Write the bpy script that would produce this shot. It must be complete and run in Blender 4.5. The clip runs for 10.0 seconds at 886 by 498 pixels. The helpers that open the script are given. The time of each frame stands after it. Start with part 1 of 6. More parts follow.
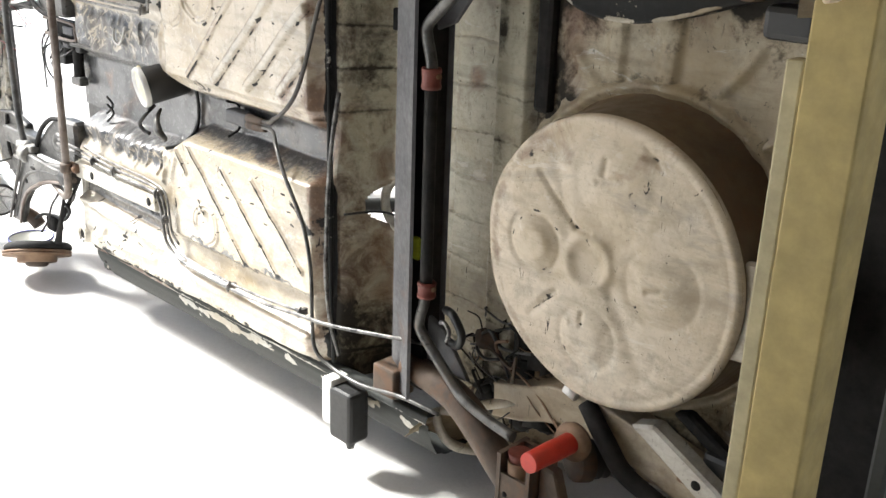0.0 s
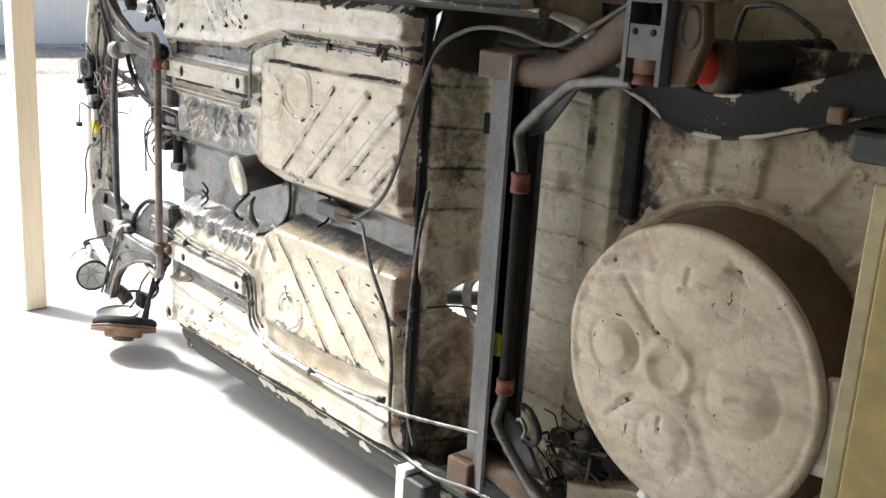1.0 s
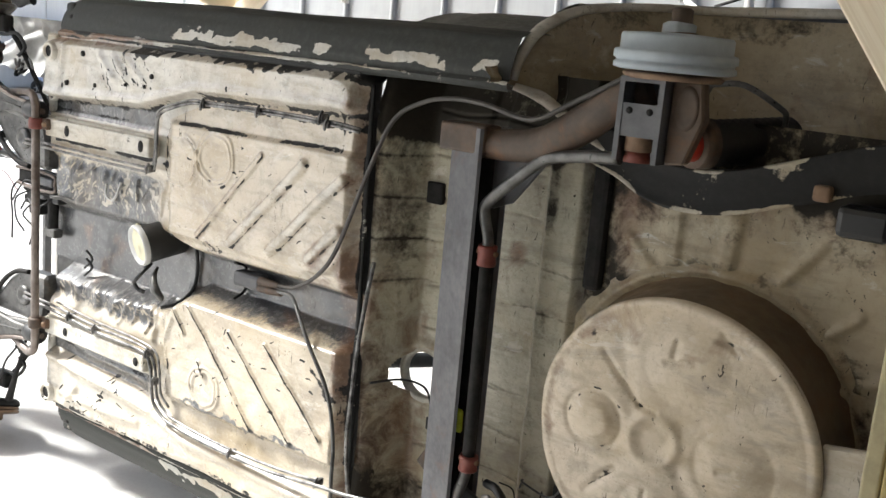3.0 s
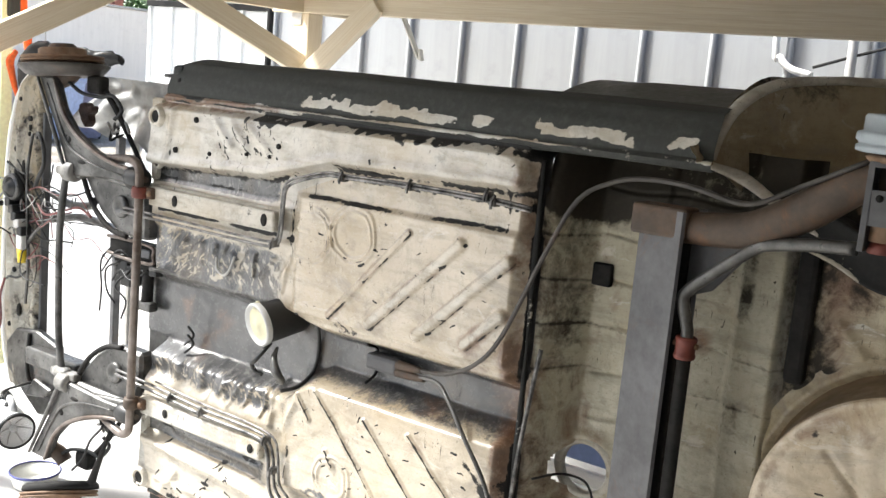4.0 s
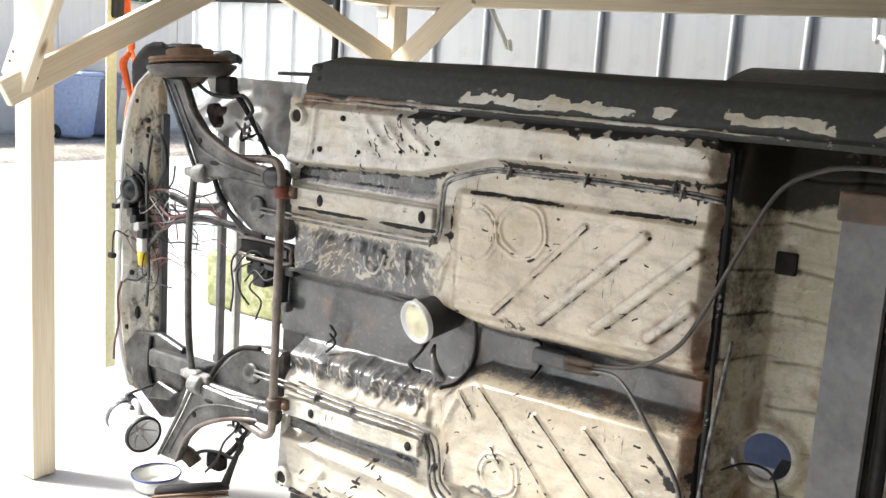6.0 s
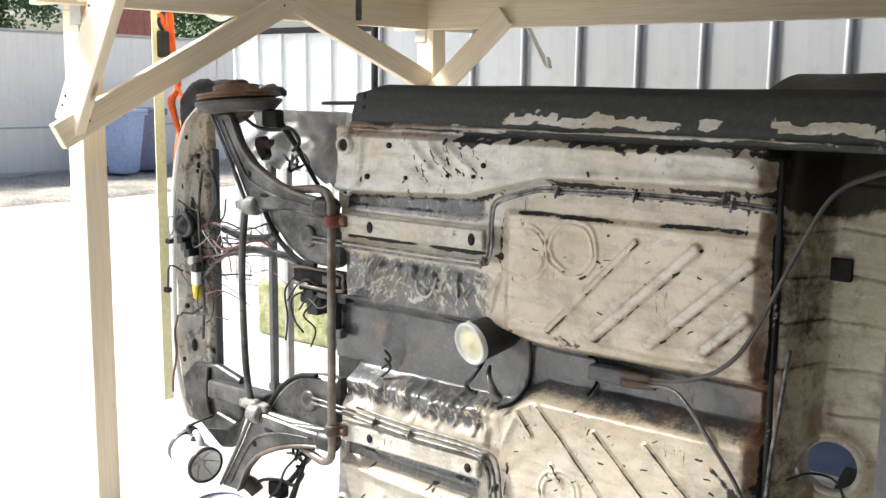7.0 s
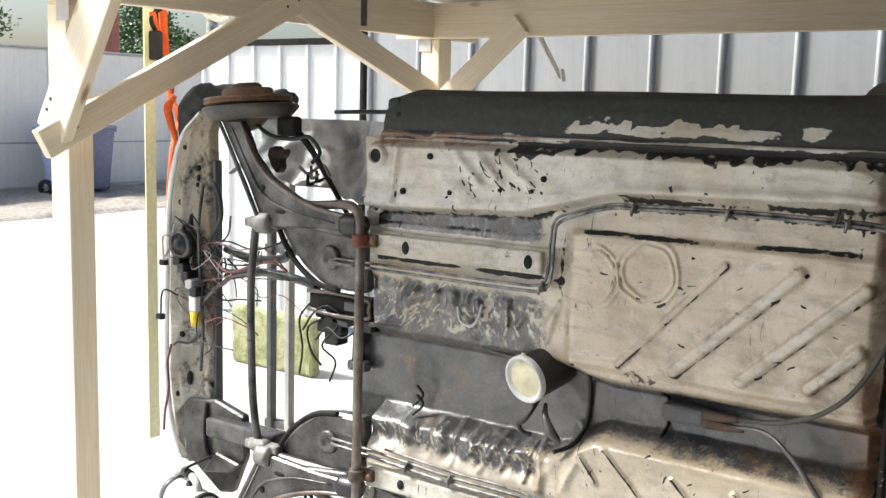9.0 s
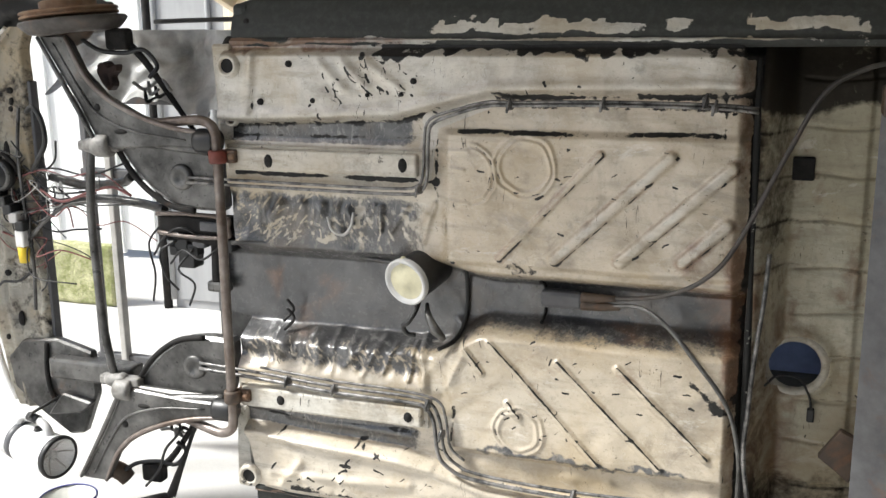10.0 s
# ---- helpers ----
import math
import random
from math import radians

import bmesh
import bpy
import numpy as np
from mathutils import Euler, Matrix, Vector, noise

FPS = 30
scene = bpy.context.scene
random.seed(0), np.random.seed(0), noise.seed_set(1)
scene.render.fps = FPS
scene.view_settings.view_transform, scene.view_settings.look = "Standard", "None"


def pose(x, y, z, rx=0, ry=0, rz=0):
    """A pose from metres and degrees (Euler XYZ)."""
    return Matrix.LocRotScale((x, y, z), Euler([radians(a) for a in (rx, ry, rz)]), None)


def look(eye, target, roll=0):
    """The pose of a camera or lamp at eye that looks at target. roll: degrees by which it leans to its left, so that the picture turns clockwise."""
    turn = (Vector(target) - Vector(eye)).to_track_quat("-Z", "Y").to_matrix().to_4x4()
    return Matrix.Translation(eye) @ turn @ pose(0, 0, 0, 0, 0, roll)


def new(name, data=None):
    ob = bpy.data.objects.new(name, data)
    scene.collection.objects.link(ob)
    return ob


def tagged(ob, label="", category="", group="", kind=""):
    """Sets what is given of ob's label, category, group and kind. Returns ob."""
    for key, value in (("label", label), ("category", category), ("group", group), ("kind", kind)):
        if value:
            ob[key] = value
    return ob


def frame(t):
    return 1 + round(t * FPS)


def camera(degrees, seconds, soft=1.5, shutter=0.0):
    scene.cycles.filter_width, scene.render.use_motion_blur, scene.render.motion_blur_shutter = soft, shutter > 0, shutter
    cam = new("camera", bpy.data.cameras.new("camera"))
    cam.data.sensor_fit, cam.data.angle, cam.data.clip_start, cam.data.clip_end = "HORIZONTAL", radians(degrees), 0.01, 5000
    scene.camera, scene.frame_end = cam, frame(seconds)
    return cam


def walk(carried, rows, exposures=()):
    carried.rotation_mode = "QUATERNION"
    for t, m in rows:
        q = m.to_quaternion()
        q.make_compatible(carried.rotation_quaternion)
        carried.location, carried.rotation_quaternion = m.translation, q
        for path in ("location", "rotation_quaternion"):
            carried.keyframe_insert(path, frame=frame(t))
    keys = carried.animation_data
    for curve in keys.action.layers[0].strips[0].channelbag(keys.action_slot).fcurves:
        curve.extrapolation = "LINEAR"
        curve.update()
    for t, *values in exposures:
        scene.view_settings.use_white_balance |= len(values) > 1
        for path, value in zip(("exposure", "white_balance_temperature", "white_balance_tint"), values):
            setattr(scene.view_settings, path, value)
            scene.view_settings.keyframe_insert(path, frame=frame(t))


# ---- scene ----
cam = camera(47.4, 10.0, soft=1.5)
PATH = [
    (0, (0.049, -1.453, 1.432), (-1.256, -0.101, 0.747), 2.0),
    (0.5, (0.052, -1.501, 1.456), (-1.345, -0.202, 0.855), 3.0),
    (1, (0.06, -1.528, 1.469), (-1.374, -0.236, 0.945), 3.5),
    (1.5, (0.065, -1.546, 1.486), (-1.391, -0.249, 1.042), 3.7),
    (2, (0.041, -1.556, 1.494), (-1.389, -0.223, 1.071), 4.4),
    (2.2, (0.003, -1.594, 1.492), (-1.397, -0.232, 1.065), 5.0),
    (3.3, (-0.408, -1.757, 1.499), (-1.506, -0.132, 1.106), 4.5),
    (3.5, (-0.51, -1.778, 1.51), (-1.622, -0.157, 1.144), 3.9),
    (4, (-0.718, -1.842, 1.521), (-1.849, -0.226, 1.192), 5.2),
    (4.5, (-0.92, -1.944, 1.526), (-2.007, -0.319, 1.104), 2.2),
    (5, (-1.026, -2.022, 1.514), (-2.122, -0.393, 1.133), 3.2),
    (5.2, (-1.052, -2.046, 1.507), (-2.152, -0.413, 1.156), 3.8),
    (6.3, (-1.07, -2.091, 1.51), (-2.202, -0.481, 1.154), 3.2),
    (6.5, (-1.067, -2.101, 1.518), (-2.217, -0.503, 1.168), 2.2),
    (7, (-1.073, -2.106, 1.521), (-2.265, -0.532, 1.199), 0.7),
    (7.5, (-1.097, -2.103, 1.516), (-2.272, -0.516, 1.196), 0.7),
    (8, (-1.158, -2.059, 1.498), (-2.297, -0.449, 1.167), 2.5),
    (8.5, (-1.316, -2.016, 1.473), (-2.475, -0.418, 1.155), -0.2),
    (9, (-1.456, -2.024, 1.469), (-2.559, -0.378, 1.195), 1.5),
    (9.5, (-1.591, -2.069, 1.47), (-2.525, -0.328, 1.163), -0.3),
    (10, (-1.711, -2.149, 1.467), (-2.365, -0.315, 1.012), -0.7),
]
walk(cam, [(t, look(eye, target, roll)) for t, eye, target, roll in PATH], exposures=[(t, stops, 6250, 7) for t, stops in ((0, 1.62), (0.5, 1.45), (2, 1.38), (3.5, 1.38), (4.5, 1.40), (6.5, 1.12), (7.5, 0.99), (8.5, 0.87), (9.3, 0.87), (10, 0.75))])

# world and sun: bright hazy day, the car stands in the shade of an added roof
world = bpy.data.worlds.new("sky")
scene.world = world
world.use_nodes = True
wn = world.node_tree
sky = wn.nodes.new("ShaderNodeTexSky")
sky.sky_type, sky.sun_disc = "NISHITA", False
SUN_TO = Vector((-0.59, -0.29, 0.755)).normalized()
sky.sun_elevation = math.asin(SUN_TO.z)
sky.sun_rotation = math.atan2(SUN_TO.x, SUN_TO.y)
sky.air_density, sky.dust_density = 1.0, 4.0
wn.links.new(sky.outputs[0], wn.nodes["Background"].inputs[0])
wn.nodes["Background"].inputs[1].default_value = 0.11
sun = new("sun", bpy.data.lights.new("sun", "SUN"))
sun.data.energy, sun.data.angle, sun.data.color = 5.0, radians(9), (1.0, 0.965, 0.92)
sun.matrix_world = look(SUN_TO * 20, (0, 0, 0))

# ---- materials ----
class Nodes:
    def __init__(self, name):
        self.mat = bpy.data.materials.new(name)
        self.mat.use_nodes = True
        self.t = self.mat.node_tree
        self.bsdf = self.t.nodes["Principled BSDF"]
        self.coord = self.t.nodes.new("ShaderNodeTexCoord").outputs["Object"]

    def put(self, socket, value):
        if isinstance(value, bpy.types.NodeSocket):
            self.t.links.new(value, socket)
        else:
            socket.default_value = value

    def scaled(self, s):
        n = self.t.nodes.new("ShaderNodeMapping")
        self.put(n.inputs[0], self.coord)
        n.inputs["Scale"].default_value = s
        return n.outputs[0]

    def noise(self, scale, detail=6, rough=0.6, at=None, distort=0.0):
        n = self.t.nodes.new("ShaderNodeTexNoise")
        self.put(n.inputs["Vector"], at or self.coord)
        n.inputs["Scale"].default_value, n.inputs["Detail"].default_value = scale, detail
        n.inputs["Roughness"].default_value, n.inputs["Distortion"].default_value = rough, distort
        return n.outputs[0]

    def cells(self, scale, at=None):
        n = self.t.nodes.new("ShaderNodeTexVoronoi")
        self.put(n.inputs["Vector"], at or self.coord)
        n.inputs["Scale"].default_value = scale
        return n.outputs["Distance"]

    def math(self, op, a, b=0.0, c=0.0):
        n = self.t.nodes.new("ShaderNodeMath")
        n.operation = op
        for s, v in zip(n.inputs, (a, b, c)):
            self.put(s, v)
        return n.outputs[0]

    def ramp(self, v, lo, hi, to0=0.0, to1=1.0):
        n = self.t.nodes.new("ShaderNodeMapRange")
        for s, x in zip(n.inputs, (v, lo, hi, to0, to1)):
            self.put(s, x)
        return n.outputs[0]

    def mix(self, f, a, b):
        n = self.t.nodes.new("ShaderNodeMix")
        n.data_type = "RGBA"
        self.put(n.inputs[0], f)
        for s, v in ((n.inputs[6], a), (n.inputs[7], b)):
            self.put(s, (*v, 1) if isinstance(v, tuple) else v)
        return n.outputs[2]

    def wear(self):
        a = self.t.nodes.new("ShaderNodeAttribute")
        a.attribute_name = "wear"
        s = self.t.nodes.new("ShaderNodeSeparateColor")
        self.put(s.inputs[0], a.outputs["Color"])
        return s.outputs[0], s.outputs[1], s.outputs[2], a.outputs["Alpha"]

    def chance(self):
        return self.t.nodes.new("ShaderNodeObjectInfo").outputs["Random"]

    def finish(self, color, rough=0.5, metal=0.0, height=None, bump=0.3, dist=0.004):
        self.put(self.bsdf.inputs["Base Color"], (*color, 1) if isinstance(color, tuple) else color)
        self.put(self.bsdf.inputs["Roughness"], rough)
        self.put(self.bsdf.inputs["Metallic"], metal)
        if height is not None:
            b = self.t.nodes.new("ShaderNodeBump")
            b.inputs["Strength"].default_value, b.inputs["Distance"].default_value = bump, dist
            self.put(b.inputs["Height"], height)
            self.put(self.bsdf.inputs["Normal"], b.outputs[0])
        return self.mat


def old_paint(name, base, base2, dark=(0.011, 0.0105, 0.010), bias=0.0, gloss=0.34, soft=0.0, coat=0.0):
    """Old body paint under flaking black underseal, bare steel and rust; the mesh's wear says how much of each."""
    m = Nodes(name)
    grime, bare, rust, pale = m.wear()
    big, mid, fine = m.noise(2.3, 4, 0.55), m.noise(11, 8, 0.68, distort=0.6), m.noise(60, 6, 0.7)
    run = m.noise(7, 6, 0.65, m.scaled((1.0, 1.0, 5.0)))
    spots = m.noise(70, 4, 0.62, distort=0.5)
    chips = m.cells(55)
    c = m.mix(m.ramp(big, 0.35, 0.68), base, base2)
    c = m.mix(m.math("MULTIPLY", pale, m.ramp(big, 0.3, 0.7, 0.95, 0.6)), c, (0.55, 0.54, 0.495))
    c = m.mix(m.ramp(run, 0.50, 0.68, 0, 0.6), c, tuple(0.62 * v for v in base2))
    c = m.mix(m.ramp(fine, 0.48, 0.78, 0, 0.45), c, tuple(0.5 * v for v in base2))
    grunge = m.noise(6.5, 10, 0.74, distort=0.35)
    c = m.mix(m.ramp(grunge, 0.50, 0.70, 0, 0.60), c, (0.15, 0.115, 0.075))
    c = m.mix(m.ramp(m.noise(19, 9, 0.75), 0.57, 0.70, 0, 0.55), c, (0.14, 0.12, 0.09))
    c = m.mix(m.ramp(m.noise(150, 3, 0.6), 0.62, 0.72, 0, 0.40), c, (0.10, 0.085, 0.07))
    c = m.mix(m.ramp(m.noise(8.5, 8, 0.7, m.scaled((1.0, 1.0, 1.0))), 0.30, 0.40, 0.5, 0.0), c, (0.70, 0.67, 0.58))
    crisp = m.noise(30, 8, 0.74, distort=1.0)
    scuff = m.noise(16, 8, 0.72, m.scaled((1.6, 1.0, 0.7)), 1.8)
    vein = m.math("ABSOLUTE", m.math("SUBTRACT", m.noise(4.2, 5, 0.55, distort=1.2), 0.5))
    vein = m.math("MULTIPLY", m.ramp(vein, 0.004, 0.012, 1.0, 0.0), m.ramp(m.noise(6.5, 5, 0.6), 0.54, 0.64, 0.0, 0.22))
    c = m.mix(vein, c, (0.075, 0.060, 0.045))
    c = m.mix(m.ramp(m.noise(3.4, 8, 0.68, distort=0.5), 0.53, 0.68, 0, 0.50), c, (0.33, 0.235, 0.105))
    wipe = m.noise(12, 7, 0.7, m.scaled((0.5, 1.0, 1.4)), 0.9)
    c = m.mix(m.ramp(wipe, 0.60, 0.66, 0, 0.45), c, (0.66, 0.64, 0.58))
    c = m.mix(m.ramp(m.noise(1.7, 7, 0.62, distort=0.7), 0.46, 0.62, 0, 0.55), c, (0.36, 0.28, 0.165))
    c = m.mix(m.ramp(m.noise(5.2, 8, 0.70, m.scaled((0.45, 1.0, 1.5)), 1.2), 0.56, 0.66, 0, 0.55), c, (0.235, 0.205, 0.17))
    steel = m.mix(m.ramp(mid, 0.4, 0.7), (0.034, 0.034, 0.036), (0.085, 0.084, 0.084))
    steel = m.mix(m.math("MULTIPLY", m.ramp(scuff, 0.54, 0.64, 0, 0.8), m.ramp(bare, 0.80, 0.93, 1.0, 0.12)), steel, (0.22, 0.216, 0.205))
    steel = m.mix(m.ramp(crisp, 0.56, 0.64, 0, 0.7), steel, (0.016, 0.016, 0.017))
    steel = m.mix(m.ramp(m.noise(5, 5, 0.6), 0.54, 0.68, 0, 0.75), steel, (0.085, 0.062, 0.040))
    c = m.mix(m.ramp(m.math("ADD", m.math("MULTIPLY_ADD", m.noise(85, 6, 0.75, m.scaled((1.3, 1.0, 0.8)), 0.8), 0.50, m.math("MULTIPLY", crisp, 0.40)), m.math("MULTIPLY", bare, 0.9)), 0.80, 0.96), c, steel)
    redd = m.mix(m.ramp(fine, 0.35, 0.7), (0.10, 0.042, 0.018), (0.20, 0.095, 0.04))
    c = m.mix(m.ramp(m.math("ADD", mid, m.math("MULTIPLY", rust, 0.6)), 0.66, 0.9, 0, 0.85), c, redd)
    v = m.math("ADD", m.math("MULTIPLY", mid, 0.62), m.math("MULTIPLY", fine, 0.38))
    v = m.math("ADD", v, m.math("MULTIPLY_ADD", grime, 0.5, bias))
    tar = m.ramp(v, 0.60 - soft, 0.645 + soft)
    nick = m.math("MULTIPLY", m.ramp(spots, 0.665, 0.69), m.ramp(m.noise(4.0, 3), 0.51, 0.62))
    scratch = m.math("MULTIPLY", m.ramp(m.noise(26, 4, 0.6, m.scaled((3.0, 1.0, 0.5)), 2.0), 0.655, 0.68), m.ramp(m.noise(5.0, 3), 0.50, 0.58))
    nick = m.math("MAXIMUM", nick, scratch)
    tar = m.math("MAXIMUM", tar, nick)
    c = m.mix(tar, c, m.mix(m.ramp(fine, 0.45, 0.7), dark, tuple(1.5 * d + 0.003 for d in dark)))
    r = m.math("ADD", m.ramp(fine, 0.3, 0.7, gloss, gloss + 0.2), m.math("MULTIPLY", tar, 0.18))
    h = m.math("ADD", m.math("MULTIPLY", tar, 0.5), m.math("MULTIPLY", fine, 0.5))
    h = m.math("ADD", h, m.ramp(chips, 0.0, 0.4, 0, 0.25))
    m.put(m.bsdf.inputs["Specular IOR Level"], m.ramp(tar, 0.0, 1.0, 0.7, 0.28))
    m.put(m.bsdf.inputs["Coat Weight"], m.math("MULTIPLY", m.ramp(tar, 0.0, 1.0, coat, 0.1 * coat), m.ramp(mid, 0.35, 0.6, 0.55, 1.0)))
    m.put(m.bsdf.inputs["Coat Roughness"], m.ramp(fine, 0.3, 0.7, 0.14, 0.34))
    m.bsdf.inputs["Coat IOR"].default_value = 1.7
    return m.finish(c, r, 0.0, h, 0.45, 0.0028)


def steel(name, a, b, rough=0.5, metal=0.5, rusty=0.0, scale=14):
    m = Nodes(name)
    n, f = m.noise(scale, 7, 0.65), m.noise(scale * 5, 5, 0.6)
    c = m.mix(m.ramp(n, 0.35, 0.68), a, b)
    c = m.mix(m.ramp(m.noise(scale * 0.6, 8, 0.7, distort=0.8), 0.62 - 0.25 * rusty, 0.75 - 0.2 * rusty, 0, min(1, 0.25 + rusty)), c, m.mix(m.ramp(f, 0.3, 0.7), (0.09, 0.038, 0.016), (0.20, 0.10, 0.045)))
    return m.finish(c, m.ramp(f, 0.3, 0.7, rough - 0.1, rough + 0.15), metal, f, 0.25, 0.002)


def plain(name, c, rough=0.5, metal=0.0, vary=0.18, scale=20):
    m = Nodes(name)
    n = m.noise(scale, 6, 0.65)
    col = m.mix(m.ramp(n, 0.3, 0.7), tuple(v * (1 - vary) for v in c), tuple(min(1, v * (1 + vary)) for v in c))
    return m.finish(col, m.ramp(m.noise(scale * 3, 4), 0.3, 0.7, max(0.05, rough - 0.08), rough + 0.1), metal, n, 0.1, 0.002)


def pine(name):
    m = Nodes(name)
    grain = m.noise(9, 8, 0.62, m.scaled((0.35, 7.0, 7.0)), 1.6)
    fine = m.noise(40, 5, 0.6, m.scaled((0.1, 6.0, 6.0)))
    knots = m.cells(5.0, m.scaled((0.55, 1.6, 1.6)))
    c = m.mix(m.ramp(grain, 0.36, 0.66), (0.80, 0.69, 0.51), (0.88, 0.79, 0.63))
    c = m.mix(m.ramp(fine, 0.42, 0.75, 0, 0.4), c, (0.50, 0.36, 0.20))
    c = m.mix(m.ramp(knots, 0.05, 0.12, 0.85, 0.0), c, (0.20, 0.10, 0.04))
    c = m.mix(m.math("MULTIPLY", m.chance(), 0.25), c, (0.70, 0.58, 0.41))
    return m.finish(c, 0.62, 0.0, m.math("ADD", grain, fine), 0.2, 0.002)


def ground_mat(name):
    m = Nodes(name)
    big, mid, fine = m.noise(0.5, 5), m.noise(6, 8, 0.65), m.noise(90, 5, 0.7)
    c = m.mix(m.ramp(big, 0.35, 0.7), (0.45, 0.44, 0.425), (0.54, 0.53, 0.505))
    c = m.mix(m.ramp(mid, 0.5, 0.8, 0, 0.4), c, (0.40, 0.39, 0.37))
    c = m.mix(m.ramp(fine, 0.45, 0.8, 0, 0.35), c, (0.33, 0.32, 0.30))
    return m.finish(c, 0.85, 0.0, m.math("ADD", mid, fine), 0.3, 0.006)


def mulch_mat(name):
    m = Nodes(name)
    c = m.mix(m.ramp(m.noise(22, 6, 0.7), 0.35, 0.65), (0.24, 0.20, 0.16), (0.52, 0.47, 0.41))
    c = m.mix(m.ramp(m.noise(1.5, 4), 0.5, 0.7, 0, 0.5), c, (0.10, 0.10, 0.055))
    return m.finish(c, 0.9, 0.0, m.noise(30, 6, 0.7), 0.8, 0.03)


def sheet_metal(name, a, b):
    m = Nodes(name)
    streak = m.noise(3, 6, 0.65, m.scaled((4.0, 4.0, 0.35)))
    c = m.mix(m.ramp(streak, 0.35, 0.7), a, b)
    c = m.mix(m.ramp(m.noise(8, 7, 0.7), 0.55, 0.8, 0, 0.35), c, tuple(0.6 * v for v in b))
    return m.finish(c, m.ramp(streak, 0.3, 0.7, 0.38, 0.52), 0.0, m.noise(1.3, 2), 0.15, 0.02)


def moss_mat(name):
    m = Nodes(name)
    c = m.mix(m.ramp(m.noise(14, 7, 0.7), 0.4, 0.62), (0.20, 0.22, 0.08), (0.44, 0.43, 0.25))
    c = m.mix(m.ramp(m.noise(50, 4), 0.5, 0.7, 0, 0.5), c, (0.30, 0.27, 0.20))
    return m.finish(c, 0.9, 0.0, m.noise(60, 5), 0.8, 0.01)


def leaf_mat(name):
    m = Nodes(name)
    g = m.t.nodes.new("ShaderNodeNewGeometry").outputs["Random Per Island"]
    c = m.mix(g, (0.025, 0.075, 0.022), (0.10, 0.19, 0.06))
    return m.finish(c, 0.5)


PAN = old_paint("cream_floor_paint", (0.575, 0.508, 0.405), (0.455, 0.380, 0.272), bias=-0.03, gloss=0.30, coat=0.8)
SEAT = old_paint("pale_green_grey_paint", (0.51, 0.485, 0.38), (0.385, 0.35, 0.25), dark=(0.024, 0.020, 0.014), bias=-0.05, gloss=0.42, soft=0.085)
TRUNK = old_paint("sand_trunk_paint", (0.43, 0.365, 0.25), (0.29, 0.23, 0.14), dark=(0.020, 0.017, 0.012), bias=-0.03, gloss=0.45, soft=0.06)
WELL = old_paint("sand_well_paint", (0.60, 0.525, 0.41), (0.50, 0.415, 0.30), dark=(0.026, 0.022, 0.018), bias=-0.14, gloss=0.36, soft=0.02)
NOSE = old_paint("grey_cream_nose_paint", (0.40, 0.385, 0.33), (0.25, 0.235, 0.195), bias=0.03, gloss=0.45, soft=0.04)
WING = steel("grey_wing_paint", (0.24, 0.238, 0.23), (0.56, 0.555, 0.54), 0.42, 0.1, 0.02, 9)
SILL = old_paint("black_sill_paint", (0.60, 0.60, 0.56), (0.48, 0.47, 0.42), dark=(0.036, 0.038, 0.035), bias=0.16, gloss=0.36)
RAILTAR = old_paint("flaking_black_rail_paint", (0.42, 0.38, 0.30), (0.33, 0.29, 0.21), dark=(0.013, 0.013, 0.0125), bias=0.235, gloss=0.4)
SHIELD = steel("dark_brown_shield_paint", (0.035, 0.031, 0.028), (0.085, 0.075, 0.068), 0.5, 0.1, 0.15)
PRIMER = plain("dark_grey_primer", (0.06, 0.063, 0.06), 0.45)
# underseal black; also stands for the dark inside holes and hollows
TAR = steel("black_underseal_and_hollows", (0.008, 0.008, 0.008), (0.024, 0.022, 0.020), 0.74, 0.0, 0.05)
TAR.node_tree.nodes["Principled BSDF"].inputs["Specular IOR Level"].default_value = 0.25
GREYSTEEL = steel("grey_painted_steel", (0.075, 0.075, 0.08), (0.13, 0.13, 0.135), 0.5, 0.1, 0.18)
ARM = steel("worn_dark_steel", (0.038, 0.037, 0.035), (0.165, 0.162, 0.155), 0.34, 0.45, 0.14)
BOOT = steel("pale_grey_joint_boot", (0.12, 0.115, 0.105), (0.30, 0.29, 0.27), 0.5, 0.0, 0.08, 30)
BROWN = steel("rusty_brown_steel", (0.056, 0.041, 0.031), (0.11, 0.076, 0.052), 0.6, 0.1, 0.45)
CASTRED = steel("red_brown_casting", (0.030, 0.018, 0.015), (0.062, 0.034, 0.027), 0.65, 0.1, 0.2, 40)
RUST = steel("rusted_iron", (0.14, 0.085, 0.052), (0.26, 0.17, 0.105), 0.68, 0.05, 0.5)
ROD = steel("grimy_steel_tube", (0.10, 0.075, 0.06), (0.25, 0.22, 0.20), 0.38, 0.55, 0.12)
LINE = steel("brake_line_steel", (0.035, 0.035, 0.035), (0.30, 0.29, 0.28), 0.34, 0.6, 0.0, 30)
DRUM = plain("pale_blue_grey_drum_paint", (0.33, 0.37, 0.40), 0.5, 0.0, 0.12)
RUBBER = plain("black_rubber", (0.014, 0.014, 0.014), 0.40)
BLACK = plain("black_plastic", (0.014, 0.014, 0.014), 0.5)
RED = plain("red_paint", (0.50, 0.035, 0.02), 0.4)
REDBUSH = plain("dull_red_bush", (0.13, 0.028, 0.018), 0.55, 0.0, 0.4)
CREAM = plain("cream_plastic_cap", (0.56, 0.53, 0.37), 0.45, 0.0, 0.14, 40)
BLUEROOF = plain("blue_roof_paint", (0.16, 0.22, 0.42), 0.4)
WHITE = plain("white_plastic", (0.78, 0.77, 0.74), 0.45, 0.0, 0.05)
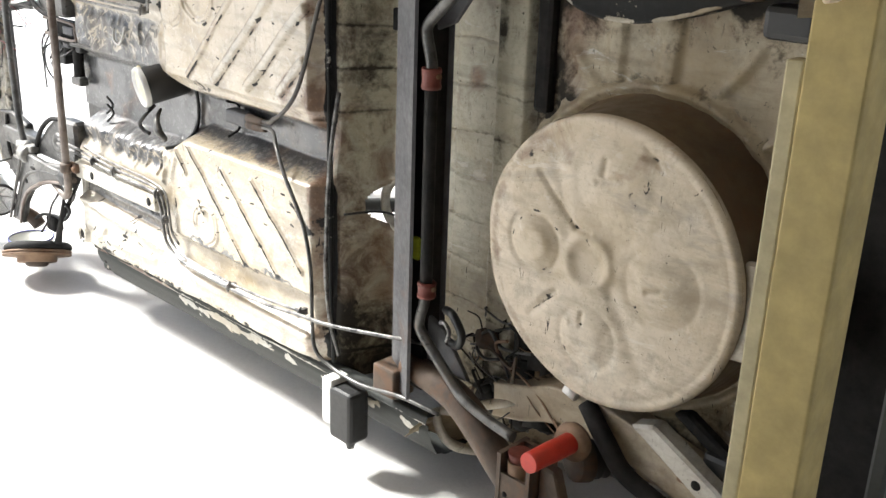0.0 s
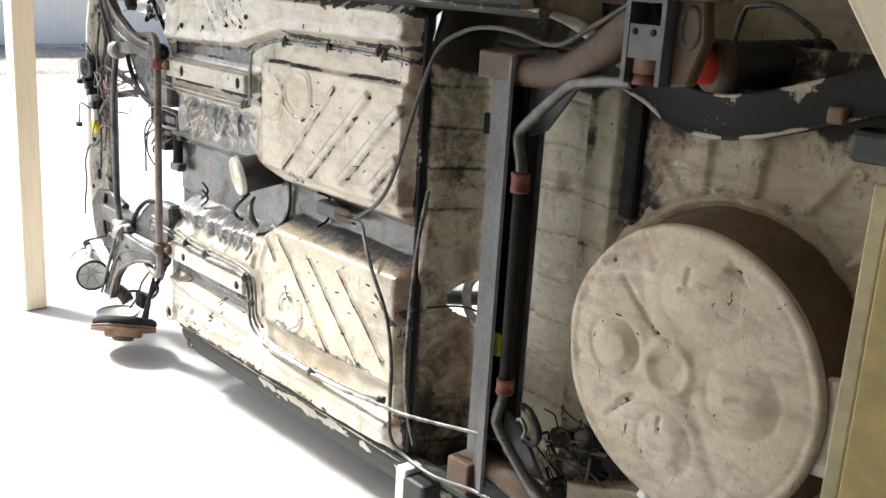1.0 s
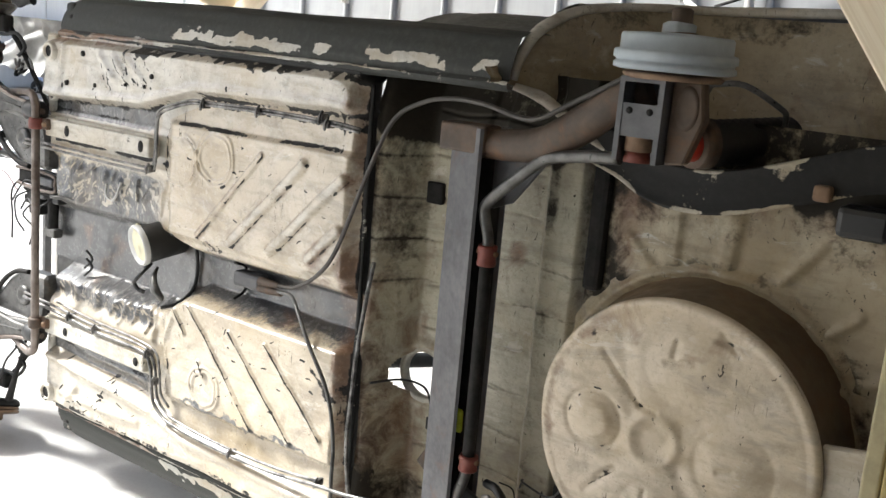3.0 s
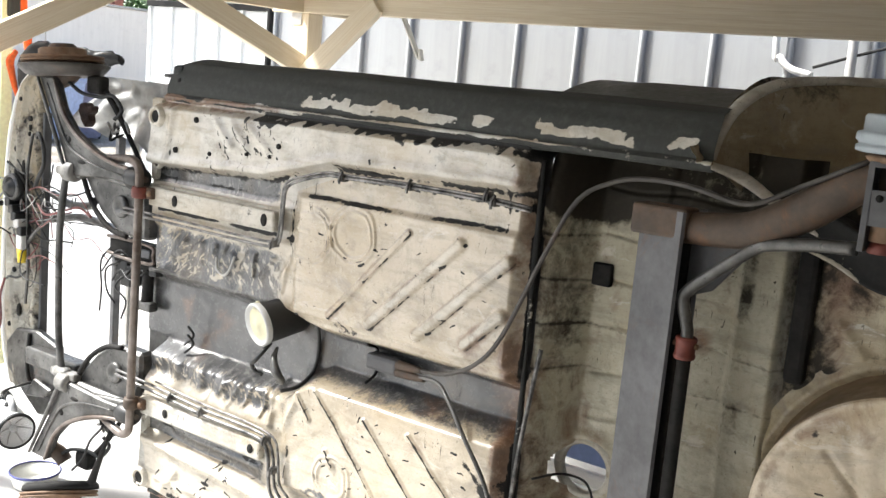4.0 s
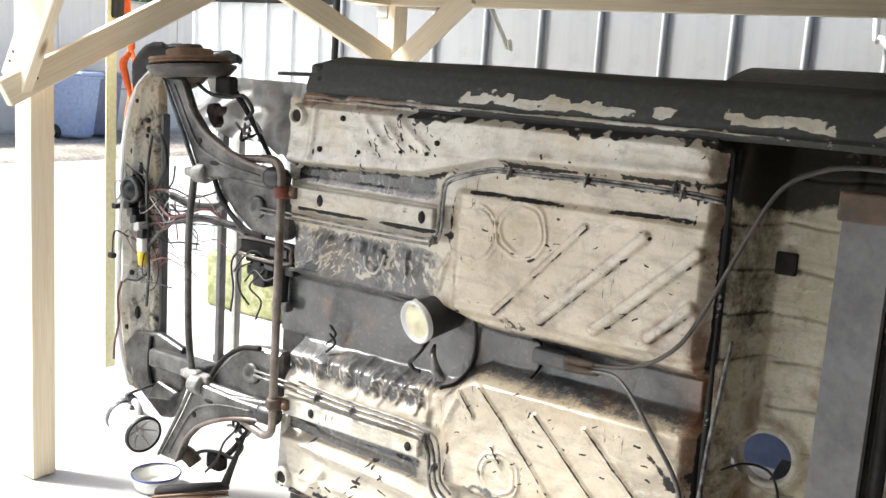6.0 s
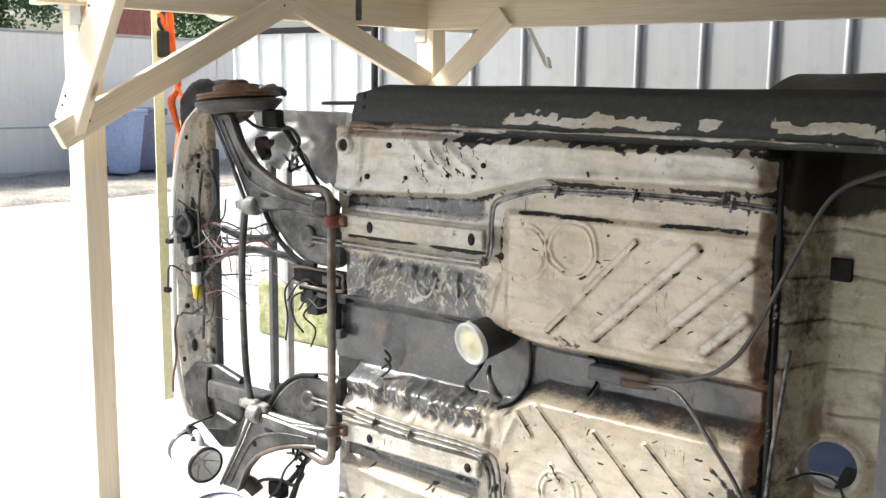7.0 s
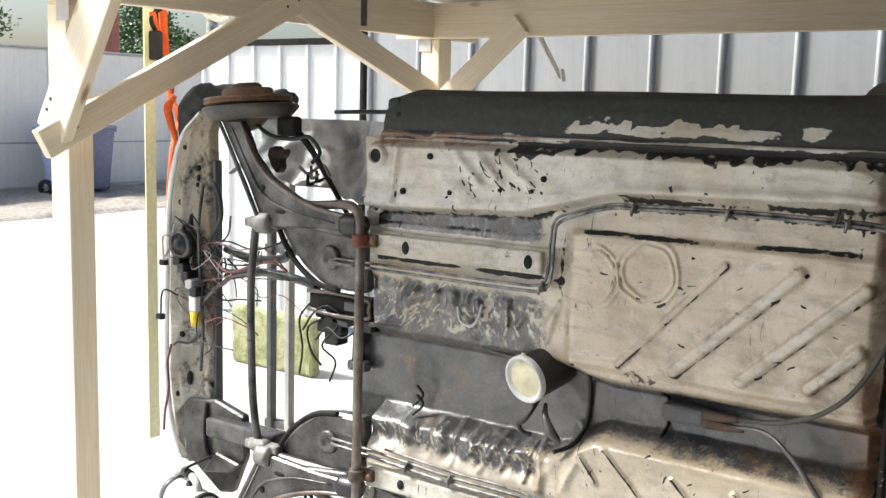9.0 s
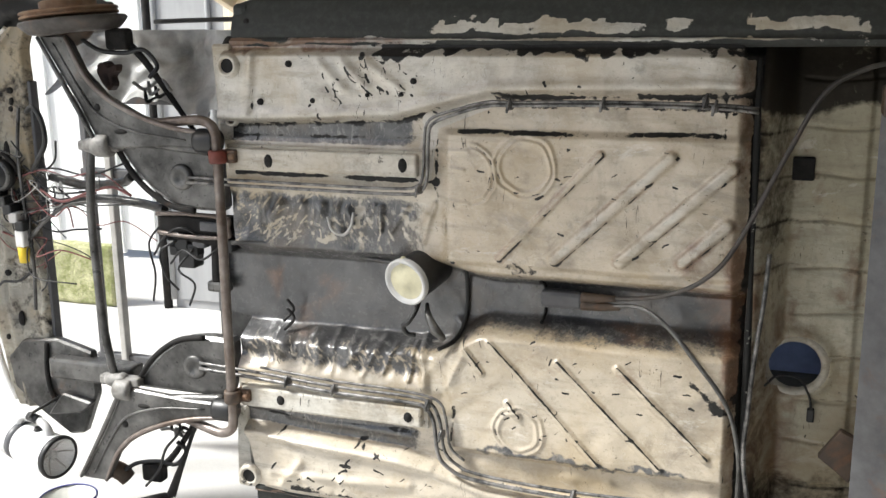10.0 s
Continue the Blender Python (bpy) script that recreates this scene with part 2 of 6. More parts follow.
YELLOW = plain("yellow_plastic", (0.80, 0.58, 0.03), 0.45)
LIME = plain("yellow_green_paint", (0.55, 0.62, 0.04), 0.6)
LAMPGREY = plain("pale_grey_lantern_plastic", (0.52, 0.52, 0.51), 0.4, 0.0, 0.1)
STRAPY = plain("yellow_webbing", (0.95, 0.91, 0.58), 0.75, 0.0, 0.1, 60)
STRAPO = plain("orange_webbing", (0.80, 0.13, 0.02), 0.7, 0.0, 0.2, 60)
WIRERED = plain("faded_red_wire", (0.20, 0.07, 0.065), 0.5)
WIREWHITE = plain("grey_wire", (0.45, 0.44, 0.42), 0.5)
CHROME = plain("lamp_reflector", (0.88, 0.88, 0.88), 0.30, 0.15, 0.10, 90)
RAILM = old_paint("grimy_rail_paint", (0.50, 0.435, 0.325), (0.38, 0.31, 0.215), bias=0.015, gloss=0.34)
# yellow timber of the front right post, its shade put into the colour
SHADEPINE = plain("shaded_yellow_timber", (0.40, 0.315, 0.125), 0.65, 0.0, 0.22, 14)
PINE = pine("pine_timber")
GREYWOOD = plain("shaded_side_wood", (0.40, 0.35, 0.21), 0.65, 0.0, 0.2)
PLY = plain("plywood_sheet", (0.40, 0.37, 0.32), 0.75, 0.0, 0.2, 6)
WELLSIDE = steel("stained_shaded_well_side", (0.085, 0.058, 0.034), (0.17, 0.12, 0.070), 0.5, 0.0, 0.25, 7)
LANTERN = plain("white_lantern_plastic", (0.80, 0.80, 0.79), 0.35, 0.0, 0.05)
TUBBLUE = plain("dark_blue_rim", (0.07, 0.08, 0.24), 0.5)
TUBPALE = plain("cream_tub_plastic", (0.80, 0.79, 0.72), 0.5, 0.0, 0.1)
GROUND = ground_mat("pale_concrete_yard")
MULCH = mulch_mat("bark_mulch")
WALLM = sheet_metal("light_grey_steel_sheet", (0.35, 0.355, 0.36), (0.29, 0.295, 0.30))
FENCEM = sheet_metal("white_steel_sheet", (0.84, 0.84, 0.82), (0.74, 0.74, 0.72))
SIDING = sheet_metal("pale_house_siding", (0.87, 0.80, 0.72), (0.80, 0.73, 0.65))
BINBLUE = plain("blue_bin_plastic", (0.38, 0.45, 0.64), 0.5)
BINGREY = plain("violet_grey_bin_plastic", (0.24, 0.235, 0.33), 0.5)
BRICKRED = plain("red_brown_boards", (0.26, 0.10, 0.075), 0.7)
MOSS = moss_mat("mossy_stone")
BARK = steel("pale_bark", (0.10, 0.09, 0.08), (0.55, 0.53, 0.50), 0.8, 0.0, 0.0, 20)
TRUNKBARK = plain("brown_bark", (0.09, 0.065, 0.045), 0.9, 0.0, 0.4)
LEAF = leaf_mat("conifer_leaf")
GLASSM = bpy.data.materials.new("clear_lens")
GLASSM.use_nodes = True
GLASSM.node_tree.nodes["Principled BSDF"].inputs["Alpha"].default_value = 0.12
GLASSM.node_tree.nodes["Principled BSDF"].inputs["Roughness"].default_value = 0.05

# ---- mesh helpers ----
def part(name, bm, material, parent=None, label="", m=None):
    """Links a bmesh (or a mesh) as one object under a thing or part."""
    if isinstance(bm, bmesh.types.BMesh):
        bmesh.ops.recalc_face_normals(bm, faces=bm.faces)
        me = bpy.data.meshes.new(name)
        bm.to_mesh(me)
        bm.free()
    else:
        me = bm
    me.materials.append(material)
    ob = new(name, me)
    if m is not None:
        ob.matrix_basis = m
    if parent is not None:
        ob.parent = parent
    return tagged(ob, label)


def thing(name, label, category, at=(0, 0, 0), group="", kind=""):
    ob = new(name)
    ob.matrix_basis = Matrix.Translation(at)
    return tagged(ob, label, category, group, kind)


def smooth(bm, on=True):
    for f in bm.faces:
        f.smooth = on
    return bm


def block(x0, x1, y0, y1, z0, z1, bevel=0.003, bm=None):
    own = bm is None
    bm = bm or bmesh.new()
    g = bmesh.ops.create_cube(bm, size=1, matrix=Matrix.Translation(((x0 + x1) / 2, (y0 + y1) / 2, (z0 + z1) / 2)) @ Matrix.Diagonal((x1 - x0, y1 - y0, z1 - z0, 1)))
    if bevel and own:
        bmesh.ops.bevel(bm, geom=bm.edges[:], offset=bevel, segments=2, affect="EDGES", profile=0.5)
    return bm


def curve_points(pts, n=6):
    """A smooth line through the points."""
    p = [Vector(a) for a in pts]
    if len(p) < 3:
        return p
    q = [2 * p[0] - p[1]] + p + [2 * p[-1] - p[-2]]
    out = []
    for i in range(1, len(q) - 2):
        a, b, c, d = q[i - 1:i + 3]
        for k in range(n):
            t = k / n
            out.append(0.5 * (2 * b + (c - a) * t + (2 * a - 5 * b + 4 * c - d) * t * t + (3 * b - a - 3 * c + d) * t ** 3))
    return out + [p[-1]]


def tube(pts, r, segs=8, n=6, flat=1.0, bm=None):
    """A round bar along a smooth line; r may be a list, one radius a given point."""
    bm = bm or bmesh.new()
    line = curve_points(pts, n)
    rings, side = [], None
    for i, p in enumerate(line):
        d = (line[min(i + 1, len(line) - 1)] - line[max(i - 1, 0)]).normalized()
        if side is None:
            side = d.orthogonal().normalized()
        side = (side - d * side.dot(d)).normalized()
        up = d.cross(side)
        if isinstance(r, (list, tuple)):
            f = i / max(1, len(line) - 1) * (len(r) - 1)
            k = min(int(f), len(r) - 2)
            rr = r[k] + (r[k + 1] - r[k]) * (f - k)
        else:
            rr = r
        rings.append([bm.verts.new(p + (side * math.cos(a) + up * math.sin(a) * flat) * rr) for a in (2 * math.pi * j / segs for j in range(segs))])
    for a, b in zip(rings, rings[1:]):
        for j in range(segs):
            bm.faces.new((a[j], a[(j + 1) % segs], b[(j + 1) % segs], b[j])).smooth = True
    bm.faces.new(rings[0]), bm.faces.new(rings[-1])
    return bm


def lathe(profile, at, axis="z", segs=32, bm=None):
    """Turns (radius, height) round an axis through at."""
    bm = bm or bmesh.new()
    at = Vector(at)
    ex, ey, ez = {"z": ((1, 0, 0), (0, 1, 0), (0, 0, 1)), "y": ((1, 0, 0), (0, 0, 1), (0, 1, 0)), "x": ((0, 1, 0), (0, 0, 1), (1, 0, 0))}[axis] if isinstance(axis, str) else axis
    ex, ey, ez = Vector(ex), Vector(ey), Vector(ez)
    rings = []
    for r, h in profile:
        if r <= 1e-6:
            rings.append([bm.verts.new(at + ez * h)])
        else:
            rings.append([bm.verts.new(at + ez * h + (ex * math.cos(a) + ey * math.sin(a)) * r) for a in (2 * math.pi * j / segs for j in range(segs))])
    for a, b in zip(rings, rings[1:]):
        for j in range(segs):
            k = (j + 1) % segs
            q = [a[j % len(a)], a[k % len(a)], b[k % len(b)], b[j % len(b)]]
            q = list(dict.fromkeys(q))
            if len(q) > 2:
                f = bm.faces.new(q)
                f.smooth = True
    return bm


def plate(outline, y, thick, bevel=0.004, bm=None):
    """A plate cut to an outline of (x, z), its front at y."""
    own = bm is None
    bm = bm or bmesh.new()
    f = bm.faces.new([bm.verts.new((x, y, z)) for x, z in outline])
    ext = bmesh.ops.extrude_face_region(bm, geom=[f])
    bmesh.ops.translate(bm, verts=[v for v in ext["geom"] if isinstance(v, bmesh.types.BMVert)], vec=(0, thick, 0))
    if bevel and own:
        bmesh.ops.bevel(bm, geom=bm.edges[:], offset=bevel, segments=1, affect="EDGES")
    return bm


def sheet(name, P, wear=None, keep=None):
    """A mesh from a grid of places P[i, j] = (x, y, z), with wear (tar, bare steel, rust) a vertex; keep: which vertices stay."""
    n, m = P.shape[:2]
    idx = np.arange(n * m).reshape(n, m)
    q = np.stack([idx[:-1, :-1], idx[1:, :-1], idx[1:, 1:], idx[:-1, 1:]], -1).reshape(-1, 4)
    if keep is not None:
        q = q[keep.reshape(-1)[q].all(1)]
    me = bpy.data.meshes.new(name)
    me.from_pydata(P.reshape(-1, 3).tolist(), [], q.tolist())
    me.polygons.foreach_set("use_smooth", [True] * len(me.polygons))
    if wear is not None:
        a = me.attributes.new("wear", "FLOAT_COLOR", "POINT")
        c = wear.reshape(n * m, -1)
        if c.shape[1] == 3:
            c = np.concatenate([c, np.zeros((n * m, 1))], 1)
        a.data.foreach_set("color", c.astype(np.float32).ravel())
    me.update()
    return me


def step(v, a, b):
    t = np.clip((v - a) / (b - a), 0, 1)
    return t * t * (3 - 2 * t)


def bell(v, w):
    return np.exp(-(v / w) ** 2)


def to_segment(x, z, a, b):
    dx, dz = b[0] - a[0], b[1] - a[1]
    t = np.clip(((x - a[0]) * dx + (z - a[1]) * dz) / (dx * dx + dz * dz), 0, 1)
    return np.hypot(x - a[0] - t * dx, z - a[1] - t * dz)


def rough_field(x, z, seed, scale):
    """Smooth uneven values between about -1 and 1."""
    r = np.random.RandomState(seed)
    out = np.zeros_like(x)
    for k in range(14):
        a, f, p = r.uniform(0, 6.283), scale * r.uniform(0.5, 2.2), r.uniform(0, 6.283)
        out += np.sin((x * np.cos(a) + z * np.sin(a)) * f + p + 1.3 * np.sin((x * np.sin(a) - z * np.cos(a)) * f * 0.6))
    return out / 5.0


MID = 0.816  # height of the car's centre line: it lies on its right side


def flip(z, up):
    return z if up else 2 * MID - z


def timber(name, p0, p1, w, h, parent, material=None, up=(0, 0, 1), label=""):
    """A sawn beam from p0 to p1, its grain along it; h is measured along up."""
    p0, p1 = Vector(p0), Vector(p1)
    d = (p1 - p0)
    ex = d.normalized()
    ey = Vector(up).cross(ex).normalized()
    ez = ex.cross(ey)
    m = Matrix((ex, ey, ez)).transposed().to_4x4()
    m.translation = p0
    return part(name, block(0, d.length, -w / 2, w / 2, -h / 2, h / 2, 0.004), material or PINE, parent, label, m)

# ---- the car: a stripped body shell lying on its right side, underside towards the path ----
car = thing("car_body", "stripped cream car shell lying on its side, grimy underside showing", "car", (-2.2, 0.1, 0.0))
HOME = Matrix.Translation((2.2, -0.1, 0.0))


def cpart(name, bm, material, label="", parent=None):
    """A part of the car, its mesh given in the place's own coordinates."""
    ob = part(name, bm, material, parent or car, label)
    ob.matrix_parent_inverse = HOME if parent is None else Matrix()
    return ob


RIDGE = ((-3.06, -2.98, -2.60, -2.48, -2.37, -1.80), (1.213, 1.215, 1.232, 1.262, 1.290, 1.302))
RIBS_UP = (((-2.345, 0.918), (-2.118, 1.163)), ((-2.216, 0.924), (-1.967, 1.162)), ((-2.069, 0.928), (-1.840, 1.143)), ((-1.934, 0.937), (-1.846, 1.022)))
RIBS_LOW = (((-2.370, 0.710), (-2.108, 0.437)), ((-2.206, 0.678), (-1.965, 0.444)), ((-2.068, 0.679), (-1.866, 0.486)), ((-2.325, 0.565), (-2.300, 0.535)), ((-2.44, 0.70), (-2.39, 0.635)))


def bead(v, w):
    """A pressed bead with a flat crown."""
    return np.exp(-(v / w) ** 4)


def strokes(x, z, area, count, seed, length, width, lean=0.0, spread=3.14):
    """Short uneven marks scattered over an area (x0, x1, z0, z1), between 0 and 1."""
    r = np.random.RandomState(seed)
    out = np.zeros_like(x)
    for k in range(count):
        cx, cz = r.uniform(area[0], area[1]), r.uniform(area[2], area[3])
        a, ln, w = lean + r.uniform(-spread, spread), length * r.uniform(0.3, 1.6), width * r.uniform(0.6, 1.6)
        dx, dz = 0.5 * ln * math.cos(a), 0.5 * ln * math.sin(a)
        near = (np.abs(x - cx) < ln + 4 * w) & (np.abs(z - cz) < ln + 4 * w)
        if near.any():
            xn, zn = x[near], z[near]
            d = to_segment(xn + 0.05 * ln * np.sin(zn * 5 / ln + k), zn + 0.05 * ln * np.sin(xn * 5 / ln), (cx - dx, cz - dz), (cx + dx, cz + dz))
            out[near] = np.maximum(out[near], bell(d, w) * r.uniform(0.55, 1.0))
    return out


def floor_shape(x, z):
    """Depth of the pressed floor, its wear and a painted reflection, at x along and z across the car."""
    zm = np.where(z > MID, z, 2 * MID - z)
    upper = z > MID
    y = np.full_like(x, 0.030)
    back = step(x, -2.52, -2.38)
    mid = 0.772 + 0.026 * back
    half = 0.104 - 0.048 * back
    off = np.abs(z - mid)
    tun = 1 - step(off, half - 0.022, half + 0.028)
    y += 0.085 * tun
    flank = (1 - step(x, -2.60, -2.46)) * (1 - step(zm, 1.02, 1.07)) * (1 - tun)
    y += flank * (0.022 + 0.006 * rough_field(x, z, 3, 42))
    ridge = np.interp(x, *RIDGE)
    panel = step(zm, ridge - 0.012, ridge + 0.012)
    y -= 0.024 * panel
    y -= 0.007 * bell(zm - ridge - 0.016, 0.013)
    pan = step(zm, 0.885, 0.91) * (1 - step(zm, 1.195, 1.215)) * step(x, -2.50, -2.46)
    y -= 0.016 * pan
    trough = step(zm, 1.16, 1.18) * (1 - panel) * (1 - step(x, -2.55, -2.45))
    y += 0.008 * trough
    y += 0.035 * step(x, -1.835, -1.80) + 0.02 * step(x, -1.805, -1.792)
    y += 0.020 * step(zm, 1.372, 1.392)
    corner = step(np.hypot(np.maximum(x + 1.88, 0), np.maximum(zm - 1.32, 0)), 0.05, 0.075)
    y += 0.012 * corner * panel
    tar = np.full_like(x, -0.12)
    bare = np.zeros_like(x)
    rust = np.zeros_like(x)
    uneven = rough_field(x, z, 14, 70)
    crown_pale = np.zeros_like(x)
    for low, ribs in ((False, RIBS_UP), (True, RIBS_LOW)):
        own = ~upper if low else upper
        for k, (a, b) in enumerate(ribs):
            d = to_segment(x, z, a, b)
            thin = low or k == 0
            y -= own * (0.007 if thin else 0.012) * bead(d, 0.009 if thin else 0.0135)
            side = ((x - a[0]) * (b[1] - a[1]) - (z - a[1]) * (b[0] - a[0])) * (-1 if low else 1)
            at = 0.004 if low else (0.007 if k == 0 else 0.0145)
            # darker along one side of each rib, crowns of the wider ones paler
            tar += own * (0.70 if low else 0.42 + 0.22 * uneven) * bell(d - at, 0.0026) * (side > 0)
            crown_pale += own * (0.0 if thin else 0.65) * bead(d, 0.011) * (0.5 + 0.5 * step(uneven, -0.4, 0.3))
            rust += own * (0.10 if low else 0.34) * bell(d - at, 0.008)
            bare += own * (0.30 if low else 0.0) * bell(d - at - 0.003, 0.004) * (side > 0)
    # rings of brushed sealer
    wave = 0.003 * rough_field(x, z, 15, 60)
    for cx, cz, r, w, cut in ((-2.287, 1.131, 0.058, 0.0045, 1.0), (-2.287, 1.131, 0.071, 0.0045, 1.0), (-2.425, 1.108, 0.060, 0.0045, -2.425), (-2.425, 1.108, 0.073, 0.004, -2.425), (-2.299, 0.497, 0.048, 0.005, 1.0), (-2.299, 0.497, 0.061, 0.0045, 1.0)):
        d = np.abs(np.hypot(x - cx, z - cz) + wave - r)
        show = 1.0 if cut > 0 else step(x, cut, cut + 0.03)
        y -= 0.0038 * bell(d, w) * show
        tar += 0.17 * bell(d - 0.006, 0.003) * show
    for z0, z1, x0, x1 in ((1.160, 1.162, -2.50, -2.42), (1.048, 1.040, -2.49, -2.42), (1.125, 1.118, -2.50, -2.43)):
        d = to_segment(x, z, (x0, z0), (x1, z1))
        y -= 0.003 * bell(d, 0.005) * upper
        tar += 0.20 * bell(d, 0.003) * upper
    brushed = np.sin(520 * np.hypot(x + 2.42, z - 1.06) + 9 * uneven) * bell(np.hypot(x + 2.40, z - 1.10), 0.13) * upper
    brushed += np.sin(480 * np.hypot(x + 2.30, z - 0.50) + 9 * uneven) * bell(np.hypot(x + 2.36, z - 0.52), 0.12) * ~upper
    y -= 0.00022 * brushed
    r = np.random.RandomState(4)
    for k in range(16):
        cx = -3.0 + 0.034 * k + r.uniform(-0.02, 0.02)
        for cz in (0.985, 0.628):
            w, ln = r.uniform(0.005, 0.014), r.uniform(0.015, 0.05)
            y -= r.uniform(0.002, 0.012) * bell(to_segment(x, z, (cx, cz - ln), (cx + r.uniform(-0.02, 0.05), cz + ln)), w)
    # stamped beads in the front footwell panels
    for a, b in (((-2.96, 0.300), (-2.58, 0.315)), ((-2.96, 0.405), (-2.52, 0.375)), ((-2.92, 0.455), (-2.58, 0.440)), ((-2.962, 1.378), (-2.978, 1.235)), ((-2.72, 1.36), (-2.66, 1.30)), ((-2.78, 1.36), (-2.72, 1.30)), ((-2.66, 1.36), (-2.58, 1.30)), ((-2.86, 0.295), (-2.80, 0.265)), ((-2.76, 0.300), (-2.70, 0.262)), ((-2.93, 0.275), (-2.88, 0.335))):
        y -= 0.008 * bell(to_segment(x, z, a, b), 0.012)
    y += 0.0030 * rough_field(x, z, 7, 16) + 0.0012 * rough_field(x, z, 8, 60)
    # where tar, bare steel and rust lie
    edge = 0.012 * rough_field(x, z, 11, 30) + 0.009 * rough_field(x, z, 12, 110)
    tar += 0.62 * step(zm + edge, 1.366, 1.386) * step(x + 6 * edge, -2.68, -2.58) * upper
    tar += 0.55 * step(zm, 1.387, 1.396) * step(x, -2.75, -2.60)
    rust += 0.75 * step(zm + 0.6 * edge, 1.378, 1.392) * (1 - step(x + 4 * edge, -2.72, -2.60)) * upper
    tar += 0.19 * (1 - panel) * step(zm, 1.145, 1.17) * step(zm - ridge, -0.10, -0.02) * upper
    swath = to_segment(x, z, (-2.535, 1.10), (-2.515, 1.215)) < 0.02
    swath |= to_segment(x, z, (-2.515, 1.225), (-2.38, 1.278)) < 0.022
    tar = np.where(swath, -0.3, tar)
    rim = 1.207 + 0.004 * rough_field(x, z, 17, 16)
    tar += 0.56 * bead(zm - rim, 0.0065) * step(x, -2.47, -2.43) * (1 - step(x, -1.87, -1.85)) * (0.62 + 0.38 * step(rough_field(x, z * 0.3, 18, 11), -0.75, -0.2)) * upper
    tar += 0.25 * bell(zm - ridge + 0.008, 0.008)
    tar += 0.34 * upper * bell(zm - 1.288 + 0.4 * edge, 0.006) * step(x, -2.42, -2.36) * step(rough_field(x, z * 0.3, 54, 12), -0.3, 0.3)
    tar += 0.26 * upper * bell(zm - 1.262, 0.005) * step(x, -2.34, -2.30)
    tar += 0.75 * step(x, -1.812, -1.797) + 0.20 * step(x, -1.835, -1.80)
    patch = rough_field(x * 1.6, z, 13, 34)
    tar += flank * (0.02 + 0.02 * patch) + 0.10 * (1 - step(x, -3.02, -2.98))
    tar += 0.10 * (~upper) * step(zm, 1.26, 1.36)
    bare += 0.95 * tun + flank * (0.62 + 0.06 * rough_field(x * 2.2, z, 16, 40))
    # pale brush fans and scuffs on the bare flanks
    jitter = 0.005 * rough_field(x, z, 26, 55) + 0.004 * rough_field(x, z, 27, 120)
    scuffed = np.zeros_like(x)
    for x0, z0, x1, z1, w in ((-2.853, 0.962, -2.838, 0.930, 0.004), (-2.838, 0.930, -2.814, 0.918, 0.004), (-2.814, 0.918, -2.782, 0.934, 0.004), (-2.782, 0.934, -2.778, 0.980, 0.004), (-2.712, 1.020, -2.707, 0.930, 0.008), (-2.600, 1.000, -2.550, 0.960, 0.006), (-2.540, 1.030, -2.500, 0.985, 0.008), (-2.96, 0.672, -2.86, 0.676, 0.005), (-2.80, 0.668, -2.66, 0.672, 0.006), (-2.62, 0.66, -2.52, 0.655, 0.008)):
        scuffed = np.maximum(scuffed, bell(to_segment(x, z, (x0, z0), (x1, z1)) + jitter, 1.7 * w))
    scuffed = np.maximum(scuffed, strokes(x, z, (-3.05, -2.86, 0.92, 1.04), 60, 31, 0.06, 0.0024, 0.75, 0.40))
    scuffed = np.maximum(scuffed, strokes(x, z, (-2.84, -2.60, 0.92, 1.04), 30, 32, 0.04, 0.0022, 1.9, 0.6))
    scuffed = np.maximum(scuffed, strokes(x, z, (-2.60, -2.44, 0.89, 1.05), 70, 33, 0.030, 0.0024, -0.7, 0.6))
    scuffed = np.maximum(scuffed, strokes(x, z, (-3.04, -2.50, 0.592, 0.675), 80, 34, 0.045, 0.0026, -0.9, 0.5))
    scuffed *= 0.25 + 0.75 * step(rough_field(x, z, 50, 170) + 0.6 * rough_field(x, z, 51, 60), -0.3, 0.5)
    bare -= 0.40 * scuffed * flank
    tar -= 0.20 * scuffed * flank
    bare += 0.50 * step(zm, 1.158, 1.170) * (1 - step(zm, ridge - 0.016, ridge - 0.004)) * (1 - step(x, -2.60, -2.52))
    # grey smear beside the lower brake line, and a worn rim along the tunnel
    bare += 0.60 * ~upper * bell(zm - 1.198 + edge, 0.016) * step(x, -2.46, -2.38) * (1 - step(x, -1.92, -1.86))
    tar += 0.22 * step(0.915 - zm + 0.5 * edge, 0.0, 0.02) * step(x, -2.44, -2.38) * upper * (1 - tun)
    bare += 0.28 * bell(zm - 0.905 + 0.4 * edge, 0.010) * step(x, -2.40, -2.30) * ~upper
    # rail's shadow line painted dark; worn strokes on the pan's rim and footwell beads
    for x0, z0, x1, z1, w, k in ((-3.03, 1.088, -2.50, 1.086, 0.008, 0.66), (-2.60, 1.092, -2.55, 1.092, 0.010, 0.5), (-3.04, 1.180, -2.56, 1.186, 0.006, 0.34), (-2.98, 0.455, -2.56, 0.452, 0.006, 0.45), (-2.97, 0.345, -2.60, 0.352, 0.008, 0.26), (-2.955, 1.385, -2.965, 1.232, 0.0035, 0.42), (-2.965, 1.232, -2.972, 1.17, 0.0035, 0.45), (-2.50, 1.20, -2.505, 1.06, 0.007, 0.44), (-2.47, 0.44, -2.46, 0.54, 0.008, 0.38), (-1.862, 1.34, -1.852, 0.94, 0.004, 0.30)):
        d = to_segment(x, z, (x0, z0), (x1, z1)) + 0.004 * rough_field(x, z, 21, 45)
        tar += k * bell(d, w)
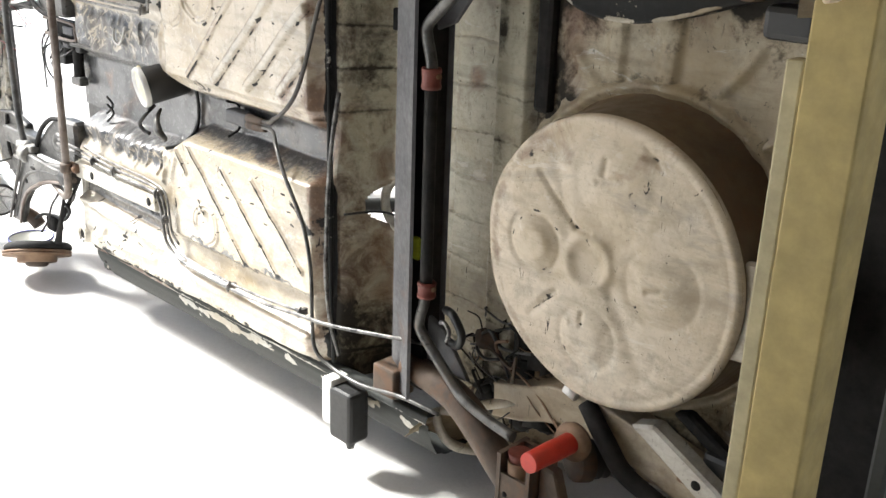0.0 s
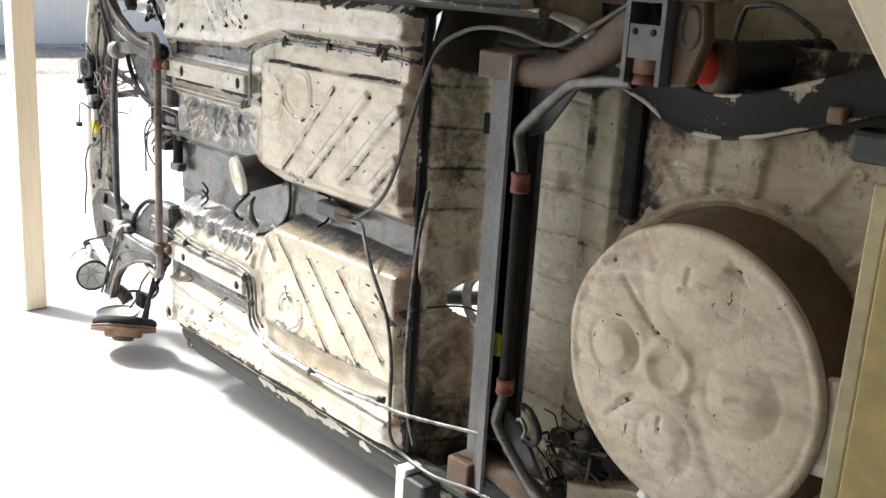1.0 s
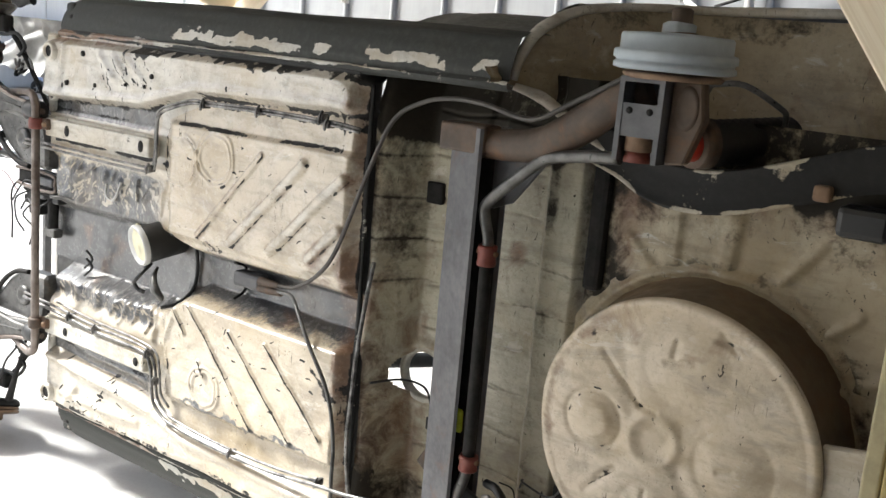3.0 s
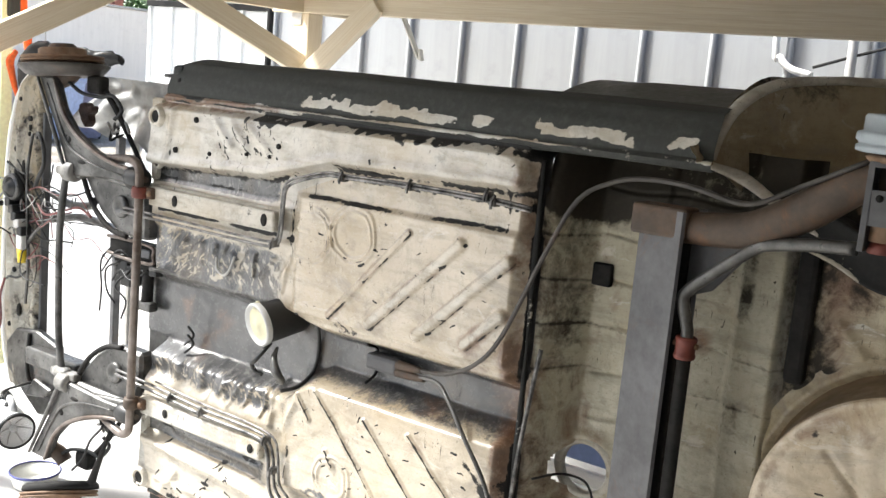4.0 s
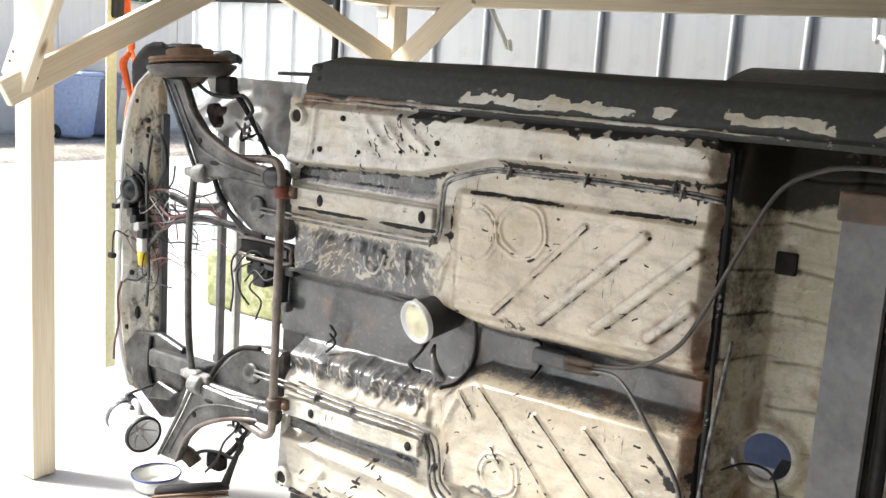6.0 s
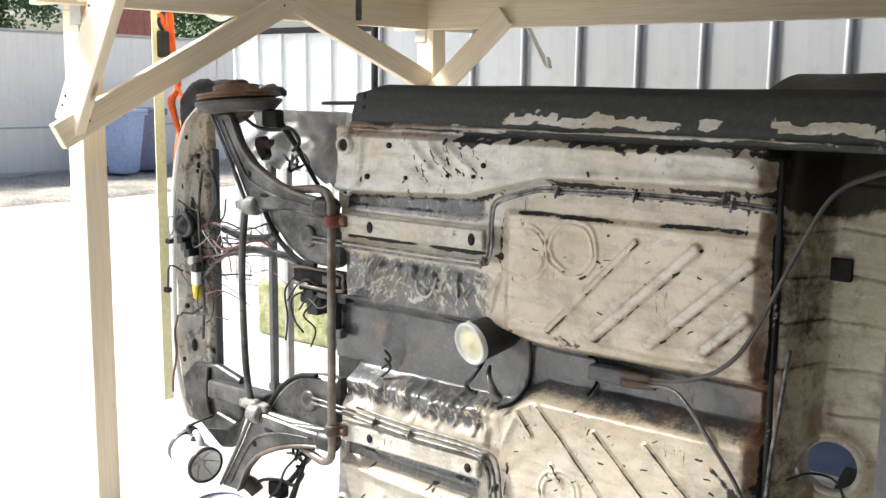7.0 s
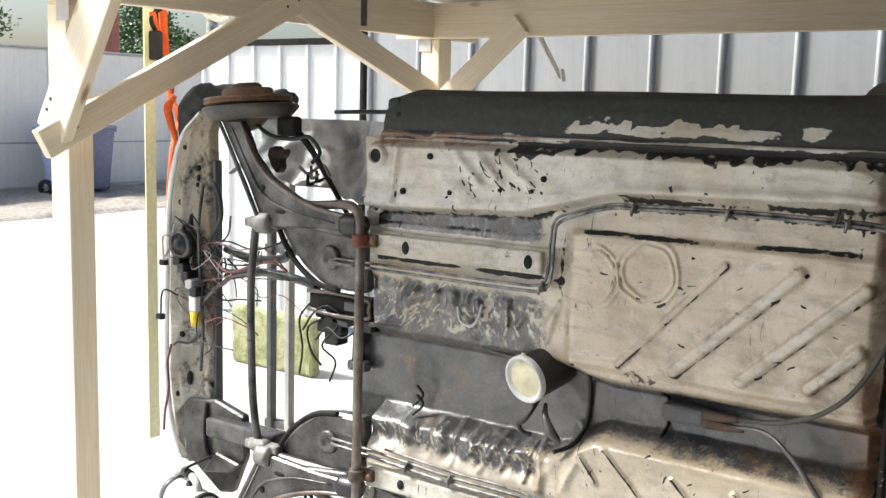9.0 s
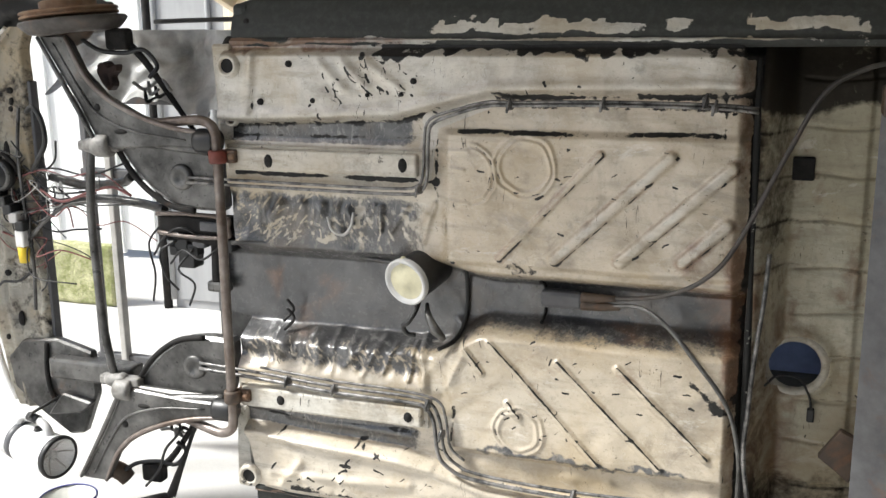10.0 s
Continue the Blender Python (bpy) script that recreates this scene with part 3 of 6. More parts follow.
    for x0, z0, x1, z1, w, k in ((-2.79, 1.355, -2.72, 1.29, 0.003, 0.42), (-2.73, 1.36, -2.65, 1.285, 0.003, 0.42), (-2.66, 1.352, -2.61, 1.30, 0.003, 0.42), (-2.42, 0.66, -2.40, 0.60, 0.003, 0.40), (-2.36, 0.59, -2.33, 0.55, 0.003, 0.45), (-2.90, 0.26, -2.10, 0.262, 0.012, 0.35), (-1.90, 0.66, -1.84, 0.60, 0.012, 0.32)):
        tar += k * bell(to_segment(x, z, (x0, z0), (x1, z1)) + 0.002 * rough_field(x, z, 22, 60), w)
    # nicks scattered through the paint
    nick = strokes(x, z, (-2.84, -2.56, 1.27, 1.375), 42, 35, 0.014, 0.0026, 2.2, 0.7)
    nick = np.maximum(nick, strokes(x, z, (-3.03, -1.84, 1.22, 1.37), 26, 36, 0.010, 0.0024))
    nick = np.maximum(nick, strokes(x, z, (-2.45, -1.86, 0.93, 1.18), 34, 37, 0.012, 0.0022, 0.1, 0.5))
    nick = np.maximum(nick, strokes(x, z, (-2.45, -1.86, 0.42, 0.72), 40, 38, 0.012, 0.0022, 0.4, 0.8))
    nick = np.maximum(nick, strokes(x, z, (-2.98, -2.50, 0.25, 0.42), 30, 39, 0.016, 0.0028, 0.2, 0.9))
    tar += 0.74 * nick
    for x0, z0, w, k in ((-2.985, 0.80, 0.035, 0.5), (-2.83, 0.79, 0.045, 0.42), (-2.90, 0.70, 0.05, 0.4), (-2.70, 0.70, 0.05, 0.35), (-1.86, 0.80, 0.06, 0.5), (-2.05, 0.72, 0.06, 0.35), (-1.90, 0.92, 0.05, 0.3), (-2.30, 0.60, 0.06, 0.2)):
        rust += k * bell(np.hypot(x - x0, (z - z0) * 0.7), w)
    bare += 0.30 * (1 - step(x, -2.6, -2.5)) * trough
    tar += 0.22 * ~upper * step(x + 0.05 * rough_field(x, z, 52, 16), -1.92, -1.83) * step(z, 0.45, 0.60)
    rust += 0.45 * step(x + 0.02 * rough_field(x, z, 28, 20), -1.858, -1.818) + 0.14 * tun * step(0.5 + 0.5 * rough_field(x, z, 19, 9), 0.62, 0.9) + 0.55 * step(x, -1.87, -1.80) * (1 - step(off, 0.10, 0.22))
    pale = np.where(swath, 1.0, 0.0) + np.clip(0.85 * panel * (1 - 0.75 * (~upper)) + 0.75 * (1 - step(x, -2.75, -2.40)) * (1 - 0.85 * (~upper)) , 0, 1)
    pale += crown_pale
    # bright yard's reflection on the lower pan, put in as paler paint
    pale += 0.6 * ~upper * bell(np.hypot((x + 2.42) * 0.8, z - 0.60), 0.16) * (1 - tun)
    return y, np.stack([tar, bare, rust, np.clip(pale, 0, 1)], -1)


def floor_part(name, z0, z1, nx, nz, label="", ahead=0.0):
    u, v = np.meshgrid(np.linspace(0, 1, nx), np.linspace(z0, z1, nz), indexing="ij")
    front = -3.062 + 0.055 * step(-v, -0.55, -0.24) + 0.015 * step(v, 1.2, 1.40) - ahead
    x = front + (-1.79 - front) * u
    y, wear = floor_shape(x, v)
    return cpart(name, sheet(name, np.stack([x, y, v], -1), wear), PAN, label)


floor_part("floor_pan", 0.874, 1.400, 560, 232, "cream floor panel with diagonal pressed ribs and flaking black underseal")
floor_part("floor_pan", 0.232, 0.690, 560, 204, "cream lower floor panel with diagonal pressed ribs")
floor_part("tunnel", 0.690, 0.874, 520, 82, "grey bare steel gearbox tunnel", 0.10)

cpart("tunnel_mouth", plate([(-3.165, 0.615), (-3.05, 0.615), (-3.05, 0.93), (-3.165, 0.93)], 0.122, 0.02, 0.003), ARM)

# seat pan behind the floor, ribbed, with one round opening
u, v = np.meshgrid(np.linspace(-1.800, -1.262, 200), np.linspace(0.20, 1.43, 460), indexing="ij")
ys = 0.075 + 0.125 * step(u, -1.785, -1.715) - 0.03 * step(u, -1.40, -1.37) + 0.05 * step(u, -1.30, -1.27) + 0.03 * step(v, 1.30, 1.40)
for k in range(11):
    zz = 0.27 + 0.105 * k
    ys += 0.006 * bell(v - zz - 0.004 * np.sin(u * 30 + k), 0.004) * step(u, -1.72, -1.69) * (1 - step(u, -1.42, -1.39))
ys += 0.008 * step(u, -1.575, -1.56) * (1 - step(u, -1.53, -1.515)) + 0.004 * rough_field(u, v, 23, 20)
hole = np.hypot(u + 1.690, v - 0.668)
ys -= 0.010 * bell(hole - 0.075, 0.014)
lowz = 1 - step(v, 0.72, 1.02)
tar = -0.08 + (0.15 + 0.10 * lowz) * (1 - step(u + 0.016 * rough_field(u, v * 0.25, 24, 30), -1.765, -1.712)) + 0.07 * rough_field(u * 2.5, v * 0.3, 25, 22) * (1 - step(u, -1.73, -1.68)) + 0.05 * (1 - step(u, -1.73, -1.66)) + 0.24 * (1 - step(u + 0.02 * rough_field(u, v, 68, 18), -1.745, -1.70)) * step(v, 0.85, 1.0) + 0.75 * step(v + 0.03 * rough_field(u, v, 69, 16), 1.235, 1.27) + (0.16 + 0.34 * step(v + 0.05 * rough_field(u, v, 30, 14), 1.02, 1.12)) * step(u + 0.02 * rough_field(u, v, 29, 22), -1.385, -1.37) * (1 - 0.8 * step(u, -1.36, -1.34) * (1 - step(u, -1.30, -1.28))) + 0.42 * (1 - step(v + 0.05 * rough_field(u, v, 65, 14), 0.34, 0.50))
rusty = 0.10 + (0.12 + 0.30 * lowz) * (1 - step(u, -1.74, -1.62)) + 0.14 * step(rough_field(u * 3, v * 0.3, 64, 12), 0.1, 0.6) + 0.5 * bell(np.hypot(u + 1.46, v - 1.03), 0.03) + 0.35 * bell(np.hypot(u + 1.60, (v - 0.86) * 0.5), 0.04)
for k in range(11):
    tar += 0.27 * bell(v - 0.27 - 0.105 * k - 0.006 * np.sin(u * 17 + k), 0.0035) * step(rough_field(u, v, 66, 9), -0.5, 0.1)
wear = np.stack([tar, 0 * u, rusty], -1)
cpart("seat_pan", sheet("seat_pan", np.stack([u, ys, v], -1), wear, hole > 0.0605), SEAT, "pale green-grey ribbed panel streaked with dirt")
cpart("hole_rim", lathe([(0.058, 0.012), (0.057, -0.004), (0.061, -0.010), (0.070, -0.009), (0.082, 0.002)], (-1.690, 0.197, 0.668), "y", 40), SEAT)
# black block standing for the dark of a square hole
cpart("square_hole_block", block(-1.724, -1.677, 0.186, 0.206, 1.098, 1.150, 0.004), TAR)

# trunk floor with stiffening ribs, and the spare wheel well
u, v = np.meshgrid(np.linspace(-1.272, -0.43, 130), np.linspace(0.25, 1.38, 150), indexing="ij")
ys = 0.19 + 0.004 * rough_field(u, v, 31, 14)
for a, b in (((-1.095, 1.195), (-1.090, 1.085)), ((-1.075, 1.195), (-1.072, 1.085)), ((-0.968, 1.195), (-0.978, 1.090)), ((-0.950, 1.195), (-0.960, 1.090)), ((-0.79, 1.165), (-0.855, 1.086)), ((-1.18, 1.12), (-1.13, 1.07)), ((-0.70, 1.05), (-0.76, 1.00)), ((-0.62, 0.95), (-0.72, 0.90))):
    ys -= 0.009 * bell(to_segment(u, v, a, b), 0.010)
tar = -0.08 + 0.50 * step(v + 0.02 * rough_field(u, v, 37, 25), 1.225, 1.25) + 0.50 * (1 - step(u + 0.03 * rough_field(u, v, 38, 18), -1.235, -1.150)) * step(v, 0.80, 0.95) + 0.30 * step(v, 1.06, 1.22) * step(rough_field(u * 1.3, v * 0.25, 39, 26), -0.1, 0.5) + 0.38 * bell(np.hypot(u + 0.972, v - 0.76) - 0.325, 0.020) + 0.35 * (1 - step(v, 0.42, 0.50))
cpart("trunk_floor", sheet("trunk_floor", np.stack([u, ys, v], -1), np.stack([tar, 0 * u, 0.10 + 0.35 * (1 - step(u, -1.20, -1.08)) + 0.25 * step(v, 1.12, 1.22)], -1)), TRUNK, "sand-coloured trunk floor with black grime")

WC = (-0.976, 0.754)
prof = np.array([(r, 0.0) for r in np.linspace(0.0005, 0.279, 84)] + [(0.2825, 0.0006), (0.286, 0.0020), (0.2895, 0.0045), (0.2915, 0.0085), (0.2925, 0.014)])
a, k = np.meshgrid(np.linspace(0, 2 * math.pi, 241), np.arange(len(prof)), indexing="ij")
r, drop = prof[k, 0], prof[k, 1]
u, v = WC[0] + r * np.cos(a), WC[1] + r * np.sin(a)
ys = 0.041 - 0.030 * (v - WC[1]) + drop
ys += 0.0011 * bell(r - 0.268, 0.007)
for cx, cz, rr, d in ((-1.141, 0.760, 0.052, 0.008), (-0.843, 0.749, 0.066, 0.0034), (-1.000, 0.595, 0.056, 0.0045), (-0.960, 0.925, 0.075, 0.0022), (-0.905, 0.590, 0.05, 0.002)):
    d0 = np.hypot(u - cx, v - cz)
    ys -= d * (1 - step(d0, rr * 0.55, rr)) - 0.55 * d * bell(d0 - rr * 1.18, rr * 0.13)
d0 = np.hypot(u + 1.008, v - 0.753)
ys += 0.005 * (1 - step(d0, 0.020, 0.045)) - 0.004 * bell(d0 - 0.050, 0.010)
# creases radiating between the pressed rounds
for p, q in (((-1.09, 0.70), (-0.90, 0.66)), ((-0.95, 0.80), (-0.80, 0.90)), ((-1.06, 0.80), (-1.10, 0.95)), ((-0.95, 0.70), (-0.87, 0.56)), ((-0.95, 0.72), (-0.90, 0.74))):
    ys += 0.0035 * bell(to_segment(u, v, p, q), 0.016)
marks = np.zeros_like(u)
for p, q, w in (((-1.134, 0.909), (-1.045, 0.815), 0.004), ((-1.045, 0.815), (-1.010, 0.811), 0.004), ((-1.146, 0.604), (-1.080, 0.667), 0.003), ((-1.120, 0.640), (-1.085, 0.672), 0.006), ((-1.038, 0.619), (-1.014, 0.622), 0.003), ((-1.014, 0.622), (-1.012, 0.646), 0.004), ((-0.999, 0.920), (-0.944, 0.932), 0.003), ((-0.985, 0.935), (-0.980, 0.965), 0.0025), ((-0.894, 1.000), (-0.866, 0.970), 0.004), ((-0.90, 0.985), (-0.850, 0.985), 0.003), ((-0.870, 0.735), (-0.845, 0.742), 0.003)):
    d0 = to_segment(u, v, p, q)
    ys += 0.005 * bell(d0, 0.006)
    marks += 0.50 * bell(d0, w)
for cx, cz, rr, part_of in ((-1.141, 0.760, 0.056, -0.45), (-1.141, 0.760, 0.068, -0.2), (-1.008, 0.753, 0.048, 0.0), (-0.843, 0.749, 0.080, 0.35), (-0.843, 0.749, 0.052, 0.5), (-1.000, 0.595, 0.064, 0.1)):
    marks += 0.52 * bell(np.hypot(u - cx, v - cz) - rr, 0.0032) * step(rough_field(u, v, 41, 26), part_of - 0.1, part_of + 0.1)
marks += 0.55 * bell(np.hypot(u + 1.160, v - 0.941), 0.014)
marks += 0.55 * strokes(u, v, (-1.22, -1.05, 0.60, 0.90), 26, 44, 0.012, 0.0028, 0.5, 1.0)
marks += 0.50 * strokes(u, v, (-1.15, -0.75, 0.55, 1.0), 10, 45, 0.016, 0.0022)
ys += 0.0028 * rough_field(u, v, 43, 16)
wear = np.stack([-0.12 + marks + 0.40 * bell(r - 0.288, 0.003) * step(rough_field(u, v, 46, 20), 0.1, 0.5), 0 * u, 0.05 + 0.16 * step(rough_field(u, v, 47, 7), 0.2, 0.8) + 0.30 * bell(r - 0.27, 0.012) * step(-u, 1.05, 1.2)], -1)
well = cpart("spare_wheel_well", sheet("spare_wheel_well", np.stack([u, ys, v], -1), wear), WELL, "round sand-coloured spare wheel well, dented and scuffed")
# side wall in one dark brown: rusty film with its shade put in
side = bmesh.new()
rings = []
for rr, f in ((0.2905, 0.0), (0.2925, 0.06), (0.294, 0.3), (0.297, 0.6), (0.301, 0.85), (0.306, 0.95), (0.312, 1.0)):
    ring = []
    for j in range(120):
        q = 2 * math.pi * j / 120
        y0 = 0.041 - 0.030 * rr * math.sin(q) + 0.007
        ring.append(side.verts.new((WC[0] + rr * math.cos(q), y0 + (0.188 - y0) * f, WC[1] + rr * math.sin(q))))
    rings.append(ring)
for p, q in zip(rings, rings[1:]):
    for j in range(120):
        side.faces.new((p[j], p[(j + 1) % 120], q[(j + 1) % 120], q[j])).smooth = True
cpart("well_side", side, WELLSIDE, "brown side of the wheel well, stain and shade in one colour")
a, r = np.meshgrid(np.linspace(0, 2 * math.pi, 181), np.linspace(0.306, 0.352, 12), indexing="ij")
u, v = WC[0] + r * np.cos(a), WC[1] + r * np.sin(a)
ys = 0.190 - 0.014 * bell(r - 0.325, 0.012) - 0.003 * rough_field(u, v, 48, 60)
cpart("well_flange", sheet("well_flange", np.stack([u, ys, v], -1), np.stack([0.04 + 0.16 * rough_field(u, v, 49, 30), 0 * u, 0.25 + 0 * u], -1)), TRUNK, "sealed flange round the well")
cpart("tow_plate", plate(((-0.735, 0.835), (-0.560, 0.860), (-0.545, 0.668), (-0.715, 0.655)), 0.058, 0.02), WELL)


def along_sill(up):
    """The sill: a folded profile swept along x."""
    prof = ((0.080, 1.394), (0.044, 1.392), (0.036, 1.400), (0.034, 1.408), (0.046, 1.414), (0.045, 1.430), (0.058, 1.468), (0.078, 1.503), (0.105, 1.514), (0.150, 1.519), (0.190, 1.512))
    prof = [tuple(np.array(p) + (np.array(q) - np.array(p)) * k / 4) for p, q in zip(prof, prof[1:]) for k in range(4)] + [prof[-1]]
    xs = np.concatenate([np.linspace(-3.035, -2.90, 20), np.linspace(-2.895, -1.425, 260)])
    P = np.zeros((len(xs), len(prof), 3))
    for i, x in enumerate(xs):
        k = step(np.array(x), -3.045, -2.975)
        for j, (py, pz) in enumerate(prof):
            top = 1.44 + (pz - 1.44) * (0.80 + 0.20 * k) if pz > 1.44 else pz
            P[i, j] = (x, py, flip(top + 0.0015 * math.sin(9 * x + j), up))
    u, h = np.meshgrid(xs, [p[1] for p in prof], indexing="ij")
    edge = 0.012 * rough_field(u, h * 3, 47 if up else 53, 26)
    tatter = 0.008 * rough_field(u, h * 3, 59, 38) + 0.004 * rough_field(u, h * 2, 60, 120)
    band = step(h + tatter, 1.420, 1.429) * (1 - step(h + 1.3 * tatter, 1.446, 1.456)) * step(u, -2.56, -2.48)
    band *= 0.25 + 0.75 * step(rough_field(u, h * 0.5, 58, 24), -1.0, -0.55) * (1 - 0.6 * step(rough_field(u, h, 55, 8), 0.55, 0.75))
    band *= 1 - 0.95 * step(rough_field(u, h * 0.2, 53, 20), 0.05, 0.35) * step(u, -2.10, -1.98)
    seam = bell(h - 1.409 + 0.15 * edge, 0.0045) * step(rough_field(u, h, 57, 9), -0.7, -0.2)
    pale = np.maximum(band, np.maximum(seam, 0.55 * bell(h + edge - 1.405, 0.006)))
    red = 0.8 * (1 - step(u + 0.1 * rough_field(u, h, 56, 9), -2.75, -2.55)) * (1 - step(h, 1.412, 1.425))
    wear = np.stack([0.55 - 0.95 * pale + (0.35 if up else -0.05) * step(h, 1.458, 1.475) - 0.35 * red, 0 * u, red], -1)
    ob = cpart("sill", sheet("sill", P, wear), SILL, "dark grey sill, paint flaking along its seam")
    cpart("sill_end", block(-3.040, -3.0, 0.062, 0.16, flip(1.420 if up else 1.496, up), flip(1.496 if up else 1.420, up), 0.012), SILL)
    cpart("sill_hole", lathe([(0, -0.001), (0.007, -0.001), (0.009, 0.003)], (-2.995, 0.052, flip(1.452, up)), "y", 12), TAR, "", ob)
    return ob


along_sill(True)
along_sill(False)


def frame_rail(up):
    z0, z1 = sorted((flip(1.098, up), flip(1.152, up)))
    rail = cpart("frame_rail", block(-3.035, -2.538, -0.006, 0.06, z0, z1, 0.006), RAILM, "cream box-section frame rail")
    for x, z in ((-2.921, 1.124), (-2.572, 1.126)):
        cpart("rail_hole", lathe([(0.0, -0.0015), (0.0105, -0.0015), (0.0120, 0.003)], (x, -0.0065, flip(z, up)), ((1, 0, 0), (0, 0, 1.5 if up else 1.2), (0, 1, 0)), 14), TAR, parent=None)
    cpart("rail_flange", block(-3.045, -2.525, 0.012, 0.018, flip(1.158, up) if not up else 1.097, flip(1.097, up) if not up else 1.158, 0.002), RAILM)


frame_rail(True)
frame_rail(False)
for x, z, r in ((-3.022, 1.350, 0.018), (-3.030, 1.218, 0.010), (-3.029, 0.282, 0.019), (-3.03, 0.402, 0.010)):
    cpart("drain_hole", lathe([(r * 1.7, 0.006), (r * 1.45, -0.009), (r * 1.1, -0.010), (r, -0.006), (r * 0.9, -0.002)], (x, 0.002 if abs(z - MID) > 0.5 else 0.02, z), "y", 20), RAILM)
    cpart("drain_opening", lathe([(r * 1.02, -0.004), (0, -0.004)], (x, 0.002 if abs(z - MID) > 0.5 else 0.02, z), "y", 20), TAR)
for x, z in ((-2.94, 1.265), (-2.80, 1.270), (-2.66, 1.285), (-2.575, 1.288), (-2.545, 1.318), (-2.86, 1.355)):
    cpart("drain_hole", lathe([(0.004 + 0.0022 * ((x * 37) % 3), 0.006), (0.0035 + 0.002 * ((x * 37) % 3), -0.003), (0.0, -0.003)], (x, 0.004, z), "y", 9), TAR)

# brake lines along the floor, with their clips
cpart("brake_line", tube(((-3.16, 0, 1.06), (-2.95, 0.005, 1.058), (-2.6, 0.008, 1.056), (-2.535, 0.006, 1.066), (-2.515, 0.002, 1.1), (-2.51, 0, 1.18), (-2.5, 0, 1.222), (-2.44, 0, 1.248), (-2.37, 0, 1.266), (-2.3, -0.003, 1.268), (-2.11, -0.003, 1.272), (-1.88, -0.002, 1.27), (-1.795, 0.01, 1.262)), 0.0042, 7, 5), LINE)
cpart("brake_line", tube(((-3.16, 0.006, 1.072), (-2.95, 0.01, 1.07), (-2.62, 0.01, 1.068), (-2.545, 0.01, 1.076), (-2.526, 0.006, 1.11), (-2.521, 0.004, 1.18), (-2.508, 0.004, 1.231), (-2.44, 0.004, 1.257), (-2.37, 0.002, 1.274), (-2.3, 0, 1.275), (-2.11, 0, 1.279), (-1.88, 0, 1.277), (-1.795, 0.014, 1.269)), 0.0036, 7, 5), LINE)
cpart("brake_line", tube(((-3.16, 0, 0.566), (-2.98, -0.004, 0.56), (-2.77, -0.006, 0.548), (-2.57, -0.004, 0.545), (-2.525, -0.004, 0.535), (-2.505, -0.004, 0.5), (-2.495, -0.004, 0.42), (-2.465, -0.004, 0.385), (-2.4, -0.006, 0.366), (-2.185, -0.008, 0.357), (-1.99, -0.012, 0.366), (-1.84, -0.018, 0.387), (-1.7, -0.02, 0.404), (-1.5, 0.02, 0.427), (-1.42, 0.05, 0.43)), 0.0052, 7, 5), LINE)
cpart("brake_line", tube(((-3.16, 0.004, 0.58), (-2.98, 0, 0.574), (-2.77, -0.002, 0.562), (-2.57, 0, 0.559), (-2.512, 0, 0.545), (-2.49, 0, 0.5), (-2.48, 0, 0.43), (-2.45, 0, 0.398), (-2.39, -0.002, 0.38), (-2.185, -0.004, 0.371), (-1.99, -0.008, 0.379), (-1.84, -0.012, 0.396)), 0.0042, 7, 5), LINE)
cpart("brake_line", tube(((-2.98, 0.004, 0.588), (-2.77, 0.002, 0.575), (-2.6, 0.003, 0.571), (-2.5, 0.004, 0.556), (-2.476, 0.003, 0.51), (-2.466, 0.003, 0.44), (-2.43, 0.003, 0.408)), 0.0036, 7, 5), LINE)


def line_clip(x, z, s=1.0):
    bm = block(x - 0.009 * s, x + 0.009 * s, -0.012, 0.014, z - 0.014 * s, z + 0.012 * s, 0.003)
    tube(((x - 0.004, -0.010, z - 0.020 * s), (x, -0.016, z), (x + 0.004, -0.008, z + 0.022 * s)), 0.0035, 6, 3, bm=bm)
    cpart("line_clip", bm, LINE)


for x, z in ((-2.318, 1.268), (-2.112, 1.274), (-1.881, 1.271), (-2.77, 0.556), (-2.52, 0.545), (-2.487, 0.47), (-2.16, 0.362), (-1.843, 0.389), (-2.90, 0.563), (-2.535, 1.07), (-1.90, 1.284)):
    line_clip(x, z, 0.72)

# handbrake sleeve and its two cables
cpart("cable_sleeve", block(-2.262, -2.160, 0.066, 0.108, 0.792, 0.834, 0.010), GREYSTEEL, "grey steel cable sleeve")
cpart("cable_ferrule", tube(((-2.165, 0.078, 0.822), (-2.12, 0.074, 0.824), (-2.085, 0.068, 0.828)), (0.013, 0.011, 0.007), 8, 4), BROWN)
cpart("cable_ferrule", tube(((-2.165, 0.078, 0.804), (-2.12, 0.074, 0.805), (-2.075, 0.068, 0.808)), (0.013, 0.011, 0.007), 8, 4), BROWN)
cpart("handbrake_cable", tube(((-2.12, 0.074, 0.824), (-2.04, 0.055, 0.836), (-1.965, 0.01, 0.862), (-1.888, -0.006, 0.905), (-1.825, -0.010, 0.983), (-1.735, -0.02, 1.181), (-1.672, -0.02, 1.305), (-1.60, -0.01, 1.352), (-1.53, -0.005, 1.366), (-1.442, -0.01, 1.364), (-1.328, -0.01, 1.347), (-1.24, -0.005, 1.39), (-1.13, -0.01, 1.45)), 0.0052, 8, 6), SHIELD)
cpart("handbrake_cable", tube(((-2.12, 0.074, 0.805), (-2.03, 0.055, 0.816), (-1.965, 0.02, 0.79), (-1.905, 0.0, 0.731), (-1.826, -0.008, 0.629), (-1.795, -0.010, 0.515), (-1.792, -0.01, 0.40), (-1.782, -0.01, 0.31), (-1.73, 0.0, 0.275), (-1.62, 0.0, 0.268), (-1.48, 0.0, 0.292), (-1.36, 0.01, 0.29)), 0.0052, 8, 6), ARM)
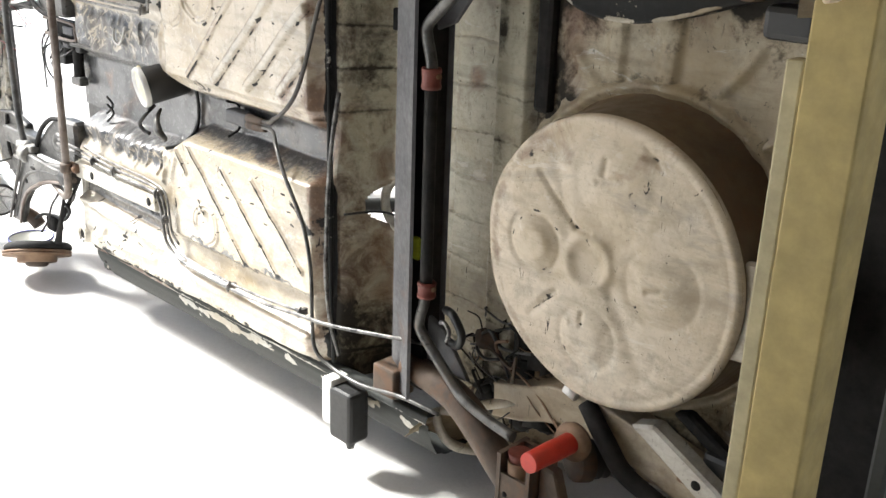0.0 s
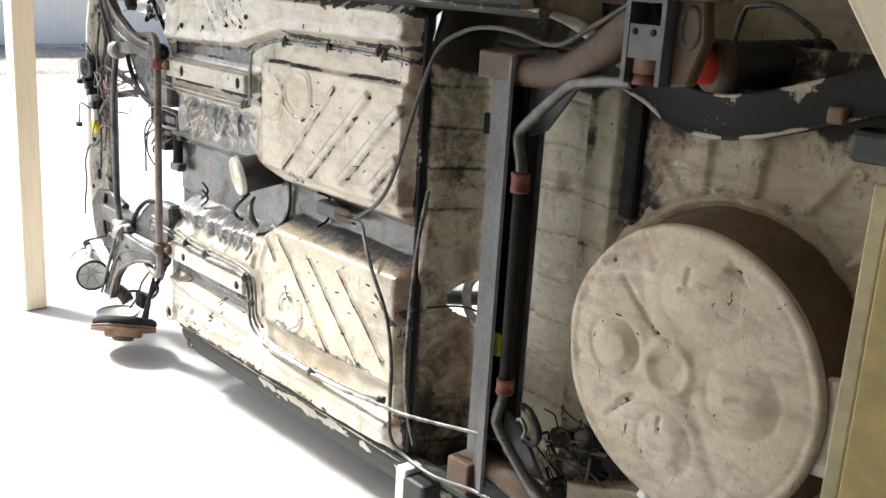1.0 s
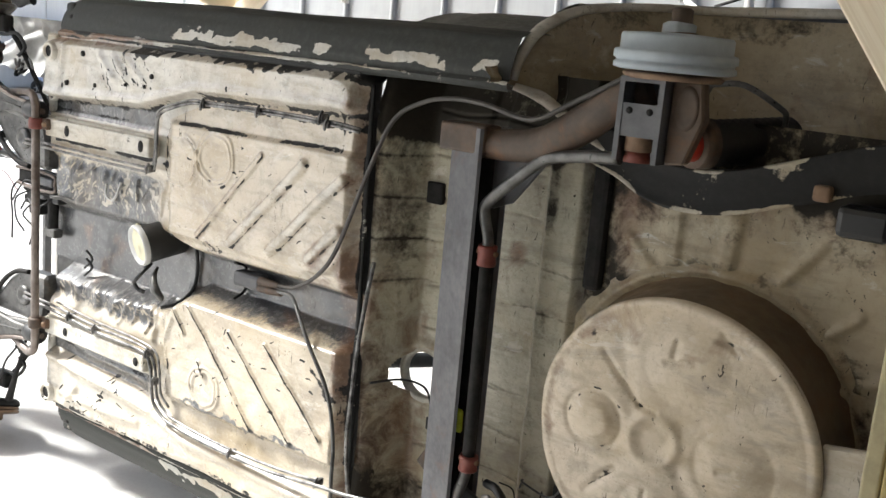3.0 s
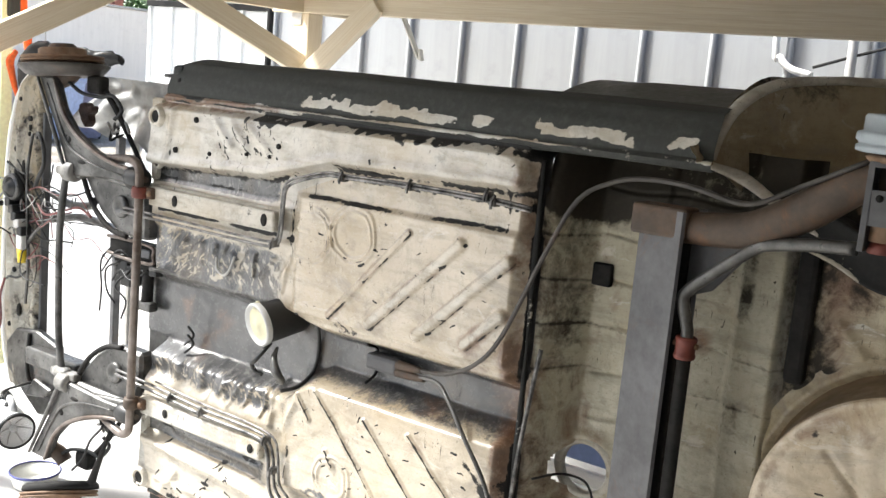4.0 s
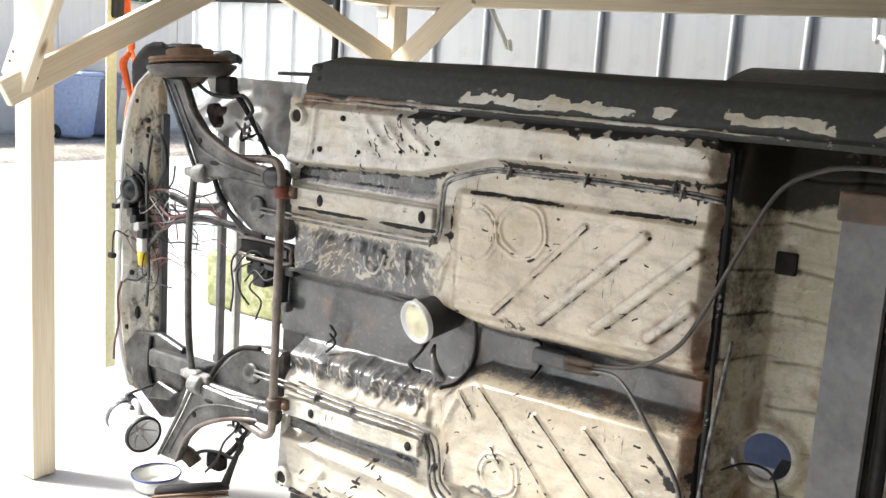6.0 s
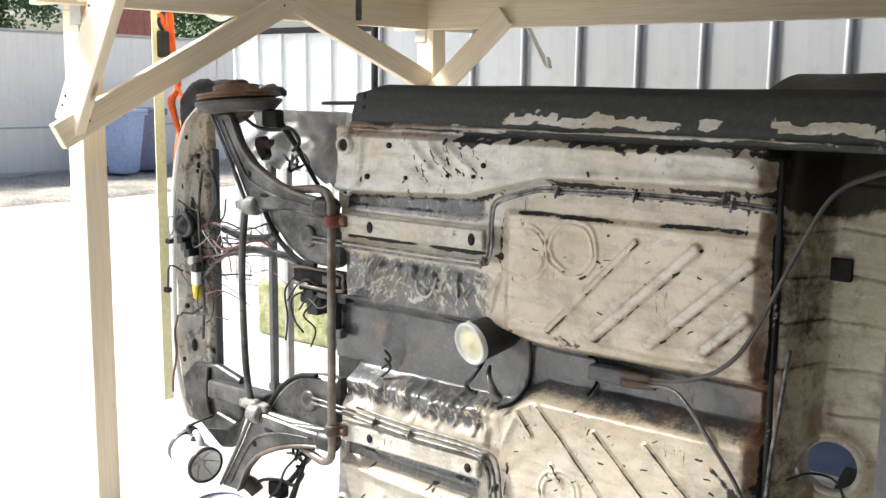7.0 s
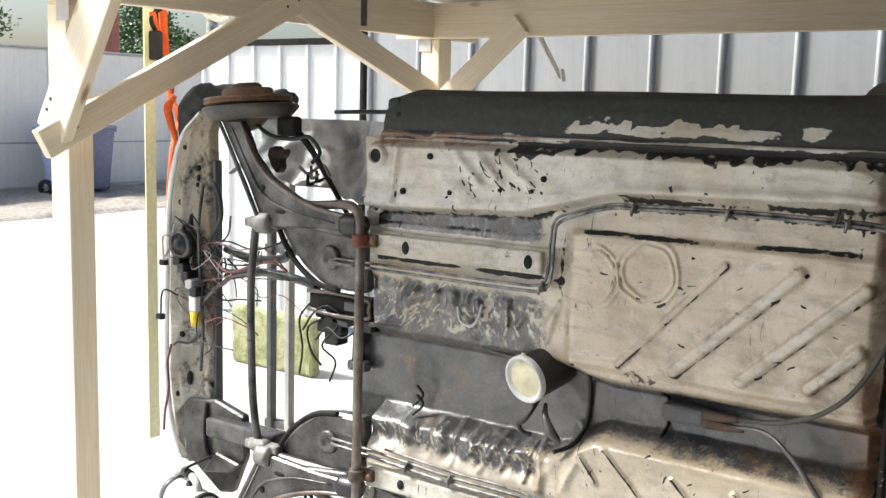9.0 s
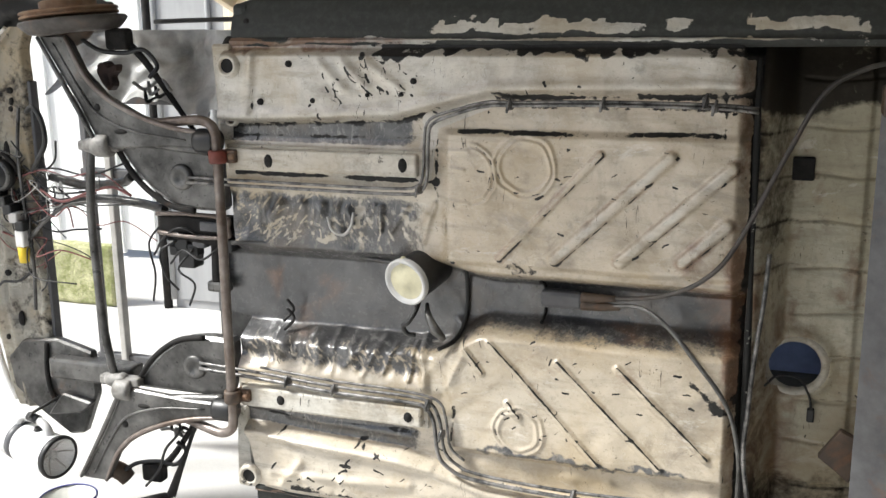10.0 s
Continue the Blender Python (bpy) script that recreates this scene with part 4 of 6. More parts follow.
cpart("fuel_line", tube(((-1.757, 0.05, 0.96), (-1.762, 0.035, 0.86), (-1.775, 0.03, 0.72), (-1.782, 0.03, 0.60), (-1.786, 0.03, 0.50), (-1.77, 0.03, 0.38), (-1.76, 0.05, 0.28)), 0.0055, 7, 6), LINE)
cpart("seam_bead", tube(((-1.800, 0.055, 1.37), (-1.797, 0.052, 1.20), (-1.794, 0.05, 1.02), (-1.792, 0.05, 0.85), (-1.790, 0.05, 0.60), (-1.788, 0.05, 0.40), (-1.785, 0.055, 0.25)), (0.005, 0.008, 0.004, 0.009, 0.005, 0.007), 7, 10), RAILTAR)
cpart("wire", tube(((-1.75, 0.06, 0.66), (-1.725, 0.15, 0.655), (-1.68, 0.185, 0.640), (-1.655, 0.185, 0.60), (-1.648, 0.18, 0.565)), 0.003, 6, 6), BLACK)
cpart("wire_plug", block(-1.657, -1.641, 0.172, 0.188, 0.540, 0.572, 0.003), BLACK)

# round capped tube standing out of the tunnel, with its hook
ax = Vector((-0.24, -0.94, -0.20)).normalized()
e1 = ax.orthogonal().normalized()
boot = cpart("tunnel_tube", lathe([(0.048, -0.13), (0.052, -0.12), (0.054, -0.02), (0.052, -0.004), (0.046, -0.004)], (-2.567, -0.008, 0.848), (e1, ax.cross(e1), ax), 32), BLACK, "black tube with a cream end cap")
cpart("end_cap", lathe([(0.058, -0.014), (0.059, -0.002), (0.056, 0.003), (0.052, 0.002), (0.047, -0.004), (0.044, -0.005)], (-2.570, -0.010, 0.848), (e1, ax.cross(e1), ax), 36), LAMPGREY, "pale cap rim", boot)
cpart("cap_face", lathe([(0.0465, -0.005), (0.040, -0.0035), (0.012, -0.003), (0.009, -0.0005), (0.0, 0.0)], (-2.570, -0.010, 0.848), (e1, ax.cross(e1), ax), 36), CREAM, "yellowed cream cap face", boot)
cpart("cap_tab", tube(((-2.572, -0.008, 0.892), (-2.574, -0.008, 0.905), (-2.576, -0.006, 0.911)), (0.014, 0.008, 0.004), 8, 3, 0.5), CREAM, "", boot)
cpart("hook", tube(((-2.545, 0.02, 0.80), (-2.548, -0.01, 0.775), (-2.560, -0.02, 0.755), (-2.575, -0.015, 0.742), (-2.570, -0.005, 0.722), (-2.55, 0.0, 0.718)), 0.006, 7, 6), BLACK)
cpart("hook", tube(((-2.53, 0.03, 0.79), (-2.52, 0.01, 0.765), (-2.50, 0.0, 0.735), (-2.485, 0.01, 0.712), (-2.51, 0.015, 0.703)), (0.004, 0.009, 0.013, 0.008, 0.004), 7, 6), ARM)
cpart("strap_loop", tube(((-2.462, 0.02, 0.900), (-2.455, 0.085, 0.875), (-2.452, 0.105, 0.82), (-2.455, 0.10, 0.74), (-2.47, 0.06, 0.695), (-2.50, 0.02, 0.680)), 0.0055, 7, 8), BLACK)
cpart("heat_cable", tube(((-3.06, 0.03, 0.905), (-2.95, 0.06, 0.902), (-2.80, 0.085, 0.888), (-2.68, 0.09, 0.872), (-2.60, 0.09, 0.868)), 0.006, 7, 6), ARM)
for z0 in (0.70, 0.725):
    cpart("hook", tube(((-2.93, 0.07, z0 + 0.03), (-2.92, 0.085, z0), (-2.945, 0.075, z0 - 0.03)), 0.004, 6, 4), BLACK)
cpart("tunnel_joint", tube(((-2.262, 0.075, 0.852), (-2.260, 0.112, 0.835), (-2.258, 0.112, 0.775), (-2.260, 0.075, 0.752)), 0.004, 6, 5), TAR)
cpart("looped_wire", tube(((-2.79, 0.04, 0.985), (-2.775, 0.03, 0.955), (-2.745, 0.028, 0.945), (-2.725, 0.03, 0.965), (-2.72, 0.04, 1.0)), 0.004, 6, 8), WIREWHITE)


def diagonal_part(name, outline, mat, y=0.0, thick=0.03, label="", up=True, bevel=0.005):
    return cpart(name, plate([(x, flip(z, up)) for x, z in outline], y, thick, bevel), mat, label)


# ---- rear axle ----
beam = bmesh.new()
sec = ((-1.562, 0.052), (-1.452, -0.004), (-1.447, 0.002), (-1.545, 0.056), (-1.447, 0.110), (-1.452, 0.116))
lo = [beam.verts.new((x, y, 0.292)) for x, y in sec]
hi = [beam.verts.new((x, y, 1.312)) for x, y in sec]
for i in range(6):
    beam.faces.new((lo[i], lo[(i + 1) % 6], hi[(i + 1) % 6], hi[i]))
beam.faces.new(lo), beam.faces.new(hi)
axle = cpart("rear_axle_beam", beam, GREYSTEEL, "grey steel V-section rear axle beam")
# added block blackens the inside of the V, reading as its dark hollow
cpart("beam_infill", block(-1.515, -1.452, 0.045, 0.100, 0.300, 1.300, 0.004), TAR, "black inner face")
cpart("beam_foot", block(-1.575, -1.50, 0.0, 0.07, 0.270, 0.345, 0.006), BROWN)
cpart("beam_foot", block(-1.563, -1.447, 0.004, 0.07, 1.258, 1.318, 0.006), BROWN)
cpart("torn_bracket", plate([(-1.63, 0.485), (-1.585, 0.555), (-1.555, 0.540), (-1.545, 0.49), (-1.56, 0.43), (-1.59, 0.455)], 0.11, 0.02, 0.003), BROWN)
cpart("paint_mark", block(-1.470, -1.448, 0.020, 0.030, 0.635, 0.690, 0.006), LIME, "yellow-green paint dab")
bar = [(-1.13, 0.0, 1.296), (-1.20, 0.005, 1.290), (-1.275, 0.012, 1.278), (-1.315, 0.018, 1.262), (-1.40, 0.018, 1.190), (-1.435, 0.018, 1.155), (-1.436, 0.018, 1.130), (-1.424, 0.018, 1.09), (-1.421, 0.018, 1.05)]
low = [(x, y, flip(z, False)) for x, y, z in bar]
roll = cpart("anti_roll_bar", tube(bar + [(-1.420, 0.018, 0.80)] + low[::-1], 0.0125, 10, 5), ARM, "dark steel rear anti-roll bar")
cpart("bar_sleeve", tube(((-1.421, 0.018, 1.04), (-1.420, 0.018, 0.80), (-1.419, 0.018, 0.585)), 0.0140, 10, 4), TAR, "black painted middle", roll)


def clamp(x, y, z, r, mat, w=0.030, plain_end=None):
    c = cpart("clamp", lathe([(r * 0.7, -w), (r, -w), (r * 1.08, -w * 0.8), (r * 1.08, -w * 0.62), (r, -w * 0.5), (r, w * 0.5), (r * 1.08, w * 0.62), (r * 1.08, w * 0.85), (r, w), (r * 0.7, w)], (x, y, z), "z", 18), mat)
    cpart("bolt", tube(((x - r * 1.25, y, z + 0.006), (x + r * 1.25, y, z + 0.006)), 0.006, 6, 1), RUST, "", c)


clamp(-1.421, 0.018, 1.048, 0.020, REDBUSH, 0.022)
clamp(-1.417, 0.018, 0.578, 0.020, REDBUSH, 0.018)


def rear_corner(up):
    """Trailing arm, spindle bracket, brake drum and shock absorber of one side."""
    Z = lambda z: flip(z, up)
    s = 1 if up else -1
    cpart("trailing_arm", tube(((-1.50, 0.045, Z(1.276)), (-1.40, 0.040, Z(1.284)), (-1.32, 0.034, Z(1.298)), (-1.23, 0.025, Z(1.348)), (-1.15, 0.015, Z(1.405)), (-1.085, 0.01, Z(1.432))), (0.030, 0.034, 0.036, 0.038, 0.036, 0.030), 14, 6), BROWN, "rusty brown tubular trailing arm")
    cpart("arm_gusset", plate([(-1.47, Z(1.25)), (-1.32, Z(1.262)), (-1.40, Z(1.16)), (-1.45, Z(1.14))], 0.060, 0.012, 0.002), GREYSTEEL)
    # channel-section spindle bracket
    bm = bmesh.new()
    for x0, x1 in ((-1.118, -1.108), (-1.040, -1.030)):
        block(x0, x1, -0.062, 0.03, min(Z(1.300), Z(1.452)), max(Z(1.300), Z(1.452)), 0, bm)
    block(-1.108, -1.040, -0.060, -0.052, min(Z(1.345), Z(1.405)), max(Z(1.345), Z(1.405)), 0, bm)
    block(-1.108, -1.040, -0.062, 0.02, min(Z(1.443), Z(1.452)), max(Z(1.443), Z(1.452)), 0, bm)
    block(-1.108, -1.040, 0.012, 0.022, min(Z(1.300), Z(1.443)), max(Z(1.300), Z(1.443)), 0, bm)
    bracket = cpart("spindle_bracket", bm, GREYSTEEL if up else BROWN, "grey channel bracket with bolt holes")
    for x in (-1.094, -1.054):
        cpart("bolt_hole", lathe([(0.0, -0.001), (0.006, -0.001), (0.007, 0.002)], (x, -0.061, Z(1.392)), "y", 10), TAR, "", bracket)
    cpart("bush", tube(((-1.082, -0.03, Z(1.385)), (-1.082, -0.03, Z(1.318))), (0.024, 0.026), 14, 2), RUST)
    cpart("bush_ring", tube(((-1.082, -0.03, Z(1.318)), (-1.082, -0.03, Z(1.298))), (0.022, 0.026), 14, 2), REDBUSH)
    cpart("spindle_plate", plate([(-1.028, Z(1.452)), (-0.972, Z(1.452)), (-0.962, Z(1.385)), (-0.990, Z(1.305)), (-1.028, Z(1.300))], -0.035, 0.03, 0.004), BROWN)
    cpart("stub_ring", lathe([(0.026, -0.02), (0.036, -0.02), (0.038, 0.0), (0.036, 0.02), (0.026, 0.02)], (-0.996, -0.026, Z(1.405)), ((0.62, 0, 0), (0, 0, 1.1), (0, -0.6, 0)), 24), BROWN)
    # drum: turned about the stub axle
    P = [(0.020, 0.080), (0.030, 0.075), (0.030, 0.060), (0.098, 0.056), (0.101, 0.051), (0.101, 0.028), (0.109, 0.026), (0.111, 0.021), (0.111, 0.012), (0.106, 0.009), (0.106, 0.005), (0.110, 0.003), (0.110, -0.006), (0.098, -0.009), (0.02, -0.009)]
    drum = cpart("brake_drum", lathe([(r, s * h) for r, h in P], (-1.048, 0.005, Z(1.474)), "z", 48), DRUM, "pale blue-grey painted brake drum")
    cpart("hub", lathe([(r, s * h) for r, h in ((0.036, 0.060), (0.034, 0.070), (0.023, 0.076), (0.022, 0.088), (0.019, 0.092), (0.019, 0.112), (0.012, 0.116), (0.0, 0.116))], (-1.045, 0.005, Z(1.463)), "z", 20), BROWN, "rusty hub", drum)
    cpart("backing_plate", lathe([(r, s * h) for r, h in ((0.02, -0.012), (0.085, -0.012), (0.092, -0.016), (0.085, -0.024), (0.02, -0.024))], (-1.048, 0.005, Z(1.474)), "z", 32), RUST, "rusty backing plate", drum)
    # shock absorber leaning into the wheel housing
    a, b = Vector((-1.035, 0.05, Z(1.333))), Vector((-0.86, 0.45, Z(1.360)))
    if up:
        cpart("bump_stop", tube((a - 0.05 * (b - a), a + 0.10 * (b - a)), (0.026, 0.036), 16, 2), RED, "bright red bump stop")
    else:
        cpart("bump_stop", tube(((-1.014, -0.090, 0.364), (-1.012, -0.02, 0.362), (-1.011, 0.06, 0.358)), (0.021, 0.0225, 0.0225), 16, 3), RED, "bright red bump stop tube")
        cpart("stop_washer", lathe([(0.018, -0.012), (0.040, -0.010), (0.043, 0.0), (0.040, 0.010), (0.018, 0.012)], (-1.011, 0.050, 0.358), "y", 24), RUST)
    cpart("shock_seat", tube((a + 0.06 * (b - a), a + 0.13 * (b - a)), (0.046, 0.050), 18, 2), BROWN)
    rings = []
    for k in range(23):
        rings.append(0.034 if k % 2 else 0.046)
    cpart("shock_boot", tube([a.lerp(b, 0.13 + 0.50 * k / 22) for k in range(23)], rings, 20, 1), RUBBER, "black ribbed rubber boot")
    cpart("brake_hose", tube(((-1.089, 0.25, Z(1.35)), (-1.090, 0.25, Z(1.385)), (-1.077, 0.25, Z(1.436)), (-1.058, 0.25, Z(1.446)), (-1.002, 0.25, Z(1.448)), (-0.928, 0.25, Z(1.412)), (-0.914, 0.25, Z(1.395)), (-0.918, 0.25, Z(1.363)), (-0.935, 0.25, Z(1.342)), (-0.985, 0.25, Z(1.320)), (-1.031, 0.24, Z(1.284))), 0.0062, 8, 6), ARM)
    # wheel housing: a half tub, its lip and inner wall
    ang, zz = np.meshgrid(np.linspace(math.radians(190), math.radians(-14), 60), np.linspace(0, 1, 14), indexing="ij")
    rad = 0.415 + 0.02 * zz + 0.004 * rough_field(ang * 0.4, zz * 0.3, 61, 20)
    tx, ty = -1.03 + rad * np.cos(ang), 0.07 + rad * np.sin(ang)
    low = 1.262 + 0.148 * step(ang, math.radians(128), math.radians(184))
    tz = low + zz * (1.590 - 0.15 * step(ang, math.radians(150), math.radians(186)) - low)
    P = np.stack([tx, ty, tz if up else 2 * MID - tz], -1)
    tarw = -0.12 + 0.40 * step(zz + 0.2 * rough_field(ang, zz, 67, 6), 0.80, 0.95) * step(ang, 0.5, 1.2)
    cpart("wheel_tub", sheet("wheel_tub", P, np.stack([tarw, 0 * zz, 0.14 + 0 * zz], -1)), TRUNK, "brown-stained sand wheel housing")
    cpart("tub_wall", plate([(-1.40, 0.0), (-1.36, 0.30), (-1.20, 0.44), (-1.0, 0.48), (-0.80, 0.42), (-0.64, 0.20), (-0.62, 0.0)], 0, 0.006, 0), TRUNK).matrix_parent_inverse = HOME @ Matrix.Translation((0, 0.20, Z(1.262))) @ Matrix.Rotation(radians(-90), 4, "X")
    lip = [(-1.447, 0.09, 1.415), (-1.440, 0.10, 1.470), (-1.425, 0.14, 1.525), (-1.385, 0.24, 1.570), (-1.30, 0.36, 1.592), (-1.17, 0.45, 1.600), (-1.03, 0.48, 1.603), (-0.88, 0.45, 1.603), (-0.74, 0.36, 1.600), (-0.64, 0.22, 1.595), (-0.60, 0.10, 1.585)]
    cpart("arch_lip", tube([(x + 0.004 * math.sin(7 * k), y, (Z(z) if up else 2 * MID - z + 0.02) + 0.003 * math.sin(11 * k)) for k, (x, y, z) in enumerate(lip)], (0.010, 0.013, 0.009, 0.012, 0.009, 0.010), 8, 8), RAILM, "flaking cream wheel arch lip")
    edge = [(-1.448, 0.10, 1.402), (-1.39, 0.12, 1.384), (-1.33, 0.125, 1.350), (-1.27, 0.13, 1.318), (-1.22, 0.135, 1.295), (-1.16, 0.14, 1.278)]
    cpart("tub_flange", tube([(x, y, Z(z)) for x, y, z in edge], (0.010, 0.016, 0.013, 0.015, 0.012, 0.009), 8, 6, 0.45), RAILM, "pale sealed flange of the wheel housing")
    # quarter panel
    qx, qy = np.meshgrid(np.linspace(-1.95, -0.43, 60), np.linspace(0, 1, 26), indexing="ij")
    inner = 0.19 - 0.04 * step(qx, -1.5, -1.42)
    arch = 0.07 + np.sqrt(np.maximum(0.0, 0.435 ** 2 - (qx + 1.03) ** 2))
    inner = np.maximum(inner, np.where(np.abs(qx + 1.03) < 0.435, arch, 0))
    yy = inner + (1.36 - inner) * qy
    out = 1.515 + (0.045 + 0.045 * step(qx, -1.50, -1.30)) * step(yy, 0.15, 0.42) - 0.18 * step(yy, 0.85, 1.36)
    out -= 0.06 * (1 - step(qx, -1.95, -1.72)) * (1 - step(yy, 0.2, 0.6))
    cpart("quarter_panel", sheet("quarter_panel", np.stack([qx, yy, out if up else np.maximum(2 * MID - out, 0.004)], -1)), PRIMER, "dark grey primed rear quarter panel")
    # trunk rail, kinked over the axle
    rail = [(-1.30, 0.15, 1.330), (-1.20, 0.14, 1.300), (-1.12, 0.13, 1.266), (-1.03, 0.13, 1.254), (-0.93, 0.13, 1.268), (-0.80, 0.14, 1.310), (-0.68, 0.15, 1.345), (-0.45, 0.16, 1.355)]
    line = np.array([tuple(p) for p in curve_points([(x, y, z) for x, y, z in rail], 14)])
    prof = ((0.060, 0.043), (0.006, 0.042), (-0.012, 0.045), (-0.014, 0.040), (-0.010, 0.036), (-0.008, 0.012), (-0.009, -0.012), (-0.010, -0.032), (-0.013, -0.037), (-0.012, -0.042), (0.004, -0.040), (0.060, -0.042))
    P = np.array([[(p[0], p[1] - 0.01 + q[0], Z(p[2] - 0.012 + q[1])) for q in prof] for p in line])
    lipness = np.array([0, 0.4, 1, 1, 0.2, 0, 0, 0.1, 0.8, 0.9, 0.2, 0])[None, :] * np.ones((len(line), 1))
    worn = step(rough_field(P[..., 0], P[..., 2], 103, 25), -0.3, 0.5)
    cpart("trunk_rail", sheet("trunk_rail", P, np.stack([(0.12 if up else -0.10) - 0.62 * lipness * worn - 0.16 * worn, 0.1 * worn, 0.25 * lipness], -1)), RAILTAR if up else RAILM, "black kinked trunk rail, paint flaking" if up else "grimy cream trunk rail")
    cpart("hanger", block(-0.80, -0.768, 0.105, 0.15, min(Z(1.262), Z(1.292)), max(Z(1.262), Z(1.292)), 0.006), RUST, "rusty exhaust hanger")
    cpart("hanger_rubber", block(-0.755, -0.66, 0.11, 0.17, min(Z(1.205), Z(1.262)), max(Z(1.205), Z(1.262)), 0.012), RUBBER)


rear_corner(True)
rear_corner(False)
cpart("black_channel", block(-1.272, -1.230, 0.165, 0.20, 0.985, 1.300, 0.012), TAR, "black painted channel")
cpart("black_channel", block(-1.282, -1.226, 0.160, 0.20, 0.36, 0.60, 0.014), TAR)
cpart("rear_rail", tube(((-1.02, 0.10, 0.425), (-0.95, 0.08, 0.37), (-0.90, 0.085, 0.315), (-0.80, 0.09, 0.28)), (0.020, 0.021, 0.020, 0.018), 10, 5), TAR)
cpart("rail_cap", tube(((-1.045, 0.10, 0.432), (-1.075, 0.10, 0.442)), 0.014, 10, 1), WHITE)
cpart("diagonal_rail", plate([(-0.90, 0.435), (-0.845, 0.455), (-0.575, 0.315), (-0.60, 0.265)], 0.075, 0.045, 0.006), RAILM, "grimy cream diagonal rail")
cpart("rail_hole", lathe([(0.0, -0.001), (0.010, -0.001), (0.013, 0.004)], (-0.74, 0.075, 0.372), "y", 14), TAR)
# black plate put in for the dark gap beside the rail
cpart("dark_gap_strip", plate([(-0.835, 0.470), (-0.80, 0.485), (-0.545, 0.345), (-0.565, 0.318)], 0.12, 0.03, 0.006), TAR, "black strip beside the diagonal rail")
for k, (a, b) in enumerate((((-1.38, 0.06, 0.50), (-1.34, 0.05, 0.47)),)):
    cpart("hose_loop", tube(((-1.385, 0.05, 0.53), (-1.345, 0.03, 0.535), (-1.318, 0.03, 0.500), (-1.335, 0.04, 0.462), (-1.375, 0.05, 0.455)), 0.010, 9, 8), RUBBER)
cpart("clip_ring", tube(((-1.372, 0.02, 0.512), (-1.352, 0.012, 0.520), (-1.338, 0.012, 0.502), (-1.345, 0.012, 0.478)), 0.005, 7, 8), LINE)
mess = random.Random(21)
for k in range(26):
    p = Vector((-1.42 + mess.uniform(0, 0.18), 0.16, 0.50 - mess.uniform(0, 0.22)))
    pts = [p]
    for j in range(4):
        pts.append(pts[-1] + Vector((mess.uniform(-0.03, 0.09), mess.uniform(-0.03, 0.015), mess.uniform(-0.055, 0.04))))
    cpart("cable", tube(pts, mess.choice((0.0018, 0.0025, 0.004)), 6, 5), mess.choice((TAR, TAR, ARM, BROWN, RUST)))
for k in range(14):
    x0, z0, w = -1.40 + mess.uniform(0, 0.30), 0.44 - mess.uniform(0, 0.20), mess.uniform(0.012, 0.035)
    bm = bmesh.new()
    bmesh.ops.create_icosphere(bm, subdivisions=2, radius=w, matrix=Matrix.Translation((x0, 0.16, z0)) @ Matrix.Diagonal((1.3, 0.7, 0.8, 1)))
    for q in bm.verts:
        q.co += Vector((1, 1, 1)) * 0.5 * w * noise.noise(q.co * 60)
    cpart("grime_clump", smooth(bm), mess.choice((TAR, TAR, BROWN)))
pump = cpart("fuel_filter", block(-1.700, -1.618, -0.035, 0.030, 0.105, 0.245, 0.010), BLACK, "black box hanging from a white bracket")
cpart("bracket", block(-1.728, -1.690, -0.034, 0.028, 0.135, 0.262, 0.008), WHITE, "", pump)
cpart("outlet", tube(((-1.655, 0.0, 0.110), (-1.655, 0.0, 0.075)), (0.016, 0.010), 10, 2), BLACK, "", pump)
# rear end, cabin bulkhead and roof, seen only in part
cpart("rear_apron", plate([(-0.435, 0.12), (-0.405, 0.12), (-0.405, 1.52), (-0.435, 1.52)], 0.06, 0.55, 0.006), PRIMER)
cpart("rear_valance", plate([(-0.60, 0.25), (-0.44, 0.25), (-0.44, 1.40), (-0.60, 1.40)], 0.165, 0.02, 0.004), TAR)
cpart("roof_panel", plate([(-2.45, 0.205), (-0.95, 0.205), (-0.95, 1.40), (-2.45, 1.40)], 1.345, 0.02, 0.006), BLUEROOF, "blue painted roof skin")
cpart("roof_rail", plate([(-2.45, 0.135), (-0.95, 0.135), (-0.95, 0.185), (-2.45, 0.185)], 1.30, 0.05, 0.01), WHITE)
cpart("bulkhead", plate([(-3.055, 0.30), (-3.040, 0.30), (-3.040, 1.36), (-3.055, 1.36)], 0.13, 0.52, 0.002), PRIMER)
for z in (0.26, 1.37):
    cpart("pillar", tube(((-3.00, 0.62, z), (-2.70, 1.00, z), (-2.45, 1.34, z)), 0.03, 8, 4), PRIMER)
    cpart("door_frame", tube(((-3.04, 0.14, z), (-3.03, 0.40, z), (-3.00, 0.64, z)), 0.028, 8, 4), PRIMER)

